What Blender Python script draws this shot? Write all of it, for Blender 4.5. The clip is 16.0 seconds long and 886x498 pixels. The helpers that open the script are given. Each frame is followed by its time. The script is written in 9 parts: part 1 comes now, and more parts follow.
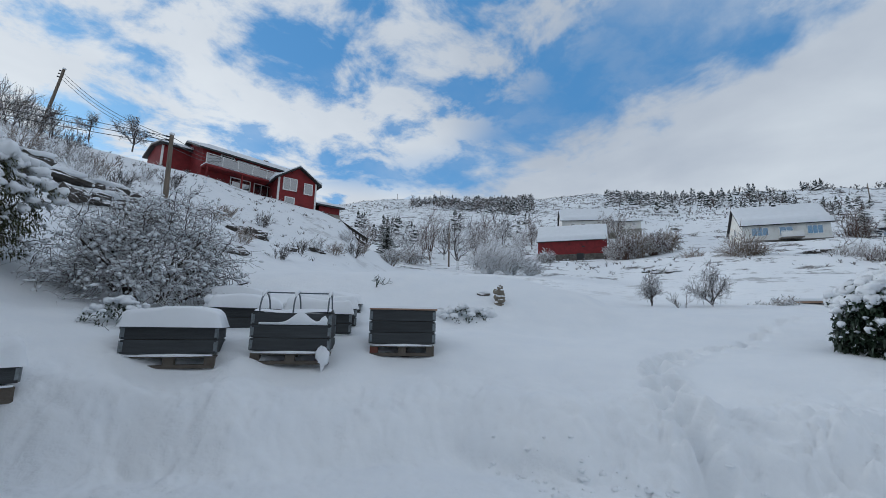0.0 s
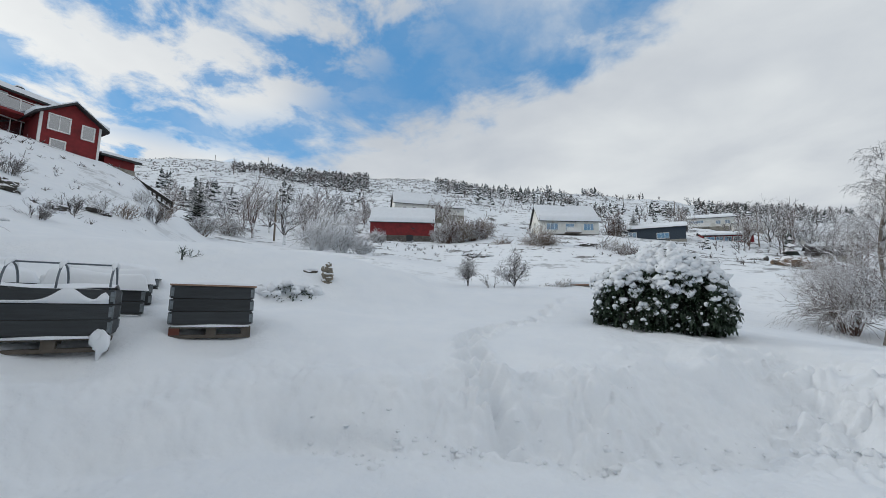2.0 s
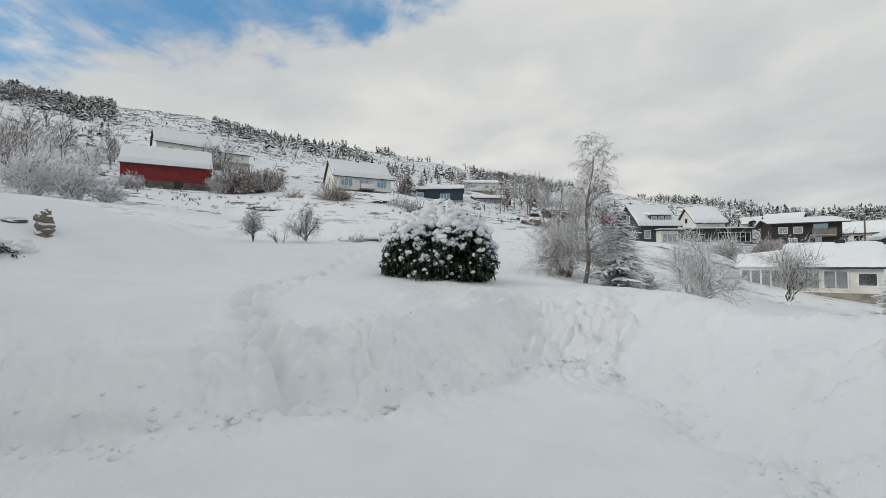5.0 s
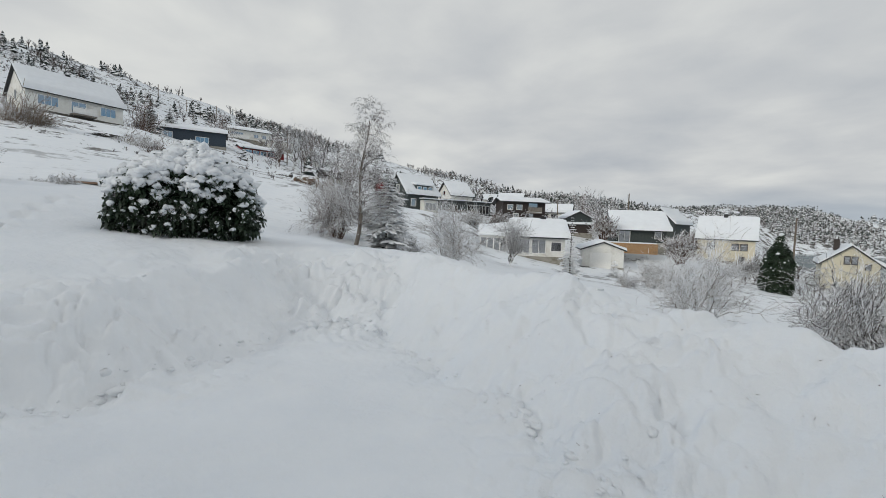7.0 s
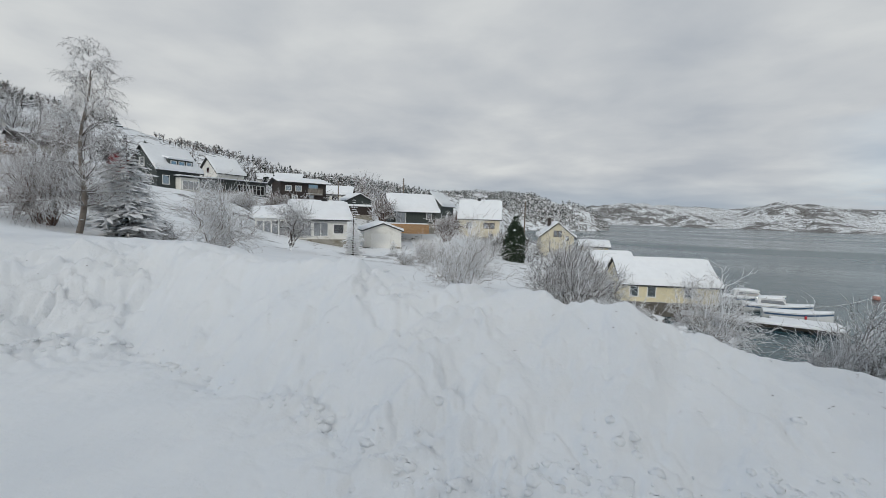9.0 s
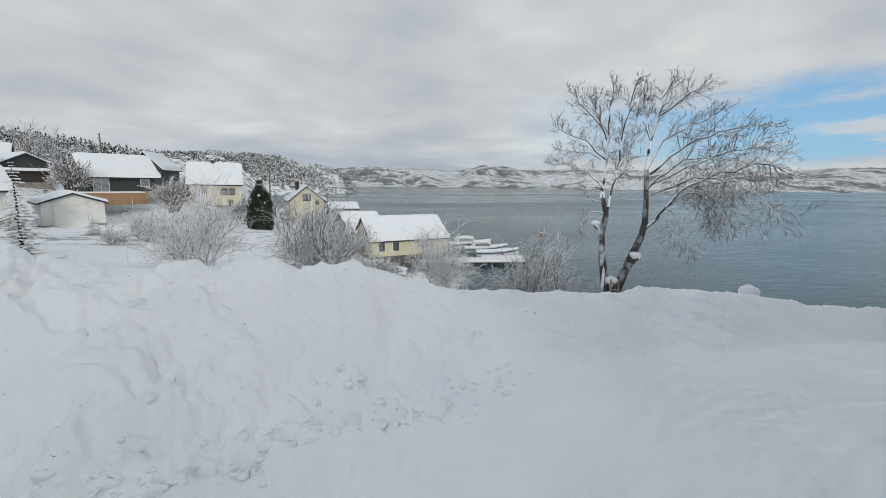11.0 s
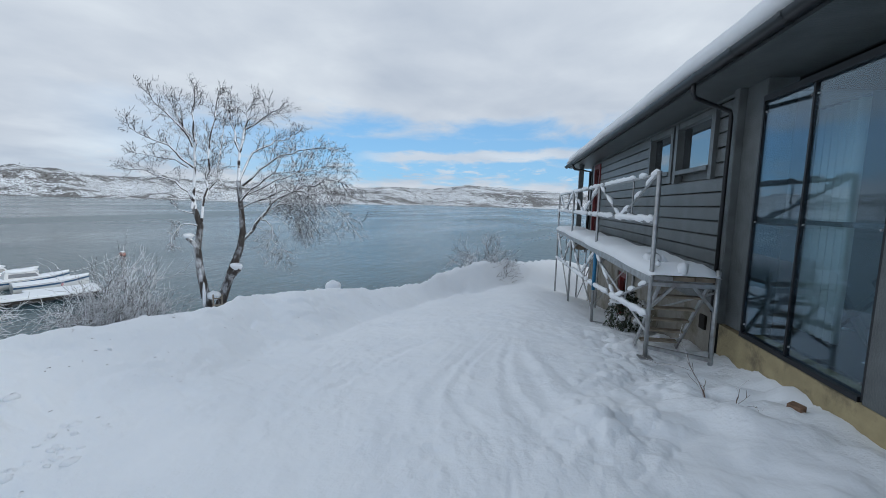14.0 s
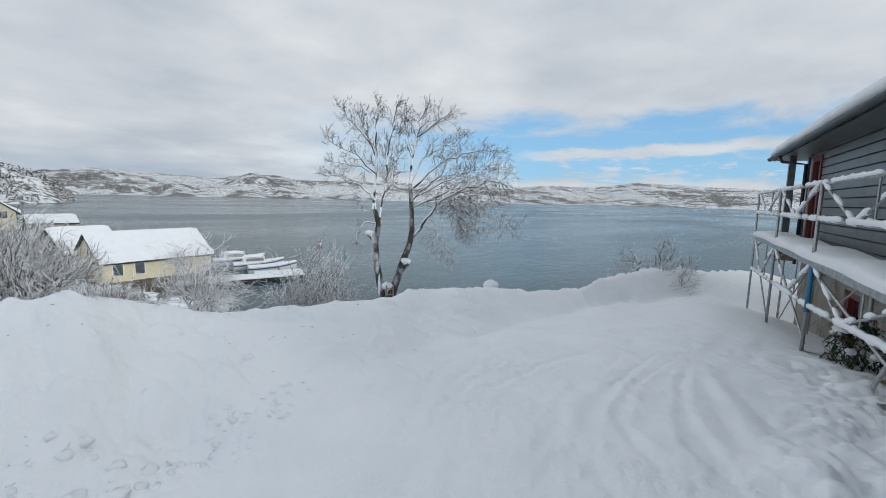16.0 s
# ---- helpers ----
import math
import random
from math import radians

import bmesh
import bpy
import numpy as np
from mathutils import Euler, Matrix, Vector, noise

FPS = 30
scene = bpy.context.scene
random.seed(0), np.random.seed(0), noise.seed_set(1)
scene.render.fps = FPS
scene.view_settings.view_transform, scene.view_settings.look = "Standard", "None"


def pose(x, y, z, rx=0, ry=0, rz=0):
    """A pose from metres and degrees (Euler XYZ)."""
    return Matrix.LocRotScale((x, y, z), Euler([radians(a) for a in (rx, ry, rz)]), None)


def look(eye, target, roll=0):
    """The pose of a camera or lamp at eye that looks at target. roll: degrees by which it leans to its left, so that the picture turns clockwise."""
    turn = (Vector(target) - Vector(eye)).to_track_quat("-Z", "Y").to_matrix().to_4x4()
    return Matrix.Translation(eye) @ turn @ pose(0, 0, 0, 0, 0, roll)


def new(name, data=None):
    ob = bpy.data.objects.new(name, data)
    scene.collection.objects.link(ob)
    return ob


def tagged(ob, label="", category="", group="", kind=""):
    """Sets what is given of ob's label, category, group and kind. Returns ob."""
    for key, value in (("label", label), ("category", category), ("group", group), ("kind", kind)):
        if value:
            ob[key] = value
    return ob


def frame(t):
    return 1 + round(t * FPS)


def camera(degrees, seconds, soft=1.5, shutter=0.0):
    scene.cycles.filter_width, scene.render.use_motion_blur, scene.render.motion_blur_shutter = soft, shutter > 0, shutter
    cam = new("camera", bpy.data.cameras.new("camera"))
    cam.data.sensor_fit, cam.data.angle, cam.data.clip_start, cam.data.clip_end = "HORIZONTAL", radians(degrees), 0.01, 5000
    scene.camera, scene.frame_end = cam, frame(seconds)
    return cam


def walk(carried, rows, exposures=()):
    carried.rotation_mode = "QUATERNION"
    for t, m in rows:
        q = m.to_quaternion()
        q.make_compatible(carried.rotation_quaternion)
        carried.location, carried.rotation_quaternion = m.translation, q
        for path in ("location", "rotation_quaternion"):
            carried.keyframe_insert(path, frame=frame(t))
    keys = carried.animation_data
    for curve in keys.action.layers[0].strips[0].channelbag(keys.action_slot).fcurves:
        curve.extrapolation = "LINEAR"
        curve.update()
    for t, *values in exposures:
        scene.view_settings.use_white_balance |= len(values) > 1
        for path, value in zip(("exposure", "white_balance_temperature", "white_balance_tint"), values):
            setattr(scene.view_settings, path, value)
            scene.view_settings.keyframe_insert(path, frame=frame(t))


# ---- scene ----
cam = camera(92.87, 16.0, soft=0.6)

# seconds, x, y, z, heading (degrees to the left from +y), pitch, roll
WALK = [
    (0.0, -0.152, 0.109, 1.631, 304.45, 10.10, 0.97),
    (0.5, -0.133, 0.093, 1.626, 300.04, 9.69, 0.55),
    (1.0, -0.130, 0.077, 1.628, 293.51, 9.45, 0.45),
    (1.5, -0.106, 0.104, 1.635, 287.75, 8.57, 0.82),
    (2.0, -0.104, 0.113, 1.634, 281.56, 7.54, 0.86),
    (2.5, -0.085, 0.104, 1.630, 277.43, 7.46, 0.46),
    (3.0, -0.074, 0.085, 1.623, 275.40, 6.63, 0.04),
    (3.2, -0.064, 0.085, 1.606, 273.28, 6.62, -0.43),
    (5.3, 0.052, 0.016, 1.589, 250.71, 1.24, -0.41),
    (5.5, 0.077, 0.002, 1.585, 248.32, 1.17, -0.28),
    (6.0, 0.152, -0.063, 1.576, 241.10, 0.01, 0.91),
    (6.5, 0.142, -0.074, 1.583, 232.89, -1.16, 1.55),
    (7.0, 0.139, -0.078, 1.577, 223.88, -3.20, 2.23),
    (7.5, 0.205, -0.107, 1.573, 216.59, -4.62, 0.49),
    (8.0, 0.248, -0.142, 1.573, 213.22, -2.89, 2.77),
    (8.5, 0.264, -0.212, 1.572, 205.66, -3.42, 1.00),
    (9.0, 0.260, -0.227, 1.582, 194.82, -4.54, 1.95),
    (9.2, 0.268, -0.215, 1.590, 191.42, -4.89, 2.67),
    (11.3, -0.023, -0.126, 1.607, 156.62, -8.91, 1.64),
    (11.5, -0.046, -0.115, 1.608, 152.82, -8.25, 2.52),
    (12.0, -0.072, -0.080, 1.599, 143.10, -7.46, 2.36),
    (12.5, -0.101, -0.085, 1.575, 135.02, -6.00, 1.64),
    (13.0, -0.060, -0.024, 1.561, 125.16, -5.11, 1.46),
    (13.5, -0.033, -0.028, 1.579, 114.93, -6.21, 0.86),
    (14.0, -0.021, -0.015, 1.594, 111.36, -6.13, 1.64),
    (14.5, -0.009, 0.008, 1.607, 112.03, -5.60, 1.55),
    (15.0, 0.004, -0.003, 1.620, 118.00, -5.29, 1.09),
    (15.5, -0.019, -0.114, 1.618, 129.74, -6.44, 0.64),
    (16.0, -0.011, -0.081, 1.620, 132.38, -6.74, 1.46),
]
walk(cam, [(t, pose(x, y, z, 0, 0, h) @ pose(0, 0, 0, 90 + p) @ pose(0, 0, 0, 0, 0, r)) for t, x, y, z, h, p, r in WALK],
     exposures=[(0.0, -0.33, 5430, 7), (1.5, -0.17, 5620, 7), (3.2, -0.06, 6250, 7), (5.5, -0.13, 6220, 7), (9.0, -0.22, 6030, 7), (11.5, -0.12, 6030, 7), (12.5, -0.07, 6000, 7), (13.5, -0.04, 5830, 7), (14.0, -0.02, 5560, 7),
                (15.0, -0.02, 5640, 7), (15.5, 0.0, 5860, 7), (16.0, -0.01, 5870, 7)])


# ---- sky, sun ----
def heading(az, el=0.0):
    a, e = radians(az), radians(el)
    return Vector((-math.sin(a) * math.cos(e), math.cos(a) * math.cos(e), math.sin(e)))


SUN_AZ, SUN_EL = 352.0, 19.0


def build_world():
    world = bpy.data.worlds.new("winter_sky")
    scene.world = world
    world.use_nodes = True
    nt = world.node_tree
    nt.nodes.clear()
    N = nt.nodes.new
    L = nt.links.new

    def math_node(op, a, b=None, c=None, clamp=False):
        n = N("ShaderNodeMath")
        n.operation, n.use_clamp = op, clamp
        for k, v in enumerate((a, b, c)):
            if v is None:
                continue
            if isinstance(v, (int, float)):
                n.inputs[k].default_value = v
            else:
                L(v, n.inputs[k])
        return n.outputs[0]

    def smooth(value, lo, hi, a=0.0, b=1.0):
        n = N("ShaderNodeMapRange")
        n.interpolation_type = "SMOOTHSTEP"
        L(value, n.inputs["Value"])
        for key, v in (("From Min", lo), ("From Max", hi), ("To Min", a), ("To Max", b)):
            n.inputs[key].default_value = v
        return n.outputs[0]

    def near(az, el, lo, hi):
        """1 close to a direction of the sky, 0 far from it."""
        n = N("ShaderNodeVectorMath")
        n.operation = "DOT_PRODUCT"
        L(ray, n.inputs[0])
        n.inputs[1].default_value = heading(az, el)
        return smooth(n.outputs["Value"], math.cos(radians(hi)), math.cos(radians(lo)))

    def fbm(vector, scale, detail, rough, distort=0.0):
        n = N("ShaderNodeTexNoise")
        n.inputs["Scale"].default_value, n.inputs["Detail"].default_value = scale, detail
        n.inputs["Roughness"].default_value, n.inputs["Distortion"].default_value = rough, distort
        L(vector, n.inputs["Vector"])
        return n.outputs["Fac"]

    ray = N("ShaderNodeTexCoord").outputs["Generated"]
    split = N("ShaderNodeSeparateXYZ")
    L(ray, split.inputs[0])
    up = split.outputs["Z"]
    lift = math_node("ADD", math_node("MAXIMUM", up, 0.0), 0.16)
    flat = N("ShaderNodeCombineXYZ")
    L(math_node("DIVIDE", split.outputs["X"], lift), flat.inputs[0])
    L(math_node("DIVIDE", split.outputs["Y"], lift), flat.inputs[1])
    flat = flat.outputs[0]
    sky = N("ShaderNodeTexSky")
    sky.sky_type, sky.sun_disc = "NISHITA", False
    sky.sun_elevation, sky.sun_rotation = radians(SUN_EL), radians(-SUN_AZ)
    sky.air_density, sky.dust_density, sky.ozone_density = 1.0, 0.6, 2.5
    gain = N("ShaderNodeMix")
    gain.data_type, gain.blend_type = "RGBA", "MULTIPLY"
    gain.inputs["Factor"].default_value = 1.0
    L(sky.outputs[0], gain.inputs["A"])
    gain.inputs["B"].default_value = (SKY_GAIN * 0.85, SKY_GAIN * 1.3, SKY_GAIN * 1.6, 1)

    deep = N("ShaderNodeValToRGB")
    L(up, deep.inputs[0])
    deep.color_ramp.elements[0].position, deep.color_ramp.elements[0].color = 0.02, (0.40, 0.61, 0.79, 1)
    deep.color_ramp.elements[1].position, deep.color_ramp.elements[1].color = 0.45, (0.15, 0.35, 0.60, 1)
    blue = N("ShaderNodeMix")
    blue.data_type = "RGBA"
    blue.inputs["Factor"].default_value = 0.75
    L(gain.outputs["Result"], blue.inputs["A"])
    L(deep.outputs[0], blue.inputs["B"])

    # cover: broken over the garden hill, a blue rift beside a closed bank over the village, torn open low over the fjord
    side = math_node("MULTIPLY", math_node("ARCTAN2", math_node("MULTIPLY", split.outputs["X"], -1.0), split.outputs["Y"]), 180 / math.pi)
    az = math_node("MODULO", math_node("ADD", side, 360.0), 360.0)
    el = math_node("MULTIPLY", math_node("ARCSINE", up), 180 / math.pi)
    puffs = fbm(flat, 3.6, 10, 0.60, 0.25)
    ragged = fbm(flat, 1.7, 8, 0.58, 0.3)
    swell = fbm(flat, 0.8, 3, 0.5, 0.2)
    # the bank's edge climbs to the right, the field of small clouds begins above a steeper line
    bank = math_node("SUBTRACT", math_node("MULTIPLY_ADD", math_node("SUBTRACT", 303.0, az), 0.27, 20.0), el)
    bank = math_node("MULTIPLY_ADD", math_node("SUBTRACT", puffs, 0.5), 20.0, math_node("MULTIPLY_ADD", math_node("SUBTRACT", ragged, 0.5), 20.0, bank))
    bank = smooth(bank, -4.0, 4.0)
    bank = math_node("MULTIPLY", bank, smooth(az, 305, 318, 1.0, 0.0))
    field = math_node("SUBTRACT", el, math_node("MULTIPLY_ADD", math_node("SUBTRACT", 308.0, az), 0.55, 22.0))
    field = smooth(math_node("MULTIPLY_ADD", math_node("SUBTRACT", swell, 0.5), 18.0, field), -4.0, 4.0)
    broken = math_node("MULTIPLY", smooth(math_node("MULTIPLY_ADD", puffs, 0.8, math_node("MULTIPLY", swell, 0.3)), 0.455, 0.60), math_node("MULTIPLY_ADD", field, 0.80, 0.20))
    low_puffs = math_node("MULTIPLY", smooth(puffs, 0.42, 0.56), smooth(el, 16.0, 21.0, 1.0, 0.0))
    veil = math_node("MULTIPLY", smooth(ragged, 0.38, 0.72), math_node("MULTIPLY_ADD", smooth(az, 262, 292, 1.0, 0.0), 0.60, 0.25))
    cover = math_node("MAXIMUM", math_node("MAXIMUM", bank, broken), math_node("MAXIMUM", low_puffs, veil))
    # unseen cloud overhead, added to brighten the light from the sky
    cover = math_node("MAXIMUM", cover, smooth(el, 44.0, 56.0, 0.0, 0.9))
    # over the fjord
    torn = math_node("MULTIPLY_ADD", math_node("SUBTRACT", ragged, 0.5), -9.0, el)
    gap = math_node("MULTIPLY", smooth(torn, 1.5, 4.0), smooth(torn, 8.6, 11.6, 1.0, 0.0))
    gap = math_node("MULTIPLY", gap, math_node("MULTIPLY", smooth(az, 40, 70), smooth(az, 124, 158, 1.0, 0.0)))
    tilt = math_node("ABSOLUTE", math_node("SUBTRACT", math_node("MULTIPLY_ADD", math_node("SUBTRACT", az, 106.0), 0.035, math_node("MULTIPLY_ADD", math_node("SUBTRACT", puffs, 0.5), 2.2, el)), 6.3))
    streak = math_node("MULTIPLY", smooth(tilt, 0.25, 0.95, 1.0, 0.0), smooth(az, 117, 125, 1.0, 0.0))
    wisps = math_node("MULTIPLY", smooth(puffs, 0.50, 0.66), smooth(el, 4.5, 6.0, 1.0, 0.0))
    gap = math_node("MULTIPLY", gap, math_node("SUBTRACT", 1.0, math_node("MAXIMUM", math_node("MULTIPLY", streak, 0.9), math_node("MULTIPLY", wisps, 0.75))))
    cover = math_node("MULTIPLY", cover, math_node("SUBTRACT", 1.0, math_node("MULTIPLY", gap, 0.97)))
    # light and dark of the cloud itself
    folds = fbm(flat, 1.6, 8, 0.52, 0.2)
    broad = fbm(flat, 0.6, 3, 0.5)
    tone = math_node("ADD", math_node("MULTIPLY", folds, 0.45), math_node("MULTIPLY", broad, 0.55))
    ramp = N("ShaderNodeValToRGB")
    L(tone, ramp.inputs[0])
    e = ramp.color_ramp.elements
    e[0].position, e[0].color = 0.36, (0.535, 0.54, 0.555, 1)
    e[1].position, e[1].color = 0.63, (0.83, 0.80, 0.75, 1)
    m = e.new(0.5)
    m.color = (0.675, 0.66, 0.645, 1)
    # a slate bank low over the fjord, and the glow where the sun stands behind the cloud
    low = math_node("MULTIPLY", smooth(up, 0.0, 0.11, 1.0, 0.0), near(188, 2, 10, 50))
    slate = N("ShaderNodeMix")
    slate.data_type = "RGBA"
    L(math_node("MULTIPLY", low, 0.75), slate.inputs["Factor"])
    L(ramp.outputs[0], slate.inputs["A"])
    slate.inputs["B"].default_value = (0.33, 0.40, 0.48, 1)
    glow = N("ShaderNodeMix")
    glow.data_type, glow.blend_type = "RGBA", "ADD"
    L(math_node("MULTIPLY", near(SUN_AZ, SUN_EL, 2, 60), 0.28), glow.inputs["Factor"])
    L(slate.outputs["Result"], glow.inputs["A"])
    glow.inputs["B"].default_value = (1.0, 0.86, 0.66, 1)
    mix = N("ShaderNodeMix")
    mix.data_type = "RGBA"
    L(cover, mix.inputs["Factor"])
    L(blue.outputs["Result"], mix.inputs["A"])
    L(glow.outputs["Result"], mix.inputs["B"])
    back = N("ShaderNodeBackground")
    L(mix.outputs["Result"], back.inputs["Color"])
    back.inputs["Strength"].default_value = 1.0
    L(back.outputs[0], N("ShaderNodeOutputWorld").inputs[0])


SKY_GAIN = 0.09
build_world()
sun = new("sun", bpy.data.lights.new("sun", "SUN"))
sun.data.energy, sun.data.angle, sun.data.color = 1.25, radians(10), (1.0, 0.91, 0.78)
sun.matrix_world = look(heading(SUN_AZ, SUN_EL) * 100, (0, 0, 0))
tagged(sun, kind="structure")


# ---- materials ----
def material(name, colour, rough=0.7, metal=0.0, vary=0.12, scale=6.0, bump=0.0, bump_scale=40.0, stain=None, stain_scale=1.2, spec=None,
             stretch=(1, 1, 1), snow=None, random=0.0):
    """A surface with two scales of variation and relief. snow: how far up a face must look to hold snow (None: bare)."""
    m = bpy.data.materials.new(name)
    m.use_nodes = True
    nt = m.node_tree
    N, L = nt.nodes.new, nt.links.new
    bsdf = nt.nodes["Principled BSDF"]
    co = N("ShaderNodeTexCoord").outputs["Object"]
    mp = N("ShaderNodeMapping")
    mp.inputs["Scale"].default_value = stretch
    L(co, mp.inputs[0])
    n1 = N("ShaderNodeTexNoise")
    n1.inputs["Scale"].default_value, n1.inputs["Detail"].default_value = scale, 6
    L(mp.outputs[0], n1.inputs["Vector"])
    ramp = N("ShaderNodeValToRGB")
    c = Vector(colour)
    e = ramp.color_ramp.elements
    e[0].position, e[0].color = 0.3, (*(c * (1 - vary)), 1)
    e[1].position, e[1].color = 0.7, (*[min(v, 0.95) for v in c * (1 + vary)], 1)
    L(n1.outputs["Fac"], ramp.inputs[0])
    col = ramp.outputs[0]

    def blend(fac, a, b):
        x = N("ShaderNodeMix")
        x.data_type = "RGBA"
        L(fac, x.inputs["Factor"])
        L(a, x.inputs["A"])
        if isinstance(b, tuple):
            x.inputs["B"].default_value = (*b, 1)
        else:
            L(b, x.inputs["B"])
        return x.outputs["Result"]

    if stain:
        n2 = N("ShaderNodeTexNoise")
        n2.inputs["Scale"].default_value, n2.inputs["Detail"].default_value = stain_scale, 8
        n2.inputs["Roughness"].default_value = 0.65
        L(mp.outputs[0], n2.inputs["Vector"])
        r2 = N("ShaderNodeMapRange")
        r2.inputs["From Min"].default_value, r2.inputs["From Max"].default_value = 0.5, 0.68
        L(n2.outputs["Fac"], r2.inputs["Value"])
        col = blend(r2.outputs[0], col, tuple(stain))
    if random:
        info = N("ShaderNodeObjectInfo").outputs["Random"]
        hsv = N("ShaderNodeHueSaturation")
        rr = N("ShaderNodeMapRange")
        rr.inputs["To Min"].default_value, rr.inputs["To Max"].default_value = 1 - random, 1 + random
        L(info, rr.inputs["Value"])
        L(rr.outputs[0], hsv.inputs["Value"])
        L(col, hsv.inputs["Color"])
        col = hsv.outputs[0]
    if snow is not None:
        geo = N("ShaderNodeNewGeometry")
        sx = N("ShaderNodeSeparateXYZ")
        L(geo.outputs["Normal"], sx.inputs[0])
        n3 = N("ShaderNodeTexNoise")
        n3.inputs["Scale"].default_value, n3.inputs["Detail"].default_value = 9.0, 3
        L(geo.outputs["Position"], n3.inputs["Vector"])
        ad = N("ShaderNodeMath")
        ad.operation = "MULTIPLY_ADD"
        L(n3.outputs["Fac"], ad.inputs[0])
        ad.inputs[1].default_value = 0.9
        L(sx.outputs["Z"], ad.inputs[2])
        r3 = N("ShaderNodeMapRange")
        r3.inputs["From Min"].default_value, r3.inputs["From Max"].default_value = snow + 0.40, snow + 0.52
        L(ad.outputs[0], r3.inputs["Value"])
        col = blend(r3.outputs[0], col, (0.86, 0.87, 0.89))
    L(col, bsdf.inputs["Base Color"])
    bsdf.inputs["Roughness"].default_value, bsdf.inputs["Metallic"].default_value = rough, metal
    if spec is not None:
        bsdf.inputs["Specular IOR Level"].default_value = spec
    if bump:
        n4 = N("ShaderNodeTexNoise")
        n4.inputs["Scale"].default_value, n4.inputs["Detail"].default_value = bump_scale, 5
        L(mp.outputs[0], n4.inputs["Vector"])
        b = N("ShaderNodeBump")
        b.inputs["Strength"].default_value, b.inputs["Distance"].default_value = bump, 0.02
        L(n4.outputs["Fac"], b.inputs["Height"])
        L(b.outputs[0], bsdf.inputs["Normal"])
    return m


def snow_material():
    m = material("snow", (0.84, 0.86, 0.885), 0.85, vary=0.03, scale=1.4, spec=0.2)
    nt = m.node_tree
    N, L = nt.nodes.new, nt.links.new
    bsdf = nt.nodes["Principled BSDF"]
    co = N("ShaderNodeNewGeometry").outputs["Position"]
    add = None
    for scale, weight in ((3.0, 0.5), (14.0, 0.22), (70.0, 0.06)):
        n = N("ShaderNodeTexNoise")
        n.inputs["Scale"].default_value, n.inputs["Detail"].default_value = scale, 3
        L(co, n.inputs["Vector"])
        mul = N("ShaderNodeMath")
        mul.operation = "MULTIPLY_ADD"
        L(n.outputs["Fac"], mul.inputs[0])
        mul.inputs[1].default_value = weight
        if add:
            L(add, mul.inputs[2])
        add = mul.outputs[0]
    b = N("ShaderNodeBump")
    b.inputs["Strength"].default_value, b.inputs["Distance"].default_value = 0.35, 0.05
    L(add, b.inputs["Height"])
    L(b.outputs[0], bsdf.inputs["Normal"])
    return m


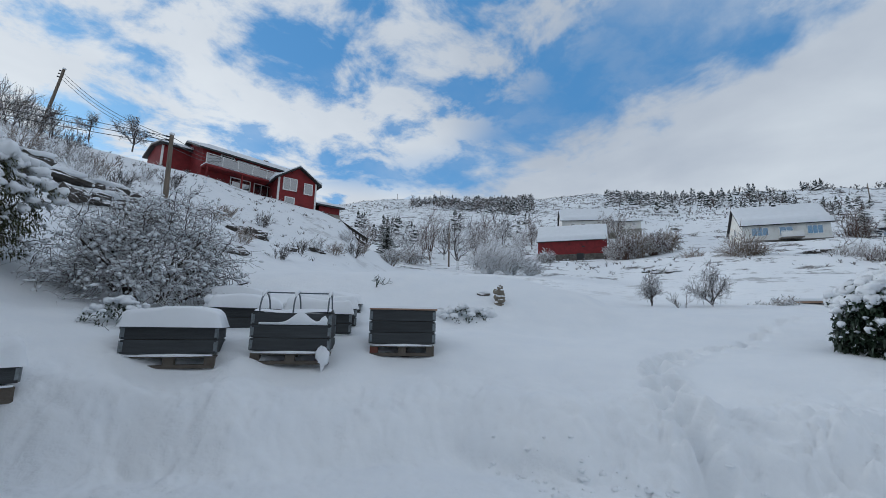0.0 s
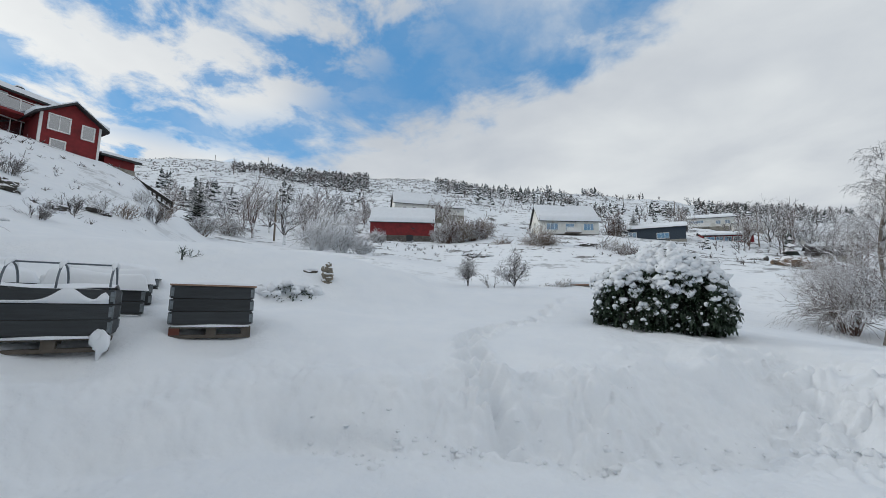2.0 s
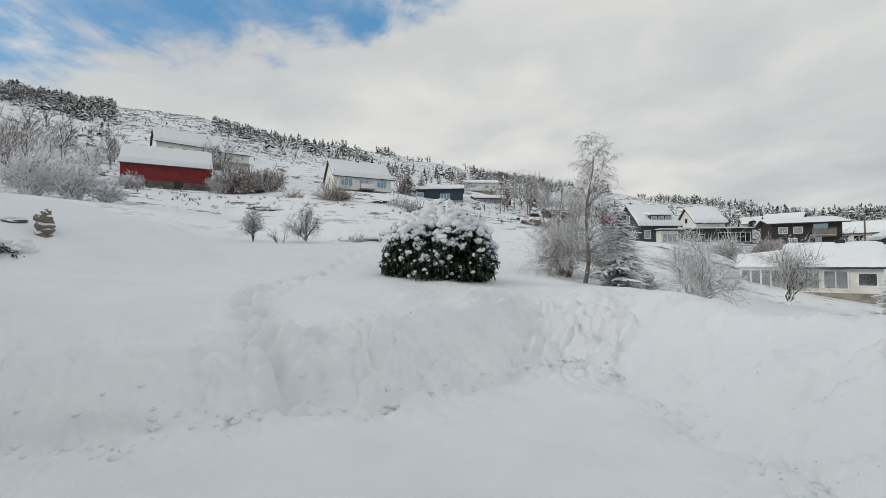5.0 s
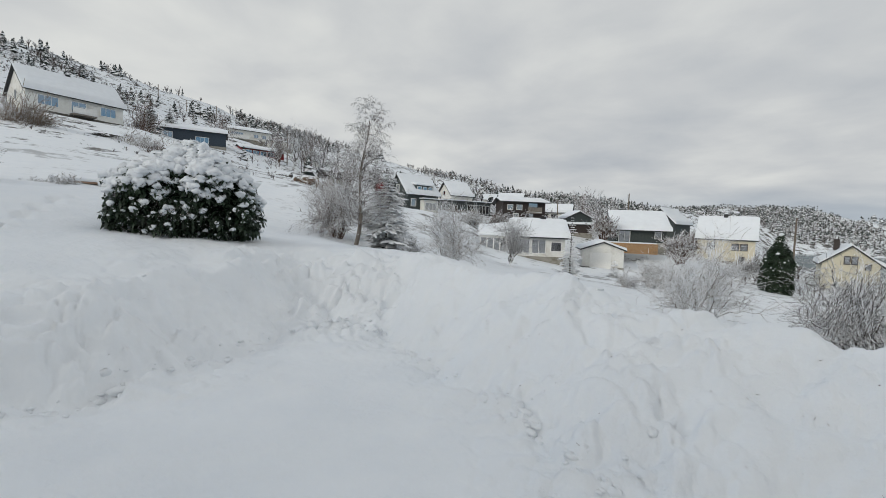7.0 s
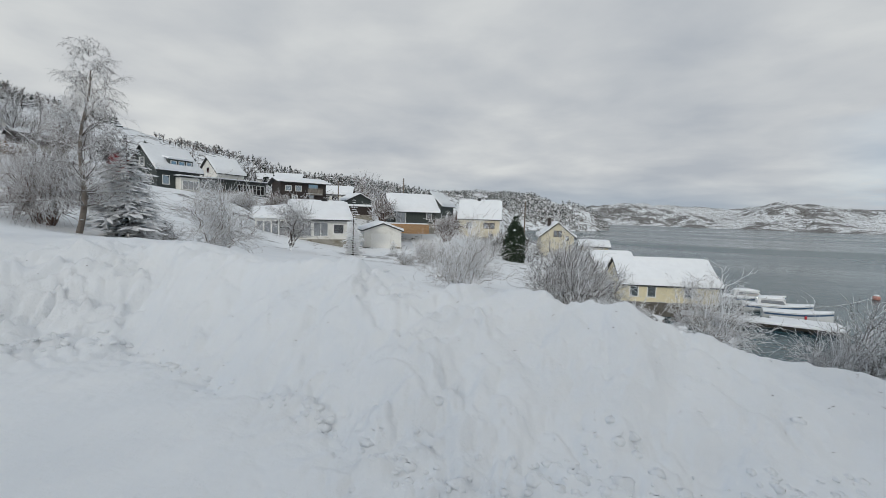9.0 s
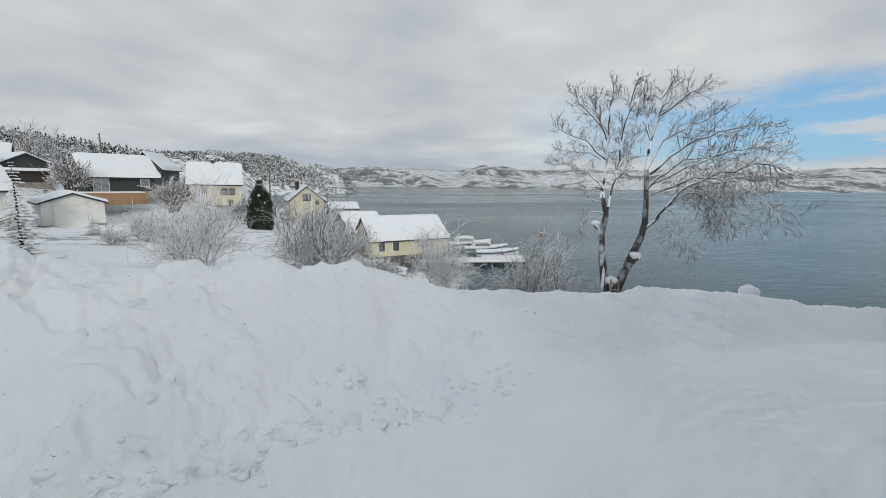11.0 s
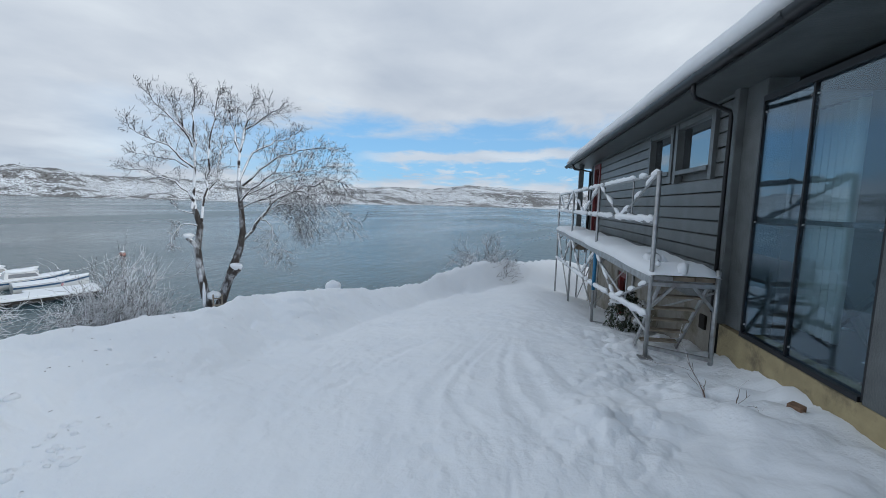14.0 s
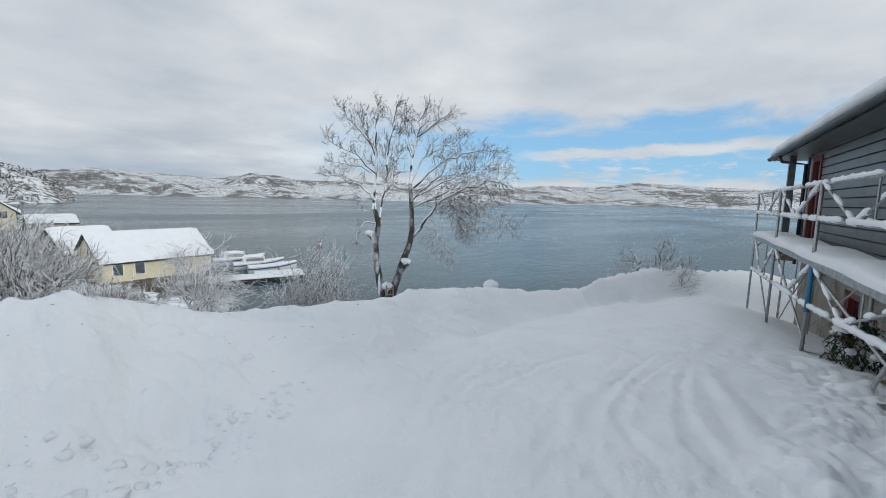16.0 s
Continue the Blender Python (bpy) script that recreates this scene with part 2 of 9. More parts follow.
def ground_material():
    """Snow over rough hill ground: heather, rock and scrub come through, more of it far up the hills and on steep faces."""
    m = bpy.data.materials.new("snowy_ground")
    m.use_nodes = True
    nt = m.node_tree
    N, L = nt.nodes.new, nt.links.new
    bsdf = nt.nodes["Principled BSDF"]
    geo = N("ShaderNodeNewGeometry")
    pos = geo.outputs["Position"]

    def fbm(scale, detail=6, rough=0.6):
        n = N("ShaderNodeTexNoise")
        n.inputs["Scale"].default_value, n.inputs["Detail"].default_value, n.inputs["Roughness"].default_value = scale, detail, rough
        L(pos, n.inputs["Vector"])
        return n.outputs["Fac"]

    def mathn(op, a, b=None, c=None):
        n = N("ShaderNodeMath")
        n.operation = op
        for k, v in enumerate((a, b, c)):
            if v is not None:
                if isinstance(v, (int, float)):
                    n.inputs[k].default_value = v
                else:
                    L(v, n.inputs[k])
        return n.outputs[0]

    def remap(v, lo, hi, a=0.0, b=1.0):
        n = N("ShaderNodeMapRange")
        n.interpolation_type = "SMOOTHSTEP"
        L(v, n.inputs["Value"])
        for key, x in (("From Min", lo), ("From Max", hi), ("To Min", a), ("To Max", b)):
            n.inputs[key].default_value = x
        return n.outputs[0]

    dist = N("ShaderNodeVectorMath")
    dist.operation = "LENGTH"
    flat = N("ShaderNodeVectorMath")
    flat.operation = "MULTIPLY"
    L(pos, flat.inputs[0])
    flat.inputs[1].default_value = (1, 1, 0)
    L(flat.outputs[0], dist.inputs[0])
    reach = dist.outputs["Value"]
    sx = N("ShaderNodeSeparateXYZ")
    L(geo.outputs["Normal"], sx.inputs[0])
    steep = remap(sx.outputs["Z"], 0.55, 0.93, 1.0, 0.0)
    wild = remap(reach, 18, 60)
    far = remap(reach, 120, 420)
    very = remap(reach, 500, 900)
    scrub = mathn("MULTIPLY_ADD", steep, 0.10, mathn("MULTIPLY_ADD", far, 0.05, mathn("MULTIPLY_ADD", very, 0.0, fbm(0.22, 9, 0.66))))
    tuft = fbm(1.7, 5, 0.7)
    patches = mathn("MULTIPLY", wild, remap(mathn("MULTIPLY_ADD", tuft, 0.40, scrub), 0.75, 0.835))
    big = mathn("MULTIPLY", very, remap(mathn("MULTIPLY_ADD", fbm(0.0035, 3, 0.5), 0.7, mathn("MULTIPLY_ADD", steep, 0.06, fbm(0.020, 9, 0.76))), 0.84, 0.91))
    bare = mathn("MINIMUM", mathn("ADD", patches, mathn("MULTIPLY", big, 0.8)), 1.0)
    earth = N("ShaderNodeValToRGB")
    L(fbm(0.6, 6), earth.inputs[0])
    e = earth.color_ramp.elements
    e[0].position, e[0].color = 0.35, (0.050, 0.047, 0.044, 1)
    e[1].position, e[1].color = 0.65, (0.135, 0.12, 0.105, 1)
    snow = N("ShaderNodeValToRGB")
    L(fbm(1.3, 4), snow.inputs[0])
    s = snow.color_ramp.elements
    s[0].position, s[0].color = 0.3, (0.815, 0.838, 0.866, 1)
    s[1].position, s[1].color = 0.7, (0.865, 0.88, 0.895, 1)
    mix = N("ShaderNodeMix")
    mix.data_type = "RGBA"
    L(bare, mix.inputs["Factor"])
    L(snow.outputs[0], mix.inputs["A"])
    L(earth.outputs[0], mix.inputs["B"])
    L(mix.outputs["Result"], bsdf.inputs["Base Color"])
    bsdf.inputs["Roughness"].default_value, bsdf.inputs["Specular IOR Level"].default_value = 0.88, 0.2
    h = mathn("MULTIPLY_ADD", fbm(3.2, 3), 0.6, mathn("MULTIPLY", remap(fbm(0.9, 2), 0.42, 0.62, 0.35, 1.0), mathn("MULTIPLY_ADD", fbm(15, 4), 0.42, mathn("MULTIPLY", fbm(55, 3), 0.12))))
    b = N("ShaderNodeBump")
    b.inputs["Strength"].default_value, b.inputs["Distance"].default_value = 0.75, 0.06
    L(h, b.inputs["Height"])
    L(b.outputs[0], bsdf.inputs["Normal"])
    return m


def water_material():
    m = bpy.data.materials.new("fjord_water")
    m.use_nodes = True
    nt = m.node_tree
    N, L = nt.nodes.new, nt.links.new
    bsdf = nt.nodes["Principled BSDF"]
    bsdf.inputs["Base Color"].default_value = (0.045, 0.090, 0.105, 1)
    bsdf.inputs["IOR"].default_value = 1.33
    co = N("ShaderNodeNewGeometry").outputs["Position"]
    turn = N("ShaderNodeMapping")
    turn.inputs["Rotation"].default_value = (0, 0, radians(-40))
    turn.inputs["Scale"].default_value = (0.35, 1.0, 1.0)
    L(co, turn.inputs[0])
    wind = N("ShaderNodeTexNoise")
    wind.inputs["Scale"].default_value, wind.inputs["Detail"].default_value = 0.018, 6
    L(turn.outputs[0], wind.inputs["Vector"])
    r = N("ShaderNodeMapRange")
    L(wind.outputs["Fac"], r.inputs["Value"])
    for key, x in (("From Min", 0.38), ("From Max", 0.62), ("To Min", 0.10), ("To Max", 0.30)):
        r.inputs[key].default_value = x
    L(r.outputs[0], bsdf.inputs["Roughness"])
    add = None
    for scale, weight in ((0.25, 0.8), (1.1, 0.45), (4.0, 0.12)):
        n = N("ShaderNodeTexNoise")
        n.inputs["Scale"].default_value, n.inputs["Detail"].default_value = scale, 3
        L(turn.outputs[0], n.inputs["Vector"])
        mul = N("ShaderNodeMath")
        mul.operation = "MULTIPLY_ADD"
        L(n.outputs["Fac"], mul.inputs[0])
        mul.inputs[1].default_value = weight
        if add:
            L(add, mul.inputs[2])
        add = mul.outputs[0]
    b = N("ShaderNodeBump")
    b.inputs["Strength"].default_value, b.inputs["Distance"].default_value = 0.7, 0.5
    L(add, b.inputs["Height"])
    L(b.outputs[0], bsdf.inputs["Normal"])
    return m


def glass_material(name, tint=(0.02, 0.025, 0.03), rough=0.03):
    m = material(name, tint, rough, vary=0.2, scale=0.8)
    m.node_tree.nodes["Principled BSDF"].inputs["IOR"].default_value = 4.0
    return m


def clear_glass():
    m = bpy.data.materials.new("clear_glass")
    m.use_nodes = True
    nt = m.node_tree
    nt.nodes.clear()
    N, L = nt.nodes.new, nt.links.new
    lean, cube, fres = N("ShaderNodeLayerWeight"), N("ShaderNodeMath"), N("ShaderNodeMapRange")
    lean.inputs["Blend"].default_value = 0.5
    cube.operation = "POWER"
    cube.inputs[1].default_value = 3.0
    fres.inputs["To Min"].default_value, fres.inputs["To Max"].default_value = 0.04, 0.75
    L(lean.outputs["Facing"], cube.inputs[0])
    L(cube.outputs[0], fres.inputs["Value"])
    clear, gloss, mix = N("ShaderNodeBsdfTransparent"), N("ShaderNodeBsdfGlossy"), N("ShaderNodeMixShader")
    clear.inputs["Color"].default_value = (0.80, 0.88, 0.92, 1)
    gloss.inputs["Roughness"].default_value = 0.015
    gloss.inputs["Color"].default_value = (0.74, 0.87, 1.0, 1)
    L(fres.outputs[0], mix.inputs[0])
    L(clear.outputs[0], mix.inputs[1])
    L(gloss.outputs[0], mix.inputs[2])
    L(mix.outputs[0], N("ShaderNodeOutputMaterial").inputs[0])
    return m


SNOW = snow_material()
GROUND = ground_material()
WATER = water_material()
PANE = glass_material("window_glass")
CLEAR = clear_glass()
WHITE_WOOD = material("white_painted_boards", (0.74, 0.73, 0.69), 0.6, vary=0.05, stain=(0.6, 0.58, 0.53), stain_scale=0.8, bump=0.2)
CREAM_WOOD = material("cream_painted_boards", (0.68, 0.61, 0.42), 0.65, vary=0.06, stain=(0.60, 0.53, 0.36), bump=0.2)
RED_WOOD = material("red_painted_boards", (0.20, 0.016, 0.018), 0.75, vary=0.18, scale=3, stain=(0.11, 0.012, 0.013), bump=0.25)
DARK_WOOD = material("charcoal_stained_boards", (0.105, 0.116, 0.118), 0.34, vary=0.25, scale=5, bump=0.3, bump_scale=60)
BROWN_WOOD = material("dark_brown_boards", (0.035, 0.025, 0.022), 0.6, vary=0.25, scale=4, bump=0.2)
GREEN_WOOD = material("grey_green_boards", (0.045, 0.055, 0.052), 0.65, vary=0.2, scale=4, bump=0.2)
BLUE_WOOD = material("slate_blue_boards", (0.03, 0.045, 0.065), 0.6, vary=0.2, scale=4, bump=0.2)
GREY_WOOD = material("weathered_grey_wood", (0.20, 0.18, 0.155), 0.8, vary=0.3, scale=8, stretch=(1, 1, 0.15), bump=0.4)
TRIM_WHITE = material("white_trim", (0.78, 0.77, 0.74), 0.5, vary=0.04)
ROOF_DARK = material("dark_roofing", (0.025, 0.026, 0.028), 0.6, vary=0.2)
CONCRETE = material("old_concrete", (0.30, 0.285, 0.25), 0.9, vary=0.12, scale=7, stain=(0.15, 0.13, 0.09), stain_scale=1.8, bump=0.5, bump_scale=30)
STONE = material("dark_field_stone", (0.13, 0.12, 0.105), 0.9, vary=0.4, scale=4, stain=(0.06, 0.05, 0.04), bump=0.8, bump_scale=14, snow=0.35)
ROCK = material("bare_dark_rock", (0.075, 0.068, 0.06), 0.9, vary=0.45, scale=3, stain=(0.035, 0.03, 0.025), bump=0.9, bump_scale=10, snow=0.5)


# ---- mesh building ----
class Build:
    """Collects vertices and faces of one mesh."""

    def __init__(self):
        self.v, self.f = [], []

    def add(self, verts, faces):
        n = len(self.v)
        self.v.extend(tuple(p) for p in verts)
        self.f.extend(tuple(n + k for k in face) for face in faces)
        return self

    def box(self, x0, y0, z0, x1, y1, z1, m=None):
        c = [(x0, y0, z0), (x1, y0, z0), (x1, y1, z0), (x0, y1, z0), (x0, y0, z1), (x1, y0, z1), (x1, y1, z1), (x0, y1, z1)]
        if m is not None:
            c = [m @ Vector(p) for p in c]
        return self.add(c, [(3, 2, 1, 0), (4, 5, 6, 7), (0, 1, 5, 4), (1, 2, 6, 5), (2, 3, 7, 6), (3, 0, 4, 7)])

    def beam(self, a, b, w, h=None, up=(0, 0, 1)):
        """A straight bar from a to b, w across and h deep."""
        a, b, h = Vector(a), Vector(b), h or w
        d = (b - a).normalized()
        s = d.cross(Vector(up))
        s = s.normalized() if s.length > 1e-4 else Vector((1, 0, 0))
        t = s.cross(d)
        c = [p + s * i * w / 2 + t * j * h / 2 for p in (a, b) for i, j in ((-1, -1), (1, -1), (1, 1), (-1, 1))]
        return self.add(c, [(0, 1, 2, 3), (7, 6, 5, 4), (1, 0, 4, 5), (2, 1, 5, 6), (3, 2, 6, 7), (0, 3, 7, 4)])

    def tube(self, points, radii, sides=6, caps=True):
        pts = [Vector(p) for p in points]
        rings, frame_x = [], None
        for k, p in enumerate(pts):
            d = (pts[min(k + 1, len(pts) - 1)] - pts[max(k - 1, 0)]).normalized()
            if frame_x is None:
                frame_x = d.orthogonal().normalized()
            frame_x = (frame_x - d * frame_x.dot(d)).normalized()
            y = d.cross(frame_x)
            r = radii[k] if hasattr(radii, "__len__") else radii
            rings.append([p + (frame_x * math.cos(2 * math.pi * i / sides) + y * math.sin(2 * math.pi * i / sides)) * r for i in range(sides)])
        n = len(self.v)
        for ring in rings:
            self.v.extend(tuple(q) for q in ring)
        for k in range(len(rings) - 1):
            for i in range(sides):
                j = (i + 1) % sides
                self.f.append((n + k * sides + i, n + k * sides + j, n + (k + 1) * sides + j, n + (k + 1) * sides + i))
        if caps:
            self.f.append(tuple(n + i for i in reversed(range(sides))))
            self.f.append(tuple(n + (len(rings) - 1) * sides + i for i in range(sides)))
        return self

    def blob(self, centre, size, seed=0, rings=5, segs=8, rough=0.2, flat=0.0):
        """An uneven rounded lump."""
        rnd = random.Random(seed)
        cx, cy, cz = centre
        sx, sy, sz = size
        ph = [rnd.uniform(0, 6.28) for _ in range(6)]
        verts, faces = [], []
        for i in range(rings + 1):
            th = math.pi * i / rings
            for j in range(segs):
                a = 2 * math.pi * j / segs
                k = 1 + rough * (math.sin(2 * a + ph[0] + th) * 0.5 + math.sin(3 * a + ph[1] - 2 * th) * 0.35 + math.sin(3 * th + ph[2]) * 0.3 + rnd.uniform(-0.3, 0.3))
                z = math.cos(th) * k
                if flat and z < -flat:
                    z = -flat
                verts.append((cx + sx * math.sin(th) * math.cos(a) * k, cy + sy * math.sin(th) * math.sin(a) * k, cz + sz * z))
        for i in range(rings):
            for j in range(segs):
                q = (j + 1) % segs
                faces.append((i * segs + j, (i + 1) * segs + j, (i + 1) * segs + q, i * segs + q))
        return self.add(verts, faces)

    def sheet(self, grid):
        """A quad surface from rows of points."""
        n, rows, cols = len(self.v), len(grid), len(grid[0])
        self.v.extend(tuple(p) for row in grid for p in row)
        for i in range(rows - 1):
            for j in range(cols - 1):
                self.f.append((n + i * cols + j, n + i * cols + j + 1, n + (i + 1) * cols + j + 1, n + (i + 1) * cols + j))
        return self

    def mesh(self, name, mat, smooth=False):
        me = bpy.data.meshes.new(name)
        me.from_pydata(self.v, [], self.f)
        me.materials.append(mat)
        if smooth:
            me.polygons.foreach_set("use_smooth", np.ones(len(me.polygons), bool))
        me.update()
        return me


def thing(name, m, label, category, group="", kind=""):
    ob = new(name)
    ob.empty_display_size = 0.1
    ob.matrix_basis = m
    return tagged(ob, label, category, group, kind)


def part(name, b, mat, parent, label="", smooth=False, bevel=0.0):
    ob = new(name, b.mesh(name, mat, smooth))
    ob.parent = parent
    if label:
        tagged(ob, label)
    if bevel:
        mod = ob.modifiers.new("bevel", "BEVEL")
        mod.width, mod.segments, mod.limit_method = bevel, 2, "ANGLE"
    return ob


def at(az, r, z=None, turn=0.0):
    """A pose at a heading and distance from the middle of the walk; its +y looks away, its +x to the right."""
    d = heading(az) * r
    return pose(d.x, d.y, ground_z(d.x, d.y) if z is None else z, 0, 0, az + turn)


# ---- the lie of the land ----
def lattice(ix, iy, seed):
    h = (ix * 374761393 + iy * 668265263 + seed * 974634777) & 0xFFFFFFFF
    h = ((h ^ (h >> 13)) * 1274126177) & 0xFFFFFFFF
    return ((h ^ (h >> 16)) & 0xFFFF) / 65535.0 * 2 - 1


def vnoise(x, y, seed=0):
    ix, iy = np.floor(x).astype(np.int64), np.floor(y).astype(np.int64)
    fx, fy = x - ix, y - iy
    fx, fy = fx * fx * (3 - 2 * fx), fy * fy * (3 - 2 * fy)
    a, b = lattice(ix, iy, seed), lattice(ix + 1, iy, seed)
    c, d = lattice(ix, iy + 1, seed), lattice(ix + 1, iy + 1, seed)
    return (a * (1 - fx) + b * fx) * (1 - fy) + (c * (1 - fx) + d * fx) * fy


def fbm2(x, y, octaves=4, seed=0, gain=0.5):
    total, amp = 0, 1.0
    for k in range(octaves):
        total, amp = total + amp * vnoise(x * 2**k + 17.3 * k, y * 2**k - 9.1 * k, seed + k), amp * gain
    return total


SEA = -9.0
# where the ploughed road ends at the snow bank: heading, distance, height
FOOT = [(0, 6.5, 0.2), (40, 5, 0.3), (66, 5.2, 0.2), (77, 6.4, -0.12), (83, 8.5, -0.5), (89, 14.5, -1.6), (100, 15.7, -1.25), (108, 12.2, -1.0), (118, 8.2, -0.6), (130, 5.8, -0.3), (141, 4.1, 0.0),
        (153, 3.6, 0.0), (164, 3.1, 0), (179, 3.0, 0), (192, 2.6, 0), (206, 2.9, 0), (214, 3.8, 0), (220, 4.1, 0), (226, 4.9, 0), (232, 6.3, 0.0),
        (240, 6.7, 0), (247, 6.1, 0), (255, 5.4, 0), (265, 4.8, 0), (291, 4.8, 0), (303, 5.4, 0.0), (330, 5.2, 0), (344, 5.9, 0)]
# the crest of the bank
CREST = [(0, 7.6, 1.0), (40, 6.5, 0.4), (66, 6.5, 0.25), (77, 7.6, -0.2), (83, 10, -0.7), (89, 18, -1.0), (96, 18, -0.55), (101, 16.8, -0.5), (106, 14.5, -0.31), (110, 13, -0.32), (114, 11, -0.46),
         (121, 9.3, -0.33), (126, 8.5, -0.16), (131, 7.6, 0.02), (141, 6, 0.23), (151, 5.2, 0.31), (161, 4.8, 0.52), (169, 4.6, 0.62), (174, 4.5, 0.86),
         (182, 4.6, 0.88), (192, 4.7, 0.82), (206, 5, 0.98), (216, 5.6, 1.03), (226, 6.8, 1.06), (232, 8.3, 1.04), (243, 8.4, 0.87), (255, 7.2, 0.92),
         (265, 5.9, 0.75), (276, 5.8, 0.65), (290, 5.8, 0.65), (303, 6.2, 0.62), (315, 5.9, 0.48), (330, 6.3, 0.68), (345, 7.0, 0.95)]
# heights round the place at growing distances
R10 = [(0, 2.2), (60, 0.2), (88, -1.2), (100, -1.3), (110, -0.85), (118, -0.75), (126, -0.6), (140, -1.2), (151, -1.4), (161, -1.3), (174, -0.9), (182, -0.6), (195, -0.3),
       (206, 0.1), (216, 0.5), (226, 0.9), (235, 1.0), (247, 1.1), (255, 1.2), (263, 1.3), (275, 1.3), (290, 1.35), (300, 1.5), (312, 1.55), (330, 1.6), (340, 1.7), (350, 1.8)]
R14 = [(0, 4.5), (60, 0.5), (88, -1.5), (100, -1.3), (107, -0.6), (114, -1.6), (126, -2.0), (140, -2.4), (160, -2.6), (180, -1.5), (195, -0.9), (210, -0.4), (225, 0.3), (240, 0.9),
       (250, 1.3), (263, 1.95), (270, 2.0), (282, 2.16), (288, 2.75), (296, 3.2), (311, 3.35), (332, 3.05), (345, 3.2), (353, 4.0)]
R22 = [(0, 9), (60, 1.0), (88, -2.0), (98, -3.0), (110, -5.5), (125, -6.5), (140, -6.5), (150, -5.8), (160, -4.2), (170, -3.4), (182, -2.6), (195, -2.0), (207, -1.4), (215, -1.2), (226, -0.3),
       (235, 0.4), (243, 0.9), (250, 1.3), (265, 2.4), (280, 2.5), (290, 3.0), (311, 3.2), (320, 4.4), (330, 5.6), (339, 6.9), (345, 7.0), (353, 8.0)]
R45 = [(0, 17), (60, 4), (88, -8), (100, -13), (120, -14), (140, -14), (158, -12.5), (165, -8.6), (172, -6.8), (182, -4.5), (195, -3.3), (205, -2.8), (216, -1.7), (228, 1.3), (235, 3.0), (243, 5.0),
       (255, 5.8), (268, 6.3), (280, 6.0), (290, 6.6), (300, 7.0), (311, 7.4), (315, 9.4), (319, 12.3), (322, 13.1), (328, 13.9), (336, 15.2), (345, 15.6), (353, 16.2)]
R66 = [(0, 20.5), (60, 5), (88, -11), (100, -16), (158, -15), (170, -10.5), (176, -7.2), (182, -5.0), (190, -4.2), (197, -3.4), (205, -3.1), (211, -1.9), (217, 0.4), (222, 2.4), (228, 3.3), (235, 5.2), (245, 7.8), (255, 9.8),
       (262, 10.9), (268, 11.2), (283, 10.4), (290, 10.8), (305, 10.9), (315, 12.4), (322, 15.1), (335, 17.2), (353, 19.8)]
R85 = [(0, 24), (60, 6), (88, -14), (100, -18), (160, -16), (170, -12), (175, -7), (182, -3.8), (190, -2.0), (197, 0.6), (205, 1.5), (214, 3.2), (222, 4.3), (228, 5.0), (235, 7), (245, 10), (255, 13.2),
       (262, 14.9), (268, 15.6), (283, 14.5), (290, 14.6), (305, 14), (315, 15), (322, 17), (335, 19), (353, 23)]
R150 = [(0, 34), (60, 10), (88, -20), (110, -25), (172, -20), (178, -12), (185, -6), (195, 2), (205, 4.5), (215, 6), (225, 9), (235, 15), (247, 24), (255, 27), (268, 33), (280, 38), (290, 38), (305, 38), (322, 34), (353, 34)]
R350 = [(0, 90), (60, 20), (88, -28), (170, -30), (183, -20), (189, 3), (195, 14), (204, 21), (211, 27), (219, 35), (225, 43), (232, 52), (239, 60), (247, 69), (255, 82), (262, 89), (269, 95), (274, 96), (285, 106), (295, 103), (305, 107),
        (311, 105), (319, 96), (335, 92)]
R540 = [(0, 90), (60, 20), (88, -30), (168, -30), (172.5, -14), (176, 13), (179, 23), (183, 31), (189, 29), (195, 26), (204, 24), (219, 33), (232, 50), (247, 80), (262, 110), (280, 125), (305, 125), (335, 100)]
R800 = [(0, 90), (60, 20), (88, -30), (165, -30), (175, -30), (185, -30), (200, 10), (219, 36), (247, 90), (280, 120), (335, 100)]
R1330 = [(0, 90), (60, 20), (88, -30), (160, -30), (176, -30), (190, -20), (219, 36), (247, 90), (280, 120), (335, 100)]
R1420 = [(0, 90), (60, 20), (88, -30), (112, -30), (122, -20), (128, -6), (146, -7), (160, -6.5), (176, -6), (190, 0), (219, 36), (280, 120), (335, 100)]
R1800 = [(0, 90), (60, 20), (88, -30), (112, -28), (122, 8), (128, 52), (136, 60), (145, 66), (151, 58), (156, 78), (161, 52), (166, 66), (171, 74), (176, 55), (219, 40), (280, 120), (335, 100)]
R2300 = [(0, 90), (60, 30), (88, 4), (96, 2), (104, -4), (112, -8), (119, 2), (123, 10), (145, 55), (176, 60), (219, 40), (280, 120), (335, 100)]
R3000 = [(0, 90), (60, 80), (90, 68), (96, 60), (104, 74), (108, 88), (113, 58), (119, 86), (123, 62), (130, 60), (176, 60), (219, 40), (280, 120), (335, 100)]
R4600 = [(0, 90), (60, 110), (90, 135), (96, 150), (101, 165), (104, 190), (108, 205), (113, 150), (119, 160), (123, 135), (140, 90), (176, 60), (219, 40), (280, 120), (335, 100)]
RINGS = [(10, R10), (14, R14), (22, R22), (45, R45), (66, R66), (85, R85), (150, R150), (350, R350), (540, R540), (800, R800), (1330, R1330), (1420, R1420), (1800, R1800), (2300, R2300),
         (3000, R3000), (4600, R4600)]


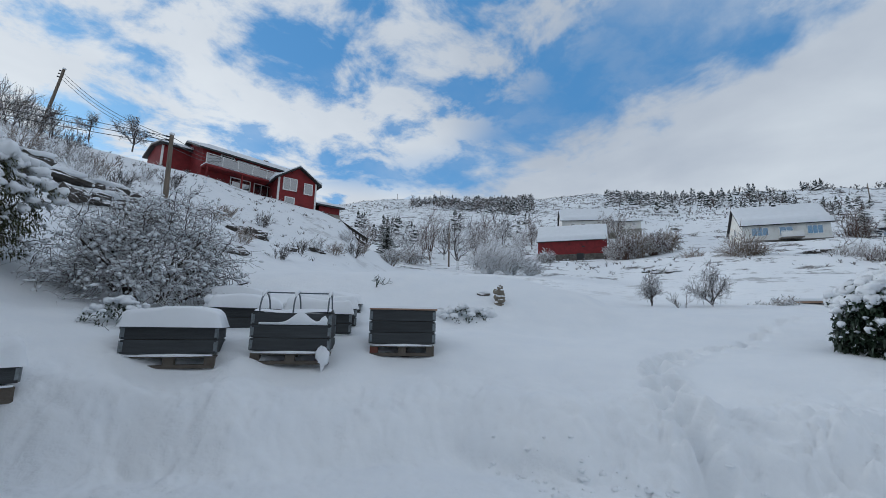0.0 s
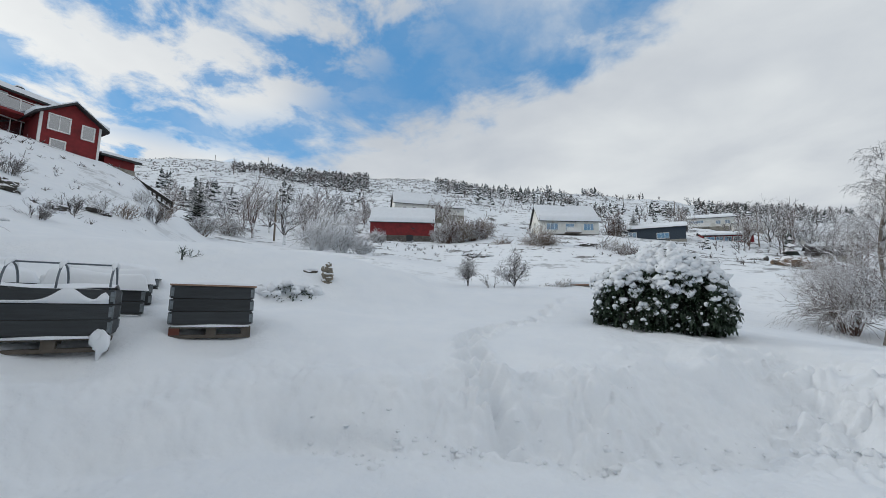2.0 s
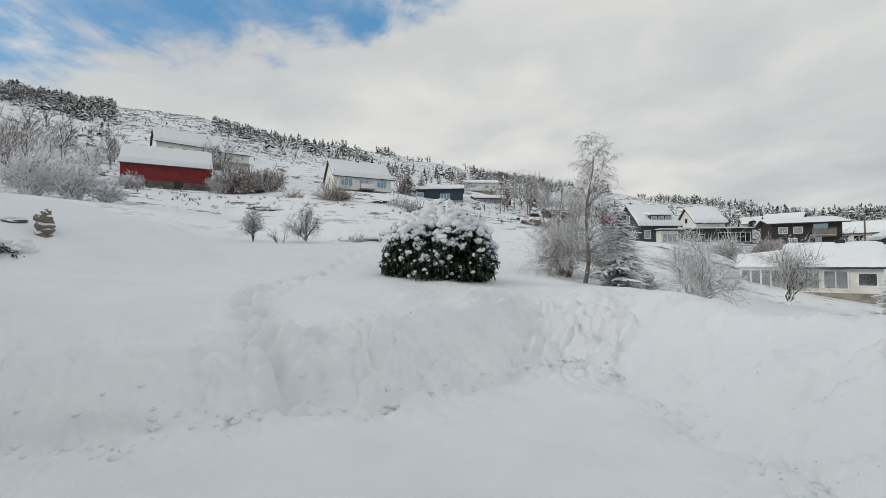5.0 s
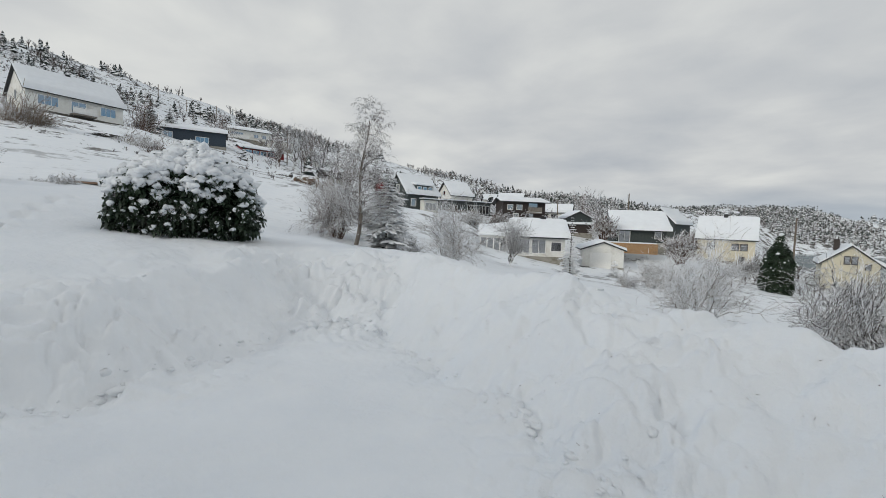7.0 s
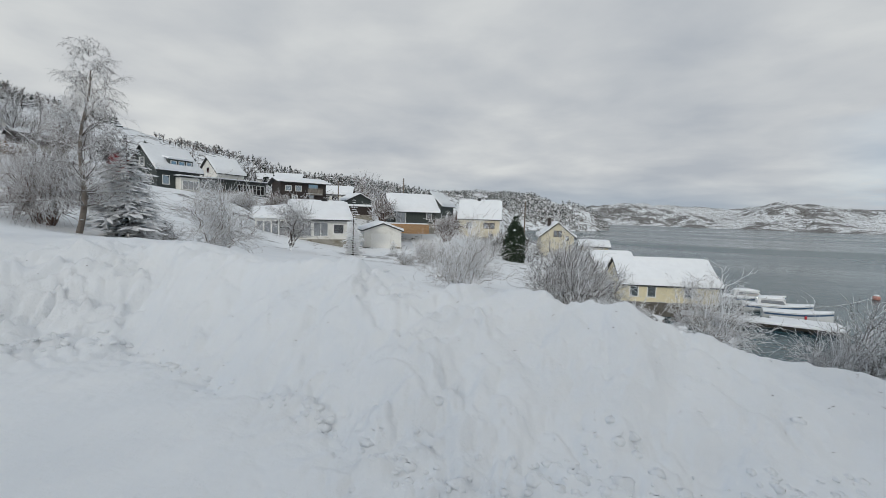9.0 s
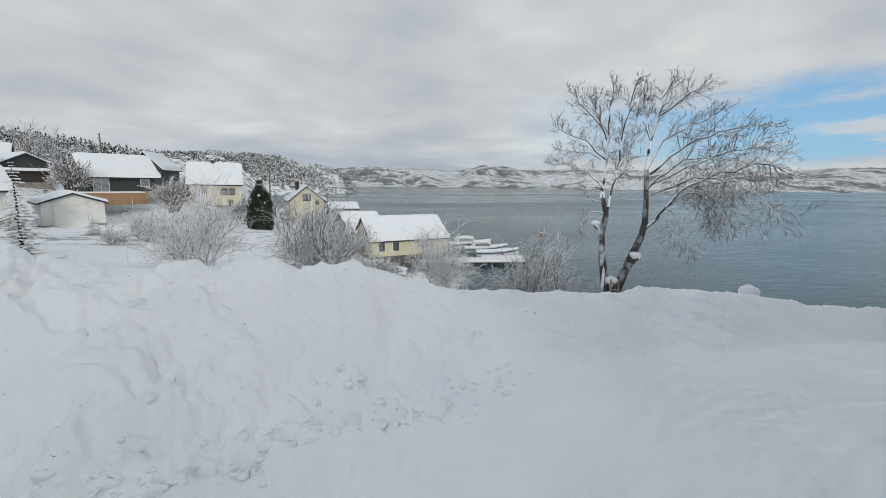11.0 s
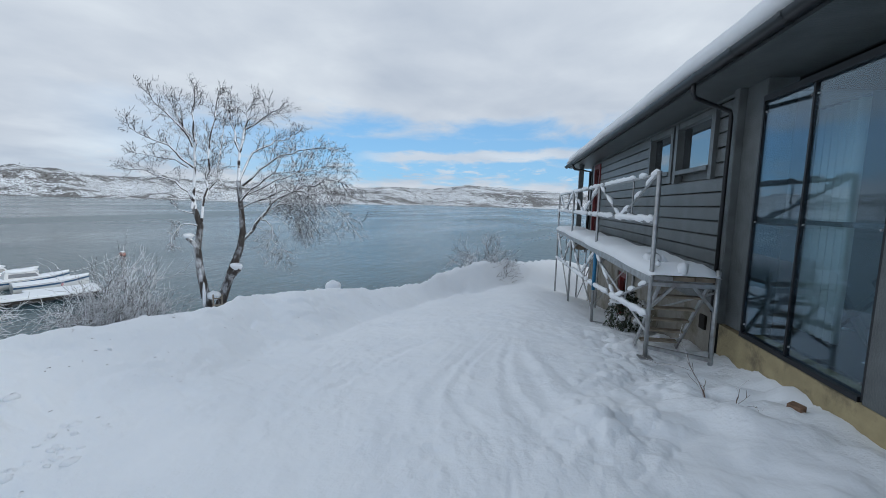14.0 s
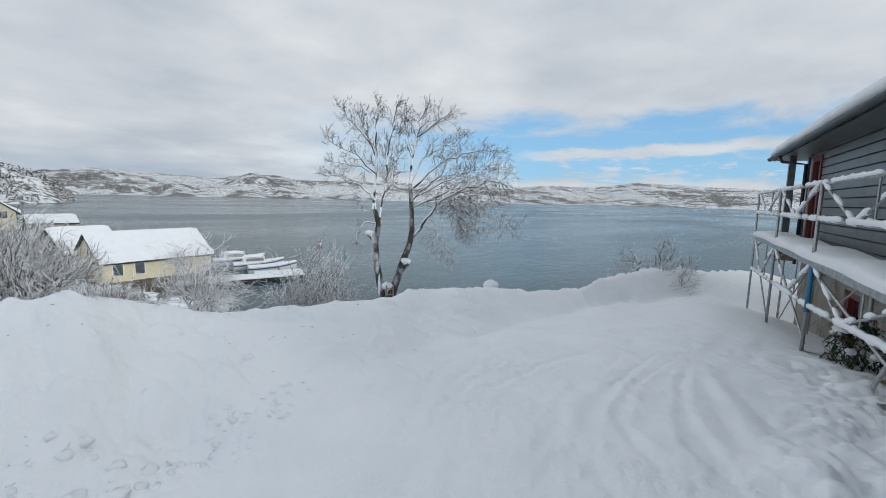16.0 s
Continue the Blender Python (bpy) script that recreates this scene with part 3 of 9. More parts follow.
def around(az, knots, col):
    k = np.array(knots, float)
    xs, ys = np.r_[k[-1, 0] - 360, k[:, 0], k[0, 0] + 360], np.r_[k[-1, col], k[:, col], k[0, col]]
    i = np.clip(np.searchsorted(xs, az, side="right") - 1, 0, len(xs) - 2)
    t = (az - xs[i]) / (xs[i + 1] - xs[i])
    t = 0.5 * t + 0.5 * t * t * (3 - 2 * t)
    return ys[i] * (1 - t) + ys[i + 1] * t


FOOTPRINTS = []


# ruts that swing out from the road's bend towards the corner of the house: depth, width, way
RUTS = [(-0.015, 0.10, ((-7.6, -1.45), (-5.92, -1.06), (-4.92, -0.81), (-3.97, -0.43), (-3.41, -0.07), (-2.95, 0.33), (-2.6, 0.7))),
        (0.009, 0.062, ((-8.6, -1.95), (-5.92, -1.87), (-4.49, -2.2), (-3.15, -2.23), (-2.29, -2.0), (-1.71, -1.5), (-1.0, -0.9))),
        (0.012, 0.056, ((-9.2, -1.7), (-5.9, -1.43), (-4.65, -1.46), (-3.46, -1.4), (-2.81, -1.22), (-2.44, -0.96), (-2.08, -0.63), (-1.6, -0.1))),
        (0.011, 0.050, ((-9.0, -1.55), (-5.44, -1.24), (-4.12, -1.29), (-3.27, -1.17), (-2.74, -0.72), (-2.23, -0.25), (-1.8, 0.3))),
        (0.007, 0.056, ((-8.2, -2.2), (-4.43, -1.66), (-3.4, -1.66), (-2.71, -1.46), (-1.92, -0.99), (-1.2, -0.4))),
        (0.012, 0.062, ((-8.0, -1.5), (-5.3, -1.09), (-4.33, -0.97), (-3.48, -0.72), (-2.83, -0.34), (-2.44, 0.15), (-2.2, 0.6))),
        (0.006, 0.050, ((-8.4, -2.56), (-5.35, -2.57), (-3.6, -2.6), (-2.58, -2.3), (-1.6, -1.7), (-0.8, -1.0))),
        (0.006, 0.062, ((-7.0, -3.9), (-4.48, -3.4), (-2.71, -2.71), (-2.0, -2.2), (-1.0, -1.3)))]


def cell_lumps(x, y, scale, seed):
    """Rounded lumps of uneven size and height, packed side by side."""
    u, v = x * scale, y * scale
    iu, iv = np.floor(u).astype(np.int64), np.floor(v).astype(np.int64)
    best = np.zeros_like(u)
    for a in (-1, 0, 1):
        for b in (-1, 0, 1):
            ca, cb = iu + a, iv + b
            px, py = ca + 0.5 + 0.42 * lattice(ca, cb, seed), cb + 0.5 + 0.42 * lattice(ca, cb, seed + 1)
            size, tall = 0.62 + 0.28 * lattice(ca, cb, seed + 2), 0.55 + 0.45 * lattice(ca, cb, seed + 3)
            d2 = ((u - px) ** 2 + (v - py) ** 2) / (size * size)
            best = np.maximum(best, tall * np.sqrt(np.clip(1 - d2, 0, 1)))
    return best


def terrain(x, y):
    """Height of the snow surface."""
    x, y = np.asarray(x, float), np.asarray(y, float)
    r = np.hypot(x, y) + 1e-6
    az = np.degrees(np.arctan2(-x, y)) % 360
    wob = 1.6 * fbm2(x * 0.9, y * 0.9, 2, 3) * np.clip((r - 2) / 4, 0, 1) * np.clip((12 - r) / 4, 0, 1)
    azw = (az + wob) % 360
    rf, zf = around(azw, FOOT, 1), around(azw, FOOT, 2)
    rc, zc = around(azw, CREST, 1), around(azw, CREST, 2)
    rs = [np.zeros_like(r) + 2.2, rf, rc]
    zs = [np.zeros_like(r), zf, zc]
    for radius, ring in RINGS:
        rs.append(np.maximum(radius, rc + 0.8 + 0.3 * (radius - 10)) if radius < 22 else np.zeros_like(r) + radius)
        zs.append(around(az, ring, 1))
    z = np.zeros_like(r)
    for k in range(len(rs) - 1):
        t = np.clip((r - rs[k]) / np.maximum(rs[k + 1] - rs[k], 0.05), 0, 1)
        if k == 0:
            t = t**1.6
        elif k == 1:
            t = 0.35 * t + 0.65 * t * t * (3 - 2 * t)
        elif k == 2:
            t = 1 - (1 - t) ** 1.6
        elif k >= 3:
            t = 0.6 * t + 0.4 * t * t * (3 - 2 * t)
        inside = (r >= rs[k]) & (r < rs[k + 1] + (1e9 if k == len(rs) - 2 else 0))
        z = np.where(inside, zs[k] * (1 - t) + zs[k + 1] * t, z)
    # relief: bank lumps near, knolls and crags far
    bank = np.exp(-(((r - 0.55 * rc - 0.45 * rf) / np.maximum(rc - rf, 0.8)) ** 2)) * np.clip((az - 88) / 15, 0, 1)
    rough_bank = np.interp(az, (95, 101, 110, 120, 150, 166, 262, 285, 300), (0.0, 0.8, 0.7, 0.3, 0.35, 1.0, 1.0, 0.6, 0.5))
    z += bank * rough_bank * 0.10 * fbm2(x * 1.1, y * 1.1, 3, 11)
    m = (bank * rough_bank > 0.03) & (r < 22)
    qx, qy = x[m], y[m]
    qx, qy = qx + 0.12 * vnoise(qx * 3, qy * 3, 13), qy + 0.12 * vnoise(qy * 3, qx * 3, 14)
    patch = np.clip(0.6 + 0.9 * vnoise(qx * 0.9, qy * 0.9, 37), 0.15, 1.3)
    crust = 0.050 * fbm2(qx * 3.4, qy * 3.4, 4, 41, 0.68) + 0.10 * cell_lumps(qx, qy, 2.1, 21) + patch * (0.10 * cell_lumps(qx, qy, 4.8, 25) + 0.085 * cell_lumps(qx, qy, 7.6, 29) + 0.03 * fbm2(qx * 11, qy * 11, 2, 45))
    z[m] += (bank * rough_bank)[m] * (crust - 0.10)
    z += 0.02 * fbm2(x * 0.8, y * 0.8, 3, 5) * np.clip((r - 3) / 3, 0, 1)
    hill = np.clip((r - 24) / 60, 0, 1) * np.clip((z - SEA + 6) / 12, 0, 1)
    z += hill * (1.0 * fbm2(x / 16, y / 16, 4, 41)) * np.clip(r / 150, 0.35, 1)
    z += np.clip((r - 200) / 300, 0, 1) * np.clip((z - SEA) / 15, 0, 1) * np.clip(r / 350, 0.5, 3.5) * 3.0 * fbm2(x / 70, y / 70, 5, 51, 0.55)
    # wheel tracks that swing round the house
    drive = np.clip((160 - az) / 20, 0, 1) * np.clip((rf - r) / 0.8, 0, 1) * (r < 14)
    m = drive > 0.01
    px, py, cut = x[m], y[m], 0
    for depth, width, way in RUTS:
        d = np.full(px.shape, 9.0)
        for (ax, ay), (bx, by) in zip(way[:-1], way[1:]):
            t = np.clip(((px - ax) * (bx - ax) + (py - ay) * (by - ay)) / ((bx - ax) ** 2 + (by - ay) ** 2), 0, 1)
            d = np.minimum(d, np.hypot(px - ax - t * (bx - ax), py - ay - t * (by - ay)))
        g = (d + 0.05 * vnoise(px * 0.9, py * 0.9, 61) + 0.02 * vnoise(px * 5, py * 5, 62)) / width
        cut = cut + depth * (-np.exp(-g * g) + 0.55 * np.exp(-((np.abs(g) - 1.7) ** 2) * 2)) * np.clip(0.85 + 0.5 * vnoise(px * 1.3 + 9 * depth, py * 1.3, 65), 0.2, 1.3)
    z[m] += drive[m] * cut * np.clip((7.6 - np.hypot(px, py)) / 3.2, 0.1, 1)
    z += drive * (0.010 * fbm2(x * 5, y * 5, 3, 71) + 0.012 * fbm2(x * 16, y * 16, 2, 73) * np.clip(0.5 + 1.5 * vnoise(x * 0.8, y * 0.8, 74), 0, 1))
    yard = np.clip((az - 60) / 6, 0, 1) * np.clip((97 - az) / 8, 0, 1) * np.clip((r - 2.4) / 0.8, 0, 1) * np.clip((7.5 - r) / 1, 0, 1)
    z += yard * (0.05 * fbm2(x * 1.6, y * 1.6, 3, 81) + 0.13 * cell_lumps(x, y, 3.4, 83) * np.clip(0.6 + 1.2 * vnoise(x, y, 84), 0.15, 1) + 0.04 * cell_lumps(x, y, 9.0, 87))
    # hollows scooped by the wind in front of the raised beds
    for baz, br, deep in ((337.3, 7.25, 0.20), (324.6, 7.1, 0.14), (310.9, 7.55, 0.12)):
        c = heading(baz) * br
        z -= deep * np.exp(-(((x - c.x) ** 2 + (y - c.y) ** 2) / 0.62**2) ** 2)
    # the scraped ledge beside the garden
    ramp = lambda v, a, b: np.clip((v - a) / (b - a), 0, 1) ** 2 * (3 - 2 * np.clip((v - a) / (b - a), 0, 1))
    z += 0.15 * ramp(x, 4.60, 4.70) * (1 - ramp(x, 5.0, 5.9)) * ramp(y, 1.4, 1.75) * (1 - ramp(y, 2.95, 3.3))
    for fx, fy, deep in FOOTPRINTS:
        d2 = ((x - fx) ** 2 + (y - fy) ** 2) / 0.013
        z += np.where(d2 < 12, deep * (-np.exp(-d2) + 0.16 * np.exp(-((np.sqrt(d2) - 1.7) ** 2) * 2.5)), 0)
    return z


def ground_z(x, y):
    return float(terrain(np.array([x]), np.array([y]))[0])


# a trail of footprints from the road across the garden
trail = random.Random(5)
TRAIL = np.array([(274.2, 4.7), (276.0, 5.3), (277.8, 5.9), (278.5, 6.6), (278.9, 7.3), (277.8, 7.9), (275.3, 8.5), (271.9, 9.3), (269.6, 10.3), (267.3, 12.0), (264.4, 14.0)])
for k in range(44):
    u = k / 43 * 10
    az, r = np.interp(u, range(11), TRAIL[:, 0]), np.interp(u, range(11), TRAIL[:, 1])
    p = heading(float(az) + (0.75 if k % 2 else -0.75) * 6.5 / float(r)) * float(r)
    FOOTPRINTS.append((p.x + trail.uniform(-0.05, 0.05), p.y + trail.uniform(-0.05, 0.05), 0.30 if k < 24 else 0.2))


def build_ground():
    fine = np.arange(80, 362, 0.27)
    coarse = np.arange(2, 80, 1.2)
    az = np.radians(np.r_[fine, 360 + coarse])
    rad = [0.0, 0.5]
    while rad[-1] < 4900:
        r = rad[-1]
        rad.append(r + 0.034 if 2.6 < r < 8.6 else r + max(0.06, r * (0.014 if r < 20 else 0.028 if r < 400 else 0.030)))
    rad = np.array(rad)
    A, Rr = np.meshgrid(az, rad)
    X, Y = -np.sin(A) * Rr, np.cos(A) * Rr
    Z = terrain(X, Y)
    n, m = X.shape
    co = np.stack([X, Y, Z], -1).reshape(-1, 3)
    i, j = np.meshgrid(np.arange(n - 1), np.arange(m), indexing="ij")
    k = (j + 1) % m
    faces = np.stack([i * m + j, i * m + k, (i + 1) * m + k, (i + 1) * m + j], -1).reshape(-1, 4)[:, ::-1]
    me = bpy.data.meshes.new("ground")
    me.vertices.add(len(co))
    me.vertices.foreach_set("co", co.ravel())
    me.loops.add(faces.size)
    me.loops.foreach_set("vertex_index", faces.ravel())
    me.polygons.add(len(faces))
    me.polygons.foreach_set("loop_start", np.arange(0, faces.size, 4))
    me.polygons.foreach_set("loop_total", np.full(len(faces), 4))
    me.polygons.foreach_set("use_smooth", np.ones(len(faces), bool))
    me.update(calc_edges=True)
    me.validate()
    me.materials.append(GROUND)
    tagged(new("ground", me), "snow-covered ground, garden, hills and ploughed road", "ground", kind="structure")
    b = Build()
    b.sheet([[(x, y, SEA) for x in np.linspace(-4900, 4900, 9)] for y in np.linspace(-4900, 4900, 9)])
    tagged(new("water", b.mesh("water", WATER)), "grey-green wind-rippled water of the fjord", "water", kind="structure")


build_ground()


# ---- the dark house beside the road ----
GALV = material("galvanised_steel", (0.42, 0.43, 0.44), 0.45, metal=0.85, vary=0.15, scale=20, stain=(0.28, 0.27, 0.26), stain_scale=6)
BLUE_STEEL = material("blue_painted_steel", (0.03, 0.17, 0.33), 0.45, vary=0.15, scale=20)
BLACK_PLASTIC = material("black_gutter", (0.012, 0.013, 0.015), 0.35, vary=0.2)
RED_FRAME = material("dark_red_frame", (0.13, 0.014, 0.014), 0.5, vary=0.15)
YELLOW_CONCRETE = material("stained_yellow_concrete", (0.36, 0.30, 0.17), 0.9, vary=0.15, scale=6, stain=(0.10, 0.085, 0.06), stain_scale=2.6, bump=0.5, bump_scale=25)
FLOOR_GREY = material("grey_floor_tiles", (0.10, 0.10, 0.105), 0.4, vary=0.1)
INNER_WALL = material("grey_inner_wall", (0.30, 0.31, 0.31), 0.7, vary=0.06)
BLUE_CLOTH = material("blue_tarpaulin", (0.02, 0.10, 0.28), 0.5, vary=0.25, scale=5, bump=0.6, bump_scale=8)
TREAD_WOOD = material("worn_plank", (0.25, 0.21, 0.16), 0.8, vary=0.25, scale=10, bump=0.3)

HOUSE = pose(-5.15, 0.46, 0, 0, 0, 12.5)
WALL_Y = 0.92


def dark_house():
    root = thing("dark_house", HOUSE, "charcoal timber house with a glazed garden room, snow on its roof", "house")
    siding_x0, siding_x1, base_z = -7.75, -0.44, 0.42
    part("core_wall", Build().box(-9.2, WALL_Y + 0.06, base_z, siding_x1, WALL_Y + 0.24, 3.05).box(-9.2, WALL_Y + 0.24, base_z, -9.0, 7, 3.05), DARK_WOOD, root, "dark inner layer of the timber wall")
    # lapped boards, cut round the two windows
    wins = [(-3.30, -2.33, 2.20, 2.80), (-2.05, -0.97, 2.18, 2.80)]
    cladding = part("cladding", Build().box(siding_x0, WALL_Y + 0.045, base_z, siding_x1, WALL_Y + 0.06, base_z + 0.05), DARK_WOOD, root)
    pitch, z = 0.178, base_z
    shared = {}
    while z < 3.0:
        spans = [(siding_x0, siding_x1)]
        for a, b, lo, hi in wins:
            if lo - pitch * 0.5 < z + pitch / 2 < hi + 0.05:
                spans = [s for p, q in spans for s in ((p, min(q, a - 0.1)), (max(p, b + 0.1), q)) if s[1] - s[0] > 0.05]
        for a, b in spans:
            key = (round(a, 2), round(b, 2))
            if key not in shared:
                shared[key] = Build().add([(a, WALL_Y + 0.044, 0), (b, WALL_Y + 0.044, 0), (b, WALL_Y, 0), (a, WALL_Y, 0), (b, WALL_Y, pitch - 0.026), (a, WALL_Y, pitch - 0.026),
                                           (b, WALL_Y + 0.04, pitch), (a, WALL_Y + 0.04, pitch), (b, WALL_Y + 0.044, pitch), (a, WALL_Y + 0.044, pitch)],
                                          [(0, 1, 2, 3), (3, 2, 4, 5), (5, 4, 6, 7), (7, 6, 8, 9), (9, 8, 1, 0), (0, 3, 5, 7, 9), (8, 6, 4, 2, 1)]).mesh("board", DARK_WOOD)
            board = new("board", shared[key])
            board.location, board.parent = (0, 0, z), cladding
        z += pitch
    for a, b, lo, hi in wins:
        fr = Build()
        fr.box(a - 0.1, WALL_Y - 0.05, lo - 0.18, a, WALL_Y + 0.12, hi + 0.08).box(b, WALL_Y - 0.05, lo - 0.18, b + 0.1, WALL_Y + 0.12, hi + 0.08)
        fr.box(a, WALL_Y - 0.04, hi, b, WALL_Y + 0.12, hi + 0.08).box(a, WALL_Y - 0.07, lo - 0.06, b, WALL_Y + 0.12, lo)
        win = part("window", fr, DARK_WOOD, root, "dark-framed high window")
        part("pane", Build().box(a, WALL_Y + 0.05, lo, b, WALL_Y + 0.065, hi), PANE, win)
    # concrete lower wall, its window and vent
    conc = Build().box(-8.9, WALL_Y + 0.05, -3.5, -5.35, WALL_Y + 0.4, base_z).box(-4.55, WALL_Y + 0.05, -3.5, -0.34, WALL_Y + 0.4, base_z)
    conc.box(-5.35, WALL_Y + 0.05, 0.18, -4.55, WALL_Y + 0.4, base_z).box(-8.9, WALL_Y + 0.4, -3.5, -8.6, 6.8, base_z)
    part("lower_wall", conc, CONCRETE, root, "bare concrete lower wall")
    low = part("door", Build().box(-5.35, WALL_Y + 0.08, -2.4, -5.22, WALL_Y + 0.3, 0.18).box(-4.68, WALL_Y + 0.08, -2.4, -4.55, WALL_Y + 0.3, 0.18).box(-5.22, WALL_Y + 0.08, 0.06, -4.68, WALL_Y + 0.3, 0.18),
               RED_FRAME, root, "dark red frame of the cellar door")
    part("pane", Build().box(-5.22, WALL_Y + 0.17, -2.4, -4.68, WALL_Y + 0.2, 0.06), PANE, low)
    vent = Build().box(-0.97, WALL_Y + 0.02, 0.08, -0.82, WALL_Y + 0.06, 0.26)
    part("vent", vent, material("vent_shadow", (0.02, 0.018, 0.015), 0.9), root, "small square air vent")
    part("pipe", Build().tube([(-0.45, WALL_Y - 0.02, 0.40), (-0.45, WALL_Y - 0.02, -0.35)], 0.05, 10), BLACK_PLASTIC, root, "short drain pipe").location = (0, 0, 0)
    # corner post and the two glass panes
    part("corner_post", Build().box(-0.44, WALL_Y - 0.06, 0.3, -0.33, WALL_Y + 0.25, 2.98).box(-0.33, WALL_Y + 0.02, 0.3, 0.06, WALL_Y + 0.3, 2.98), DARK_WOOD, root, bevel=0.008)
    part("glass_plinth", Build().box(-0.34, WALL_Y - 0.03, -2.5, 4.2, WALL_Y + 0.25, 0.29), YELLOW_CONCRETE, root, "stained yellowish concrete plinth")
    steel = material("dark_steel_frame", (0.03, 0.032, 0.036), 0.4, metal=0.6)
    gw = part("glass_wall", Build().box(0.09, WALL_Y - 0.03, 0.28, 1.645, WALL_Y + 0.06, 0.33), steel, root, "tall framed glass wall")
    for x in (0.075, 0.80, 1.66):
        part("mullion", Build().box(x - 0.011, WALL_Y - 0.012, 0.30, x + 0.011, WALL_Y + 0.03, 2.74), steel, gw)
    part("head_rail", Build().box(0.09, WALL_Y - 0.028, 2.70, 1.638, WALL_Y + 0.058, 2.76), steel, gw)
    part("rail", Build().beam((0.08, WALL_Y + 0.10, 1.52), (1.66, WALL_Y + 0.10, 1.52), 0.04), DARK_WOOD, gw)
    for a, b in ((0.088, 0.787), (0.813, 1.647)):
        pane = part("pane", Build().box(a, WALL_Y + 0.005, 0.33, b, WALL_Y + 0.015, 2.70), CLEAR, gw)
        pane.visible_shadow = False
    for x in (0.115, 0.76, 0.84, 1.62):
        for z in (0.42, 1.50, 2.60):
            part("bolt", Build().tube([(x, WALL_Y + 0.004, z), (x, WALL_Y - 0.008, z)], 0.009, 8), GALV, gw)
    part("end_wall", Build().box(1.68, WALL_Y - 0.02, 0.29, 4.2, WALL_Y + 0.25, 2.96), DARK_WOOD, root)
    # unseen side, glazed here only to let more daylight into the room
    side = part("side_glazing", Build().box(4.0, WALL_Y + 0.25, 0.0, 4.2, 7, 0.45), DARK_WOOD, root, "low wall under unseen glazing added to let daylight into the garden room")
    for y in (WALL_Y + 0.3, 2.6, 4.1, 5.6, 6.94):
        part("post", Build().box(4.06, y - 0.05, 0.45, 4.16, y + 0.05, 2.95), DARK_WOOD, side)
    for y in (1.27, 2.65, 4.15, 5.65):
        part("pane", Build().box(4.10, y, 0.45, 4.115, y + 1.24, 2.94), CLEAR, side).visible_shadow = False
    part("rear_wall", Build().box(-9.0, 6.8, -3, -0.5, 7.0, 2.96), DARK_WOOD, root)
    # inside of the garden room
    part("room_floor", Build().box(-0.5, WALL_Y + 0.25, 0.2, 4.0, 4.4, 0.32), FLOOR_GREY, root)
    inner = Build().box(-0.58, WALL_Y + 0.3, 0.3, -0.48, 6.8, 2.95)
    part("inner_wall", inner, INNER_WALL, root, "grey wall inside the garden room")
    ribs = Build()
    for x in (0.1, 0.7, 1.3, 1.9, 2.5):
        ribs.box(x, 4.34, 0.32, x + 0.16, 4.4, 2.9)
    ribs.box(-0.48, 4.33, 1.2, 4, 4.39, 1.3).box(-0.48, 4.33, 0.3, 4, 4.39, 0.62).box(-0.48, 4.33, 2.6, 4, 4.39, 2.95)
    part("inner_post", ribs, DARK_WOOD, root)
    # roof: soffit, fascia, slab and its snow
    eave_y, eave_z, rise = 0.40, 3.01, math.tan(radians(20))
    x0, x1 = -10.7, 4.6
    part("soffit", Build().box(x0 + 0.05, eave_y, eave_z - 0.06, x1, WALL_Y + 0.3, eave_z - 0.03), DARK_WOOD, root, "dark boarded soffit")
    slab = Build()
    ridge_y = 4.0
    prof = [(eave_y, eave_z - 0.03), (eave_y, eave_z + 0.10), (ridge_y, eave_z + 0.10 + rise * (ridge_y - eave_y)), (7.6, eave_z + 0.1), (7.6, eave_z - 0.03), (ridge_y, eave_z - 0.05 + rise * (ridge_y - eave_y))]
    v = [(x, y, z) for x in (x0, x1) for y, z in prof]
    slab.add(v, [(0, 1, 2, 5), (5, 2, 3, 4), (11, 8, 7, 6), (10, 9, 8, 11), (0, 6, 7, 1), (1, 7, 8, 2), (2, 8, 9, 3), (3, 9, 10, 4), (4, 10, 11, 5), (5, 11, 6, 0)])
    roof = part("roof", slab, ROOF_DARK, root)
    rows, rnd = [], random.Random(3)
    n = 90
    for i in range(n + 1):
        x = x0 - 0.04 + (x1 - x0 + 0.04) * i / n
        end = min(1.0, 0.35 + i / 4)
        sag = 0.03 * math.sin(x * 1.7) + 0.02 * math.sin(x * 4.1) + rnd.uniform(-0.012, 0.012)
        th = (0.23 + 0.4 * sag) * end
        front = eave_y - 0.06 + sag * 0.6
        row = [(x, eave_y + 0.02, eave_z + 0.10), (x, front + 0.03, eave_z + 0.10), (x, front - 0.02, eave_z + 0.10 + th * 0.35), (x, front, eave_z + 0.1 + th * 0.75), (x, front + 0.10, eave_z + 0.10 + th * 1.02)]
        row += [(x, y, eave_z + 0.10 + rise * (y - eave_y) + th) for y in (eave_y + 0.4, eave_y + 1.2, ridge_y)]
        row += [(x, 7.6, eave_z + 0.1 + th)]
        rows.append(row)
    snow = Build().sheet(rows)
    snow.add([(x0 - 0.04, 0.3, eave_z + 0.1)] + rows[0], [tuple(range(len(rows[0]) + 1))])
    part("snow_cover", snow, SNOW, roof, smooth=True)
    # half-round gutter with its joints and hanging brackets
    gutter = Build()
    arc = [(eave_y - 0.07 - 0.065 * math.cos(a), eave_z + 0.02 - 0.075 * math.sin(a)) for a in [math.pi * k / 8 for k in range(9)]]
    gutter.sheet([[(x, y, z) for y, z in arc] for x in (x0 - 0.02, x1)])
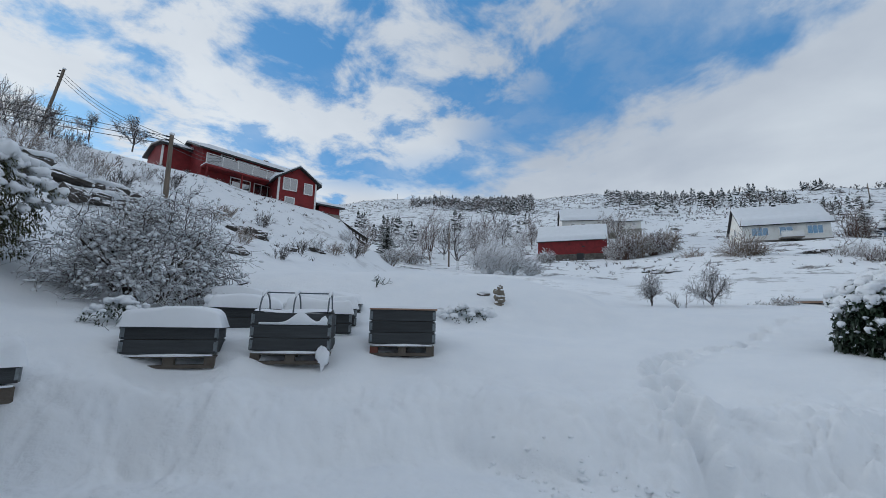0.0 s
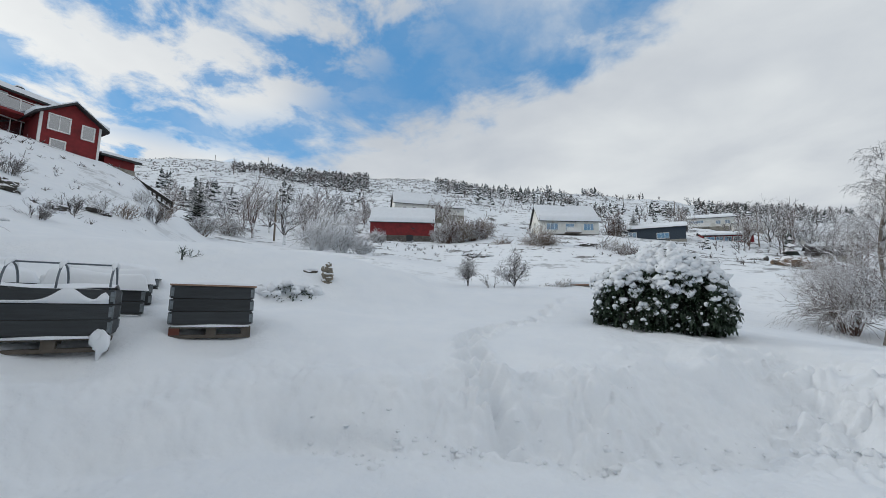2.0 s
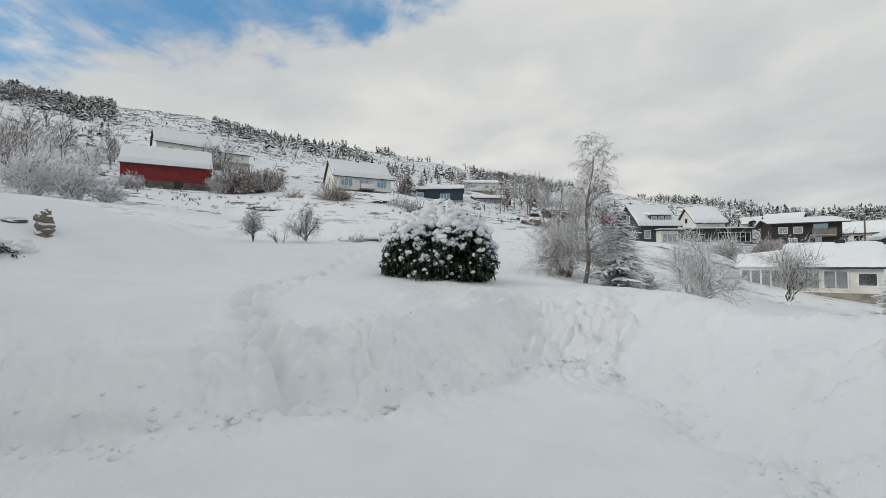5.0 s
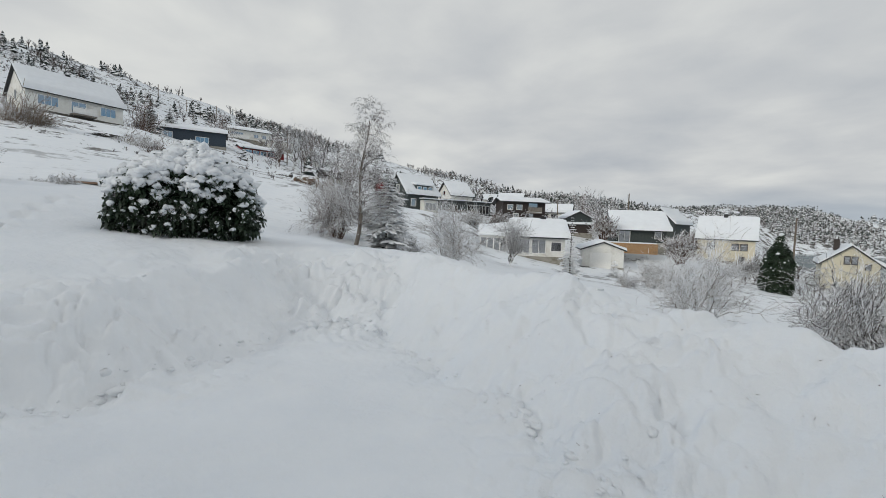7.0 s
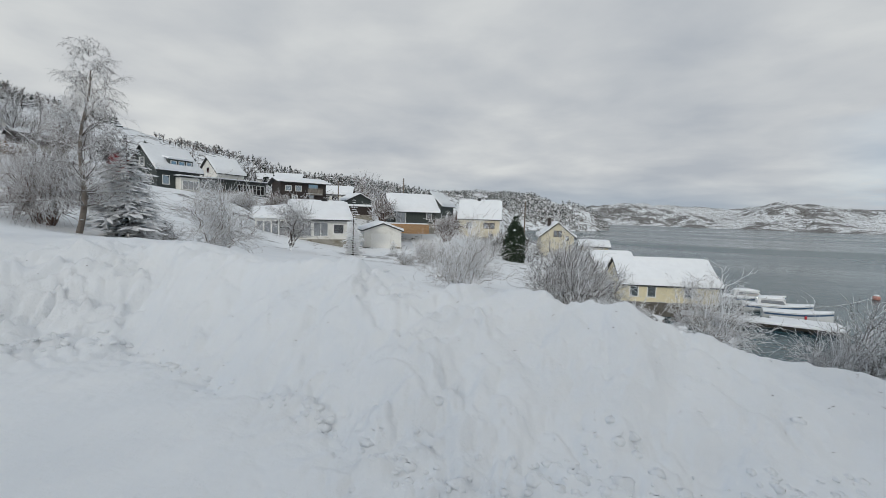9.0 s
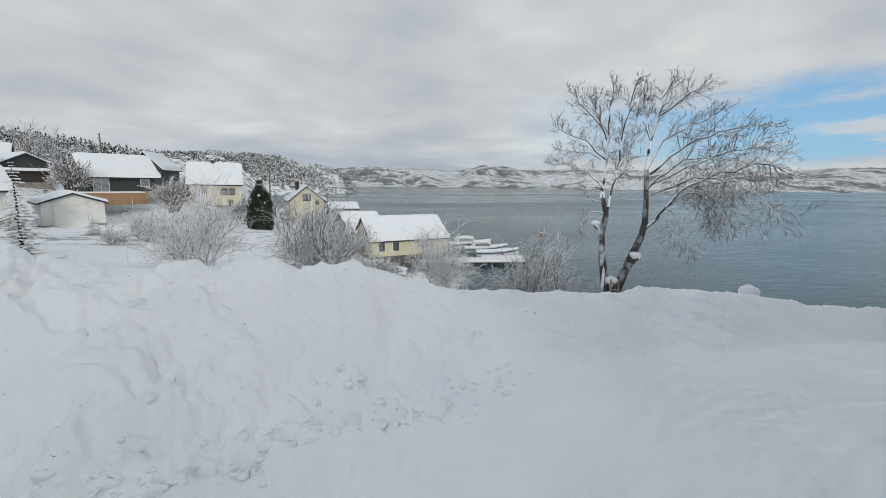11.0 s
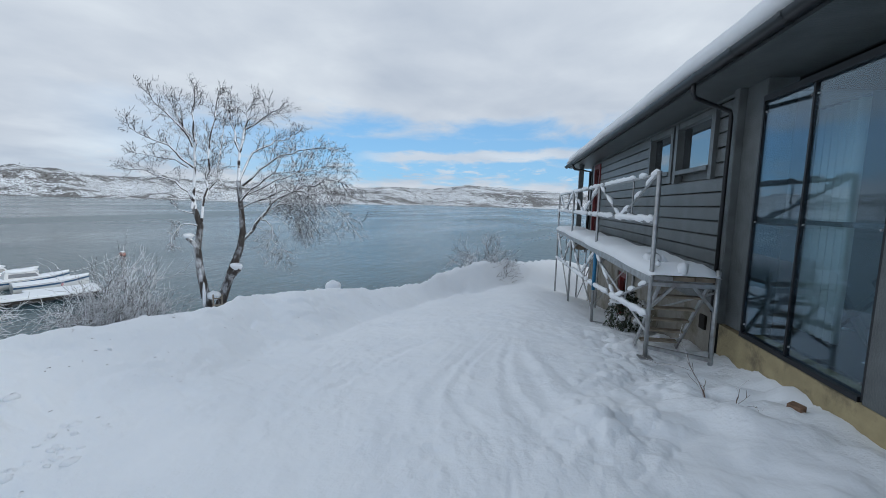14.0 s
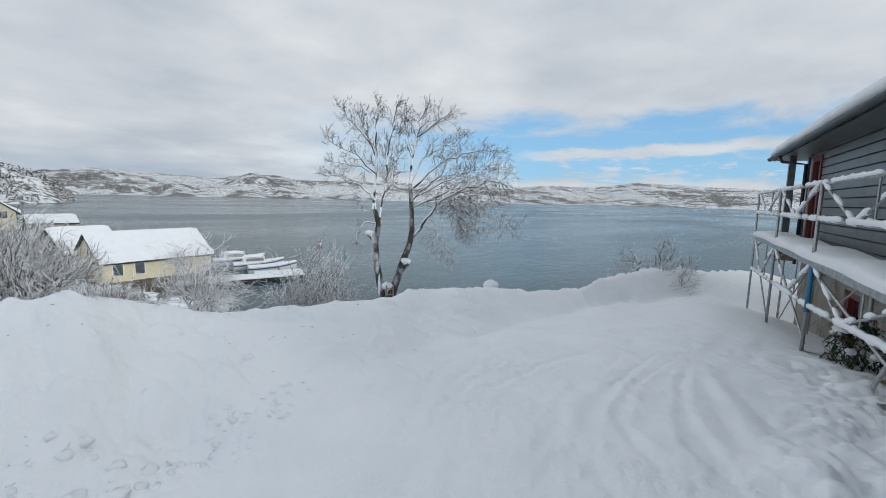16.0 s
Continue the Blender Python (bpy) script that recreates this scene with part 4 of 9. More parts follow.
    gutter.sheet([[(x, y + 0.006 * (1 if y > eave_y - 0.07 else -1), z - 0.006) for y, z in arc] for x in (x0 - 0.02, x1)])
    gut = part("gutter", gutter, BLACK_PLASTIC, root, smooth=True)
    for k in range(22):
        x = x0 + 0.2 + 0.7 * k
        br = Build().sheet([[(x + dx, eave_y - 0.07 - 0.078 * math.cos(a), eave_z + 0.02 - 0.088 * math.sin(a)) for a in [math.pi * q / 8 for q in range(9)]] for dx in (-0.02, 0.02)])
        part("bracket", br, BLACK_PLASTIC, gut)
    part("downpipe", Build().tube([(-0.18, eave_y - 0.07, eave_z - 0.04), (-0.18, eave_y - 0.07, eave_z - 0.15), (-0.22, eave_y - 0.03, eave_z - 0.19), (-0.37, WALL_Y - 0.12, eave_z - 0.30), (-0.38, WALL_Y - 0.1, eave_z - 0.36), (-0.38, WALL_Y - 0.1, 0.42)], 0.024, 8),
         BLACK_PLASTIC, root, "black downpipe", smooth=True)
    part("downpipe", Build().tube([(-9.3, eave_y - 0.07, eave_z - 0.05), (-9.2, eave_y, eave_z - 0.2), (-8.9, WALL_Y - 0.08, eave_z - 0.3), (-8.9, WALL_Y - 0.08, 0.2)], 0.04, 8), BLACK_PLASTIC, root, "black downpipe", smooth=True)
    for x, y in ((-9.25, 0.62), (-9.8, 1.1)):
        part("porch_post", Build().box(x - 0.07, y - 0.07, base_z, x + 0.07, y + 0.07, eave_z - 0.04), DARK_WOOD, root)
    part("porch_floor", Build().box(-10.2, 0.55, base_z - 0.15, -8.9, 3.0, base_z), TREAD_WOOD, root)
    d = part("porch_door", Build().box(-8.55, WALL_Y - 0.03, base_z, -8.43, WALL_Y + 0.12, 2.85).box(-7.87, WALL_Y - 0.03, base_z, -7.75, WALL_Y + 0.12, 2.85).box(-8.43, WALL_Y - 0.03, 2.72, -7.87, WALL_Y + 0.12, 2.85),
             RED_FRAME, root, "dark red framed glass door")
    part("pane", Build().box(-8.43, WALL_Y + 0.03, base_z, -7.87, WALL_Y + 0.05, 2.72), PANE, d)
    return root


dark_house()


def garden_room_things():
    t = thing("bench", HOUSE @ pose(1.5, 2.5, 0.32), "low wooden bench with a blue tarpaulin on it", "bench")
    b = Build().box(-0.8, -0.3, 0.40, 0.8, 0.3, 0.45)
    part("seat", b, DARK_WOOD, t)
    for x in (-0.7, 0.7):
        for y in (-0.24, 0.24):
            part("leg", Build().box(x - 0.03, y - 0.03, 0, x + 0.03, y + 0.03, 0.4), DARK_WOOD, t)
    part("tarpaulin", Build().blob((0.1, 0, 0.53), (0.6, 0.28, 0.13), 4, 8, 14, 0.25, 0.6), BLUE_CLOTH, t, "crumpled blue tarpaulin", smooth=True)
    box = thing("storage_box", HOUSE @ pose(1.22, 2.45, 0.98), "small white plastic box", "box")
    part("body", Build().box(-0.1, -0.08, -0.18, 0.1, 0.08, -0.05), TRIM_WHITE, box, bevel=0.01)
    part("lid", Build().box(-0.11, -0.09, -0.05, 0.11, 0.09, -0.03), TRIM_WHITE, box)
    ch = thing("folding_frame", HOUSE @ pose(0.35, 1.7, 0.32), "dark crossed folding frame on the garden room floor", "frame")
    for k, (a, c) in enumerate((((-0.3, 0, 0), (0.35, 0, 0.62)), ((0.35, 0.03, 0), (-0.3, 0.03, 0.62)), ((-0.3, 0.45, 0), (0.35, 0.45, 0.62)), ((0.35, 0.42, 0), (-0.3, 0.42, 0.62)))):
        part("leg", Build().beam(a, c, 0.05, 0.05), DARK_WOOD, ch)
    part("rail", Build().beam((0.33, 0, 0.6), (0.33, 0.45, 0.6), 0.05), DARK_WOOD, ch)


garden_room_things()


def curtain(x, y, width, label):
    """A hanging length of cloth in soft folds."""
    t = thing("curtain", HOUSE @ pose(x, y, 0.36), label, "curtain", "curtains of the garden room")
    rows = []
    for z in (0.0, 0.8, 1.6, 2.3):
        rows.append([(width * (i / 24 - 0.5), 0.035 * math.sin(i * 1.6 + 0.3 * z), z) for i in range(25)])
    ob = part("cloth", Build().sheet(rows), material("pale_curtain_cloth", (0.66, 0.70, 0.67), 0.85, vary=0.05) if "pale_curtain_cloth" not in bpy.data.materials else bpy.data.materials["pale_curtain_cloth"], t, smooth=True)
    mod = ob.modifiers.new("thickness", "SOLIDIFY")
    mod.thickness = 0.01
    part("rail", Build().tube([(-width / 2 - 0.05, 0, 2.32), (width / 2 + 0.05, 0, 2.32)], 0.012, 6), GALV, t)


curtain(0.15, 1.55, 0.62, "pale green-white curtain hanging behind the glass")
curtain(1.10, 1.65, 0.50, "narrow pale curtain hanging behind the glass")


def rail_snow(a, b, r, seed, parent, keep=0.75):
    """Snow lying along a bar, broken off in places."""
    rnd = random.Random(seed)
    a, b = Vector(a), Vector(b)
    n = max(3, int((b - a).length / 0.09))
    run = []
    for k in range(n + 1):
        on = rnd.random() < keep or (run and len(run) < 4)
        if on:
            run.append((a.lerp(b, k / n) + Vector((0, 0, 0.022 + rnd.uniform(0, 0.012))), r * rnd.uniform(0.75, 1.3)))
        if (not on or k == n) and len(run) > 1:
            run[0], run[-1] = (run[0][0], r * 0.35), (run[-1][0], r * 0.35)
            part("snow", Build().tube([p for p, _ in run], [q for _, q in run], 6), SNOW, parent, smooth=True)
        if not on:
            run = []


def scaffold():
    root = thing("scaffold", HOUSE, "galvanised steel scaffold along the house with snowy deck and rails", "scaffold")
    us = [0.0, 3.07, 6.14, 9.21]
    foot = [-0.06, -0.62, -1.1, -1.75]
    deck, top, mid = 0.82, 1.97, 1.46
    for k, u in enumerate(us):
        x, z0 = -u, foot[k]
        mat = GALV
        part("post", Build().tube([(x, 0, z0), (x, 0, top + 0.04)], 0.026, 8), mat, root, smooth=True)
        part("post", Build().tube([(x, 0.68, z0 - 0.15), (x, 0.68, top if k == 3 else deck + 0.14)], 0.026, 8), mat, root, smooth=True)
        part("crossbar", Build().beam((x, 0, deck - 0.04), (x, 0.68, deck - 0.04), 0.045), mat, root)
        part("crossbar", Build().beam((x, 0, z0 + 0.12), (x, 0.68, z0 + 0.02), 0.04), mat, root)
        part("gusset", Build().beam((x, 0.02, deck - 0.3), (x, 0.24, deck - 0.05), 0.03), mat, root)
        part("gusset", Build().beam((x, 0.66, deck - 0.3), (x, 0.44, deck - 0.05), 0.03), mat, root)
        part("base_plate", Build().box(x - 0.07, -0.07, z0 - 0.01, x + 0.07, 0.07, z0), mat, root)
    part("sleeve", Build().tube([(-3.07, 0, 0.1), (-3.07, 0, 0.78)], 0.034, 8), BLUE_STEEL, root, "blue painted sleeve", smooth=True)
    for k in range(3):
        a, b = -us[k], -us[k + 1]
        m = (a + b) / 2
        for j, (y0, y1) in enumerate(((0.03, 0.23), (0.25, 0.45), (0.47, 0.66))):
            part("deck_plank", Build().box(b + 0.02, y0, deck, a - 0.02, y1, deck + 0.045), TREAD_WOOD if j else GALV, root)
        part("edge_beam", Build().beam((a, 0, deck + 0.0), (b, 0, deck + 0.0), 0.04, 0.09), GALV, root)
        # guard lattice above the deck and brace lattice below it
        for lo, hi, tag in ((mid, top, "guard_rail"), (None, deck - 0.05, "brace")):
            za, zb = (lo, lo) if lo else (max(foot[k] + 0.45, 0.30 - 0.12 * k), max(foot[k + 1] + 0.45, 0.30 - 0.12 * (k + 1)))
            if tag == "guard_rail":
                part("top_rail", Build().tube([(a, 0, hi), (b, 0, hi)], 0.02, 6), GALV, root)
                rail_snow((a, 0, hi), (b, 0, hi), 0.035, 10 + k, root, 0.85)
            part("bottom_rail", Build().tube([(a, 0, za), (b, 0, zb)], 0.02, 6), GALV, root)
            rail_snow((a, 0, za), (b, 0, zb), 0.045, 20 + k, root, 0.9)
            zm = (za + zb) / 2
            for end, zz in ((a, hi), (b, hi)):
                e = end + (0.08 if end == b else -0.08)
                part(tag, Build().tube([(e, 0, zz), (m, 0, zm)], 0.016, 6), GALV, root)
                rail_snow((e, 0, zz), (m, 0, zm), 0.04 if end == a else 0.03, 30 + 7 * k + int(end == a), root, 0.7)
            part("strut", Build().tube([(m * 0.62 + a * 0.38, 0, zm * 0.62 + za * 0.38), (m * 0.62 + a * 0.38, 0, hi)], 0.012, 6), GALV, root)
        part("long_brace", Build().tube([(a, 0.02, foot[k] + 0.25), (b, 0.02, deck - 0.1)], 0.018, 6), GALV, root)
        part("inner_brace", Build().tube([(a, 0.68, deck - 0.1), (b, 0.68, foot[k + 1] + 0.3)], 0.014, 6), GALV, root)
    # snow lying on the deck
    rnd, rows = random.Random(9), []
    for i in range(61):
        x = 0.06 - (9.3) * i / 60
        th = 0.15 + 0.02 * math.sin(x * 3) + rnd.uniform(-0.008, 0.008)
        if i in (0, 60):
            th = 0.02
        yo = 0.02 * math.sin(x * 2.3)
        rows.append([(x, -0.02 + yo, deck + 0.045), (x, -0.045 + yo, deck + 0.05 + th * 0.5), (x, 0.03 + yo, deck + 0.05 + th * 0.95), (x, 0.3, deck + 0.05 + th * 1.05), (x, 0.55, deck + 0.05 + th), (x, 0.68, deck + 0.05 + th * 0.5), (x, 0.7, deck + 0.05)])
    part("snow", Build().sheet(rows), SNOW, root, "thick snow on the deck", smooth=True)
    lumps = Build()
    for i in range(9):
        lumps.blob((rnd.uniform(-0.45, 0.05), rnd.uniform(-0.03, 0.3), deck + 0.17 + rnd.uniform(-0.03, 0.05)), (rnd.uniform(0.03, 0.08),) * 3, i, 4, 6, 0.3)
    tagged(part("loose_snow", lumps, SNOW, root, smooth=True), kind="stuff")
    # ladder under the near end
    for y in (0.10, 0.60):
        part("ladder_stile", Build().beam((-0.75, y, -0.15), (0.02 - 0.05, y, deck - 0.06), 0.022, 0.05), GALV, root)
    for k in range(5):
        f = (k + 0.6) / 5.4
        x, z = -0.75 + 0.72 * f, -0.15 + (deck + 0.09) * f
        part("tread", Build().box(x - 0.055, 0.13, z - 0.011, x + 0.055, 0.57, z + 0.011), TREAD_WOOD, root)
    return root


scaffold()


# ---- trees, bushes and scrub ----
BARK = material("wet_dark_bark", (0.045, 0.036, 0.030), 0.9, vary=0.35, scale=12, bump=0.5, bump_scale=30, snow=0.42)
BARK_SNOWY = material("snow_plastered_twigs", (0.060, 0.048, 0.043), 0.9, vary=0.3, scale=12, snow=0.12)
TWIG_SNOWY = material("frosted_tan_twigs", (0.15, 0.115, 0.09), 0.9, vary=0.3, scale=12, snow=-0.34)
CROWN_SNOWY = material("dark_twigs_lined_with_snow", (0.055, 0.044, 0.040), 0.9, vary=0.3, scale=12, snow=-0.08)
BARK_FINE = material("thin_grey_twigs", (0.095, 0.078, 0.070), 0.9, vary=0.3, scale=12, snow=0.22)
BIRCH_BARK = material("birch_bark", (0.19, 0.165, 0.14), 0.85, vary=0.2, scale=5, stain=(0.10, 0.08, 0.07), stain_scale=6, snow=0.25)
BROWN_TWIG = material("reddish_brown_twigs", (0.13, 0.080, 0.062), 0.9, vary=0.25, scale=9, snow=0.30)
TAN_TWIG = material("tan_twigs", (0.22, 0.17, 0.13), 0.9, vary=0.25, scale=9, snow=0.12)
LEAF = material("evergreen_leaf", (0.022, 0.040, 0.020), 0.42, vary=0.35, scale=5)
NEEDLE = material("spruce_needles", (0.030, 0.042, 0.036), 0.8, vary=0.3, scale=6, snow=0.20)
PINE = material("far_pine", (0.030, 0.038, 0.032), 0.9, vary=0.35, scale=0.4, snow=0.48)
SCRUB = material("far_bare_wood", (0.085, 0.068, 0.060), 0.95, vary=0.4, scale=0.3, snow=0.55)
SCRUB_SNOWY = material("snowy_far_wood", (0.11, 0.095, 0.09), 0.95, vary=0.3, scale=0.3, snow=0.12)
OLIVE = material("olive_evergreen_needles", (0.055, 0.060, 0.022), 0.8, vary=0.35, scale=8)
DARK_NEEDLE = material("dark_spruce_needles", (0.026, 0.036, 0.026), 0.85, vary=0.3, scale=4, snow=0.42)
TRUNK_BARK = material("dark_bark_plastered_with_snow", (0.050, 0.042, 0.037), 0.9, vary=0.35, scale=9, bump=0.6, bump_scale=26, stain=(0.70, 0.72, 0.75), stain_scale=2.2, stretch=(1.6, 1.6, 0.7), snow=0.42)
FJORD_TWIG = material("dark_twigs_dusted_with_snow", (0.050, 0.040, 0.036), 0.9, vary=0.3, scale=12, snow=0.18)
BROWN_SNOWY = material("red_brown_twigs_with_snow", (0.105, 0.066, 0.052), 0.9, vary=0.25, scale=9, snow=0.02)
BIRCH_TWIG = material("grey_brown_birch_twigs", (0.10, 0.08, 0.07), 0.9, vary=0.3, scale=12, snow=-0.02)
SNOW_TWIG = material("twigs_coated_in_snow", (0.12, 0.10, 0.09), 0.9, vary=0.3, scale=12, snow=-0.60)


class Rods:
    """Many thin tapered rods gathered into one mesh."""

    def __init__(self, sides=4):
        self.a, self.b, self.r0, self.r1, self.sides = [], [], [], [], sides

    def add(self, a, b, r0, r1):
        self.a.append(tuple(a)), self.b.append(tuple(b)), self.r0.append(r0), self.r1.append(r1)

    def mesh(self, name, mat):
        a, b = np.array(self.a), np.array(self.b)
        d = b - a
        d /= np.linalg.norm(d, axis=1, keepdims=True) + 1e-9
        ref = np.where(np.abs(d[:, 2:3]) > 0.9, np.array([[1.0, 0, 0]]), np.array([[0, 0, 1.0]]))
        x = np.cross(d, ref)
        x /= np.linalg.norm(x, axis=1, keepdims=True) + 1e-9
        y = np.cross(d, x)
        k = self.sides
        ang = np.arange(k) * 2 * np.pi / k
        ring = x[:, None] * np.cos(ang)[None, :, None] + y[:, None] * np.sin(ang)[None, :, None]
        v0 = a[:, None] + ring * np.array(self.r0)[:, None, None]
        v1 = b[:, None] + ring * np.array(self.r1)[:, None, None]
        co = np.concatenate([v0, v1], 1).reshape(-1, 3)
        base = np.arange(len(a))[:, None] * 2 * k
        i = np.arange(k)[None]
        j = (i + 1) % k
        quads = np.stack([base + i, base + j, base + k + j, base + k + i], -1).reshape(-1, 4)
        return fast_mesh(name, co, quads, mat)


def fast_mesh(name, co, faces, mat, smooth=True):
    n = faces.shape[1]
    me = bpy.data.meshes.new(name)
    me.vertices.add(len(co))
    me.vertices.foreach_set("co", np.asarray(co, np.float32).ravel())
    me.loops.add(faces.size)
    me.loops.foreach_set("vertex_index", faces.astype(np.int32).ravel())
    me.polygons.add(len(faces))
    me.polygons.foreach_set("loop_start", np.arange(0, faces.size, n))
    me.polygons.foreach_set("loop_total", np.full(len(faces), n))
    me.polygons.foreach_set("use_smooth", np.full(len(faces), smooth))
    me.update(calc_edges=True)
    me.materials.append(mat)
    return me


def sprout(rods, rnd, p, d, length, radius, depth, spec, thick=None, least=0.003):
    """Grow one limb in bent steps with side limbs. spec: (steps, bend, lift, children, spread, shrink, thin) by depth."""
    steps, bend, lift, kids, spread, shrink, thin = spec[min(depth, len(spec) - 1)]
    p, d = Vector(p), Vector(d).normalized()
    seg = length / steps
    r = radius
    for k in range(steps):
        d = (d + Vector((rnd.gauss(0, bend), rnd.gauss(0, bend), rnd.gauss(0, bend) + lift))).normalized()
        q = p + d * seg
        r2 = max(radius * (1 - (k + 1) / steps * (1 - thin)), least * 0.6)
        target = thick if (thick is not None and depth < 1) else rods
        target.add(p, q, r, r2)
        if depth + 1 < len(spec):
            share = kids / steps
            count = int(share) + (rnd.random() < share - int(share))
            if k == 0 and depth > 0 and steps > 2:
                count = 0
            for _ in range(count):
                side = Vector((rnd.gauss(0, 1), rnd.gauss(0, 1), rnd.gauss(0, 1)))
                side = (side - d * side.dot(d)).normalized()
                nd = d * math.cos(spread) + side * math.sin(spread)
                sprout(rods, rnd, q, nd, length * shrink * rnd.uniform(0.7, 1.2), max(r2 * 0.62, least), depth + 1, spec, thick, least)
        p, r = q, r2


def place_tree(name, m, label, category, trunk, crown, trunk_mat, crown_mat, group=""):
    root = thing(name, m, label, category, group)
    for nm, rods, mat in (("trunk", trunk, trunk_mat), ("crown", crown, crown_mat)):
        if rods is not None:
            ob = new(nm, rods.mesh(nm, mat))
            ob.parent = root
    return root


def clothe(limbs, twigs, rnd, line, r0, r1, twig, every, spec, lift=0.0, least=0.004, start=0.25):
    """One bent limb along a line of points, set with side twigs that grow shorter towards its end."""
    pts = [Vector(p) for p in line]
    run = []
    for a, b in zip(pts[:-1], pts[1:]):
        n = max(2, int((b - a).length / 0.22))
        run += [a.lerp(b, k / n) + Vector((rnd.gauss(0, 0.025), rnd.gauss(0, 0.03), rnd.gauss(0, 0.02))) for k in range(n)]
    run.append(pts[-1])
    total = len(run) - 1
    gap = 0.0
    for k in range(total):
        u = k / total
        a, b = run[k], run[k + 1]
        limbs.add(a, b, r0 + (r1 - r0) * u, r0 + (r1 - r0) * (k + 1) / total)
        gap += (b - a).length
        while gap > every and u > start:
            gap -= every
            d = (b - a).normalized()
            side = Vector((rnd.gauss(0, 1), rnd.gauss(0, 1), rnd.gauss(0, 1)))
            side = (side - d * side.dot(d)).normalized()
            out = d * 0.6 + side * 0.9 + Vector((0, 0, lift))
            sprout(twigs, rnd, a.lerp(b, rnd.random()), out, twig * (1.15 - 0.5 * u) * rnd.uniform(0.55, 1.2), max(least * 1.8, r1 * 0.8), 0, spec, None, least)
        gap = min(gap, every)
    for _ in range(3):
        d = (run[-1] - run[-2]).normalized() + Vector((rnd.gauss(0, 0.3), rnd.gauss(0, 0.3), rnd.gauss(0, 0.3) + lift))
        sprout(twigs, rnd, run[-1], d, twig * 0.8 * rnd.uniform(0.6, 1.1), max(least * 1.5, r1 * 0.8), 0, spec, None, least)


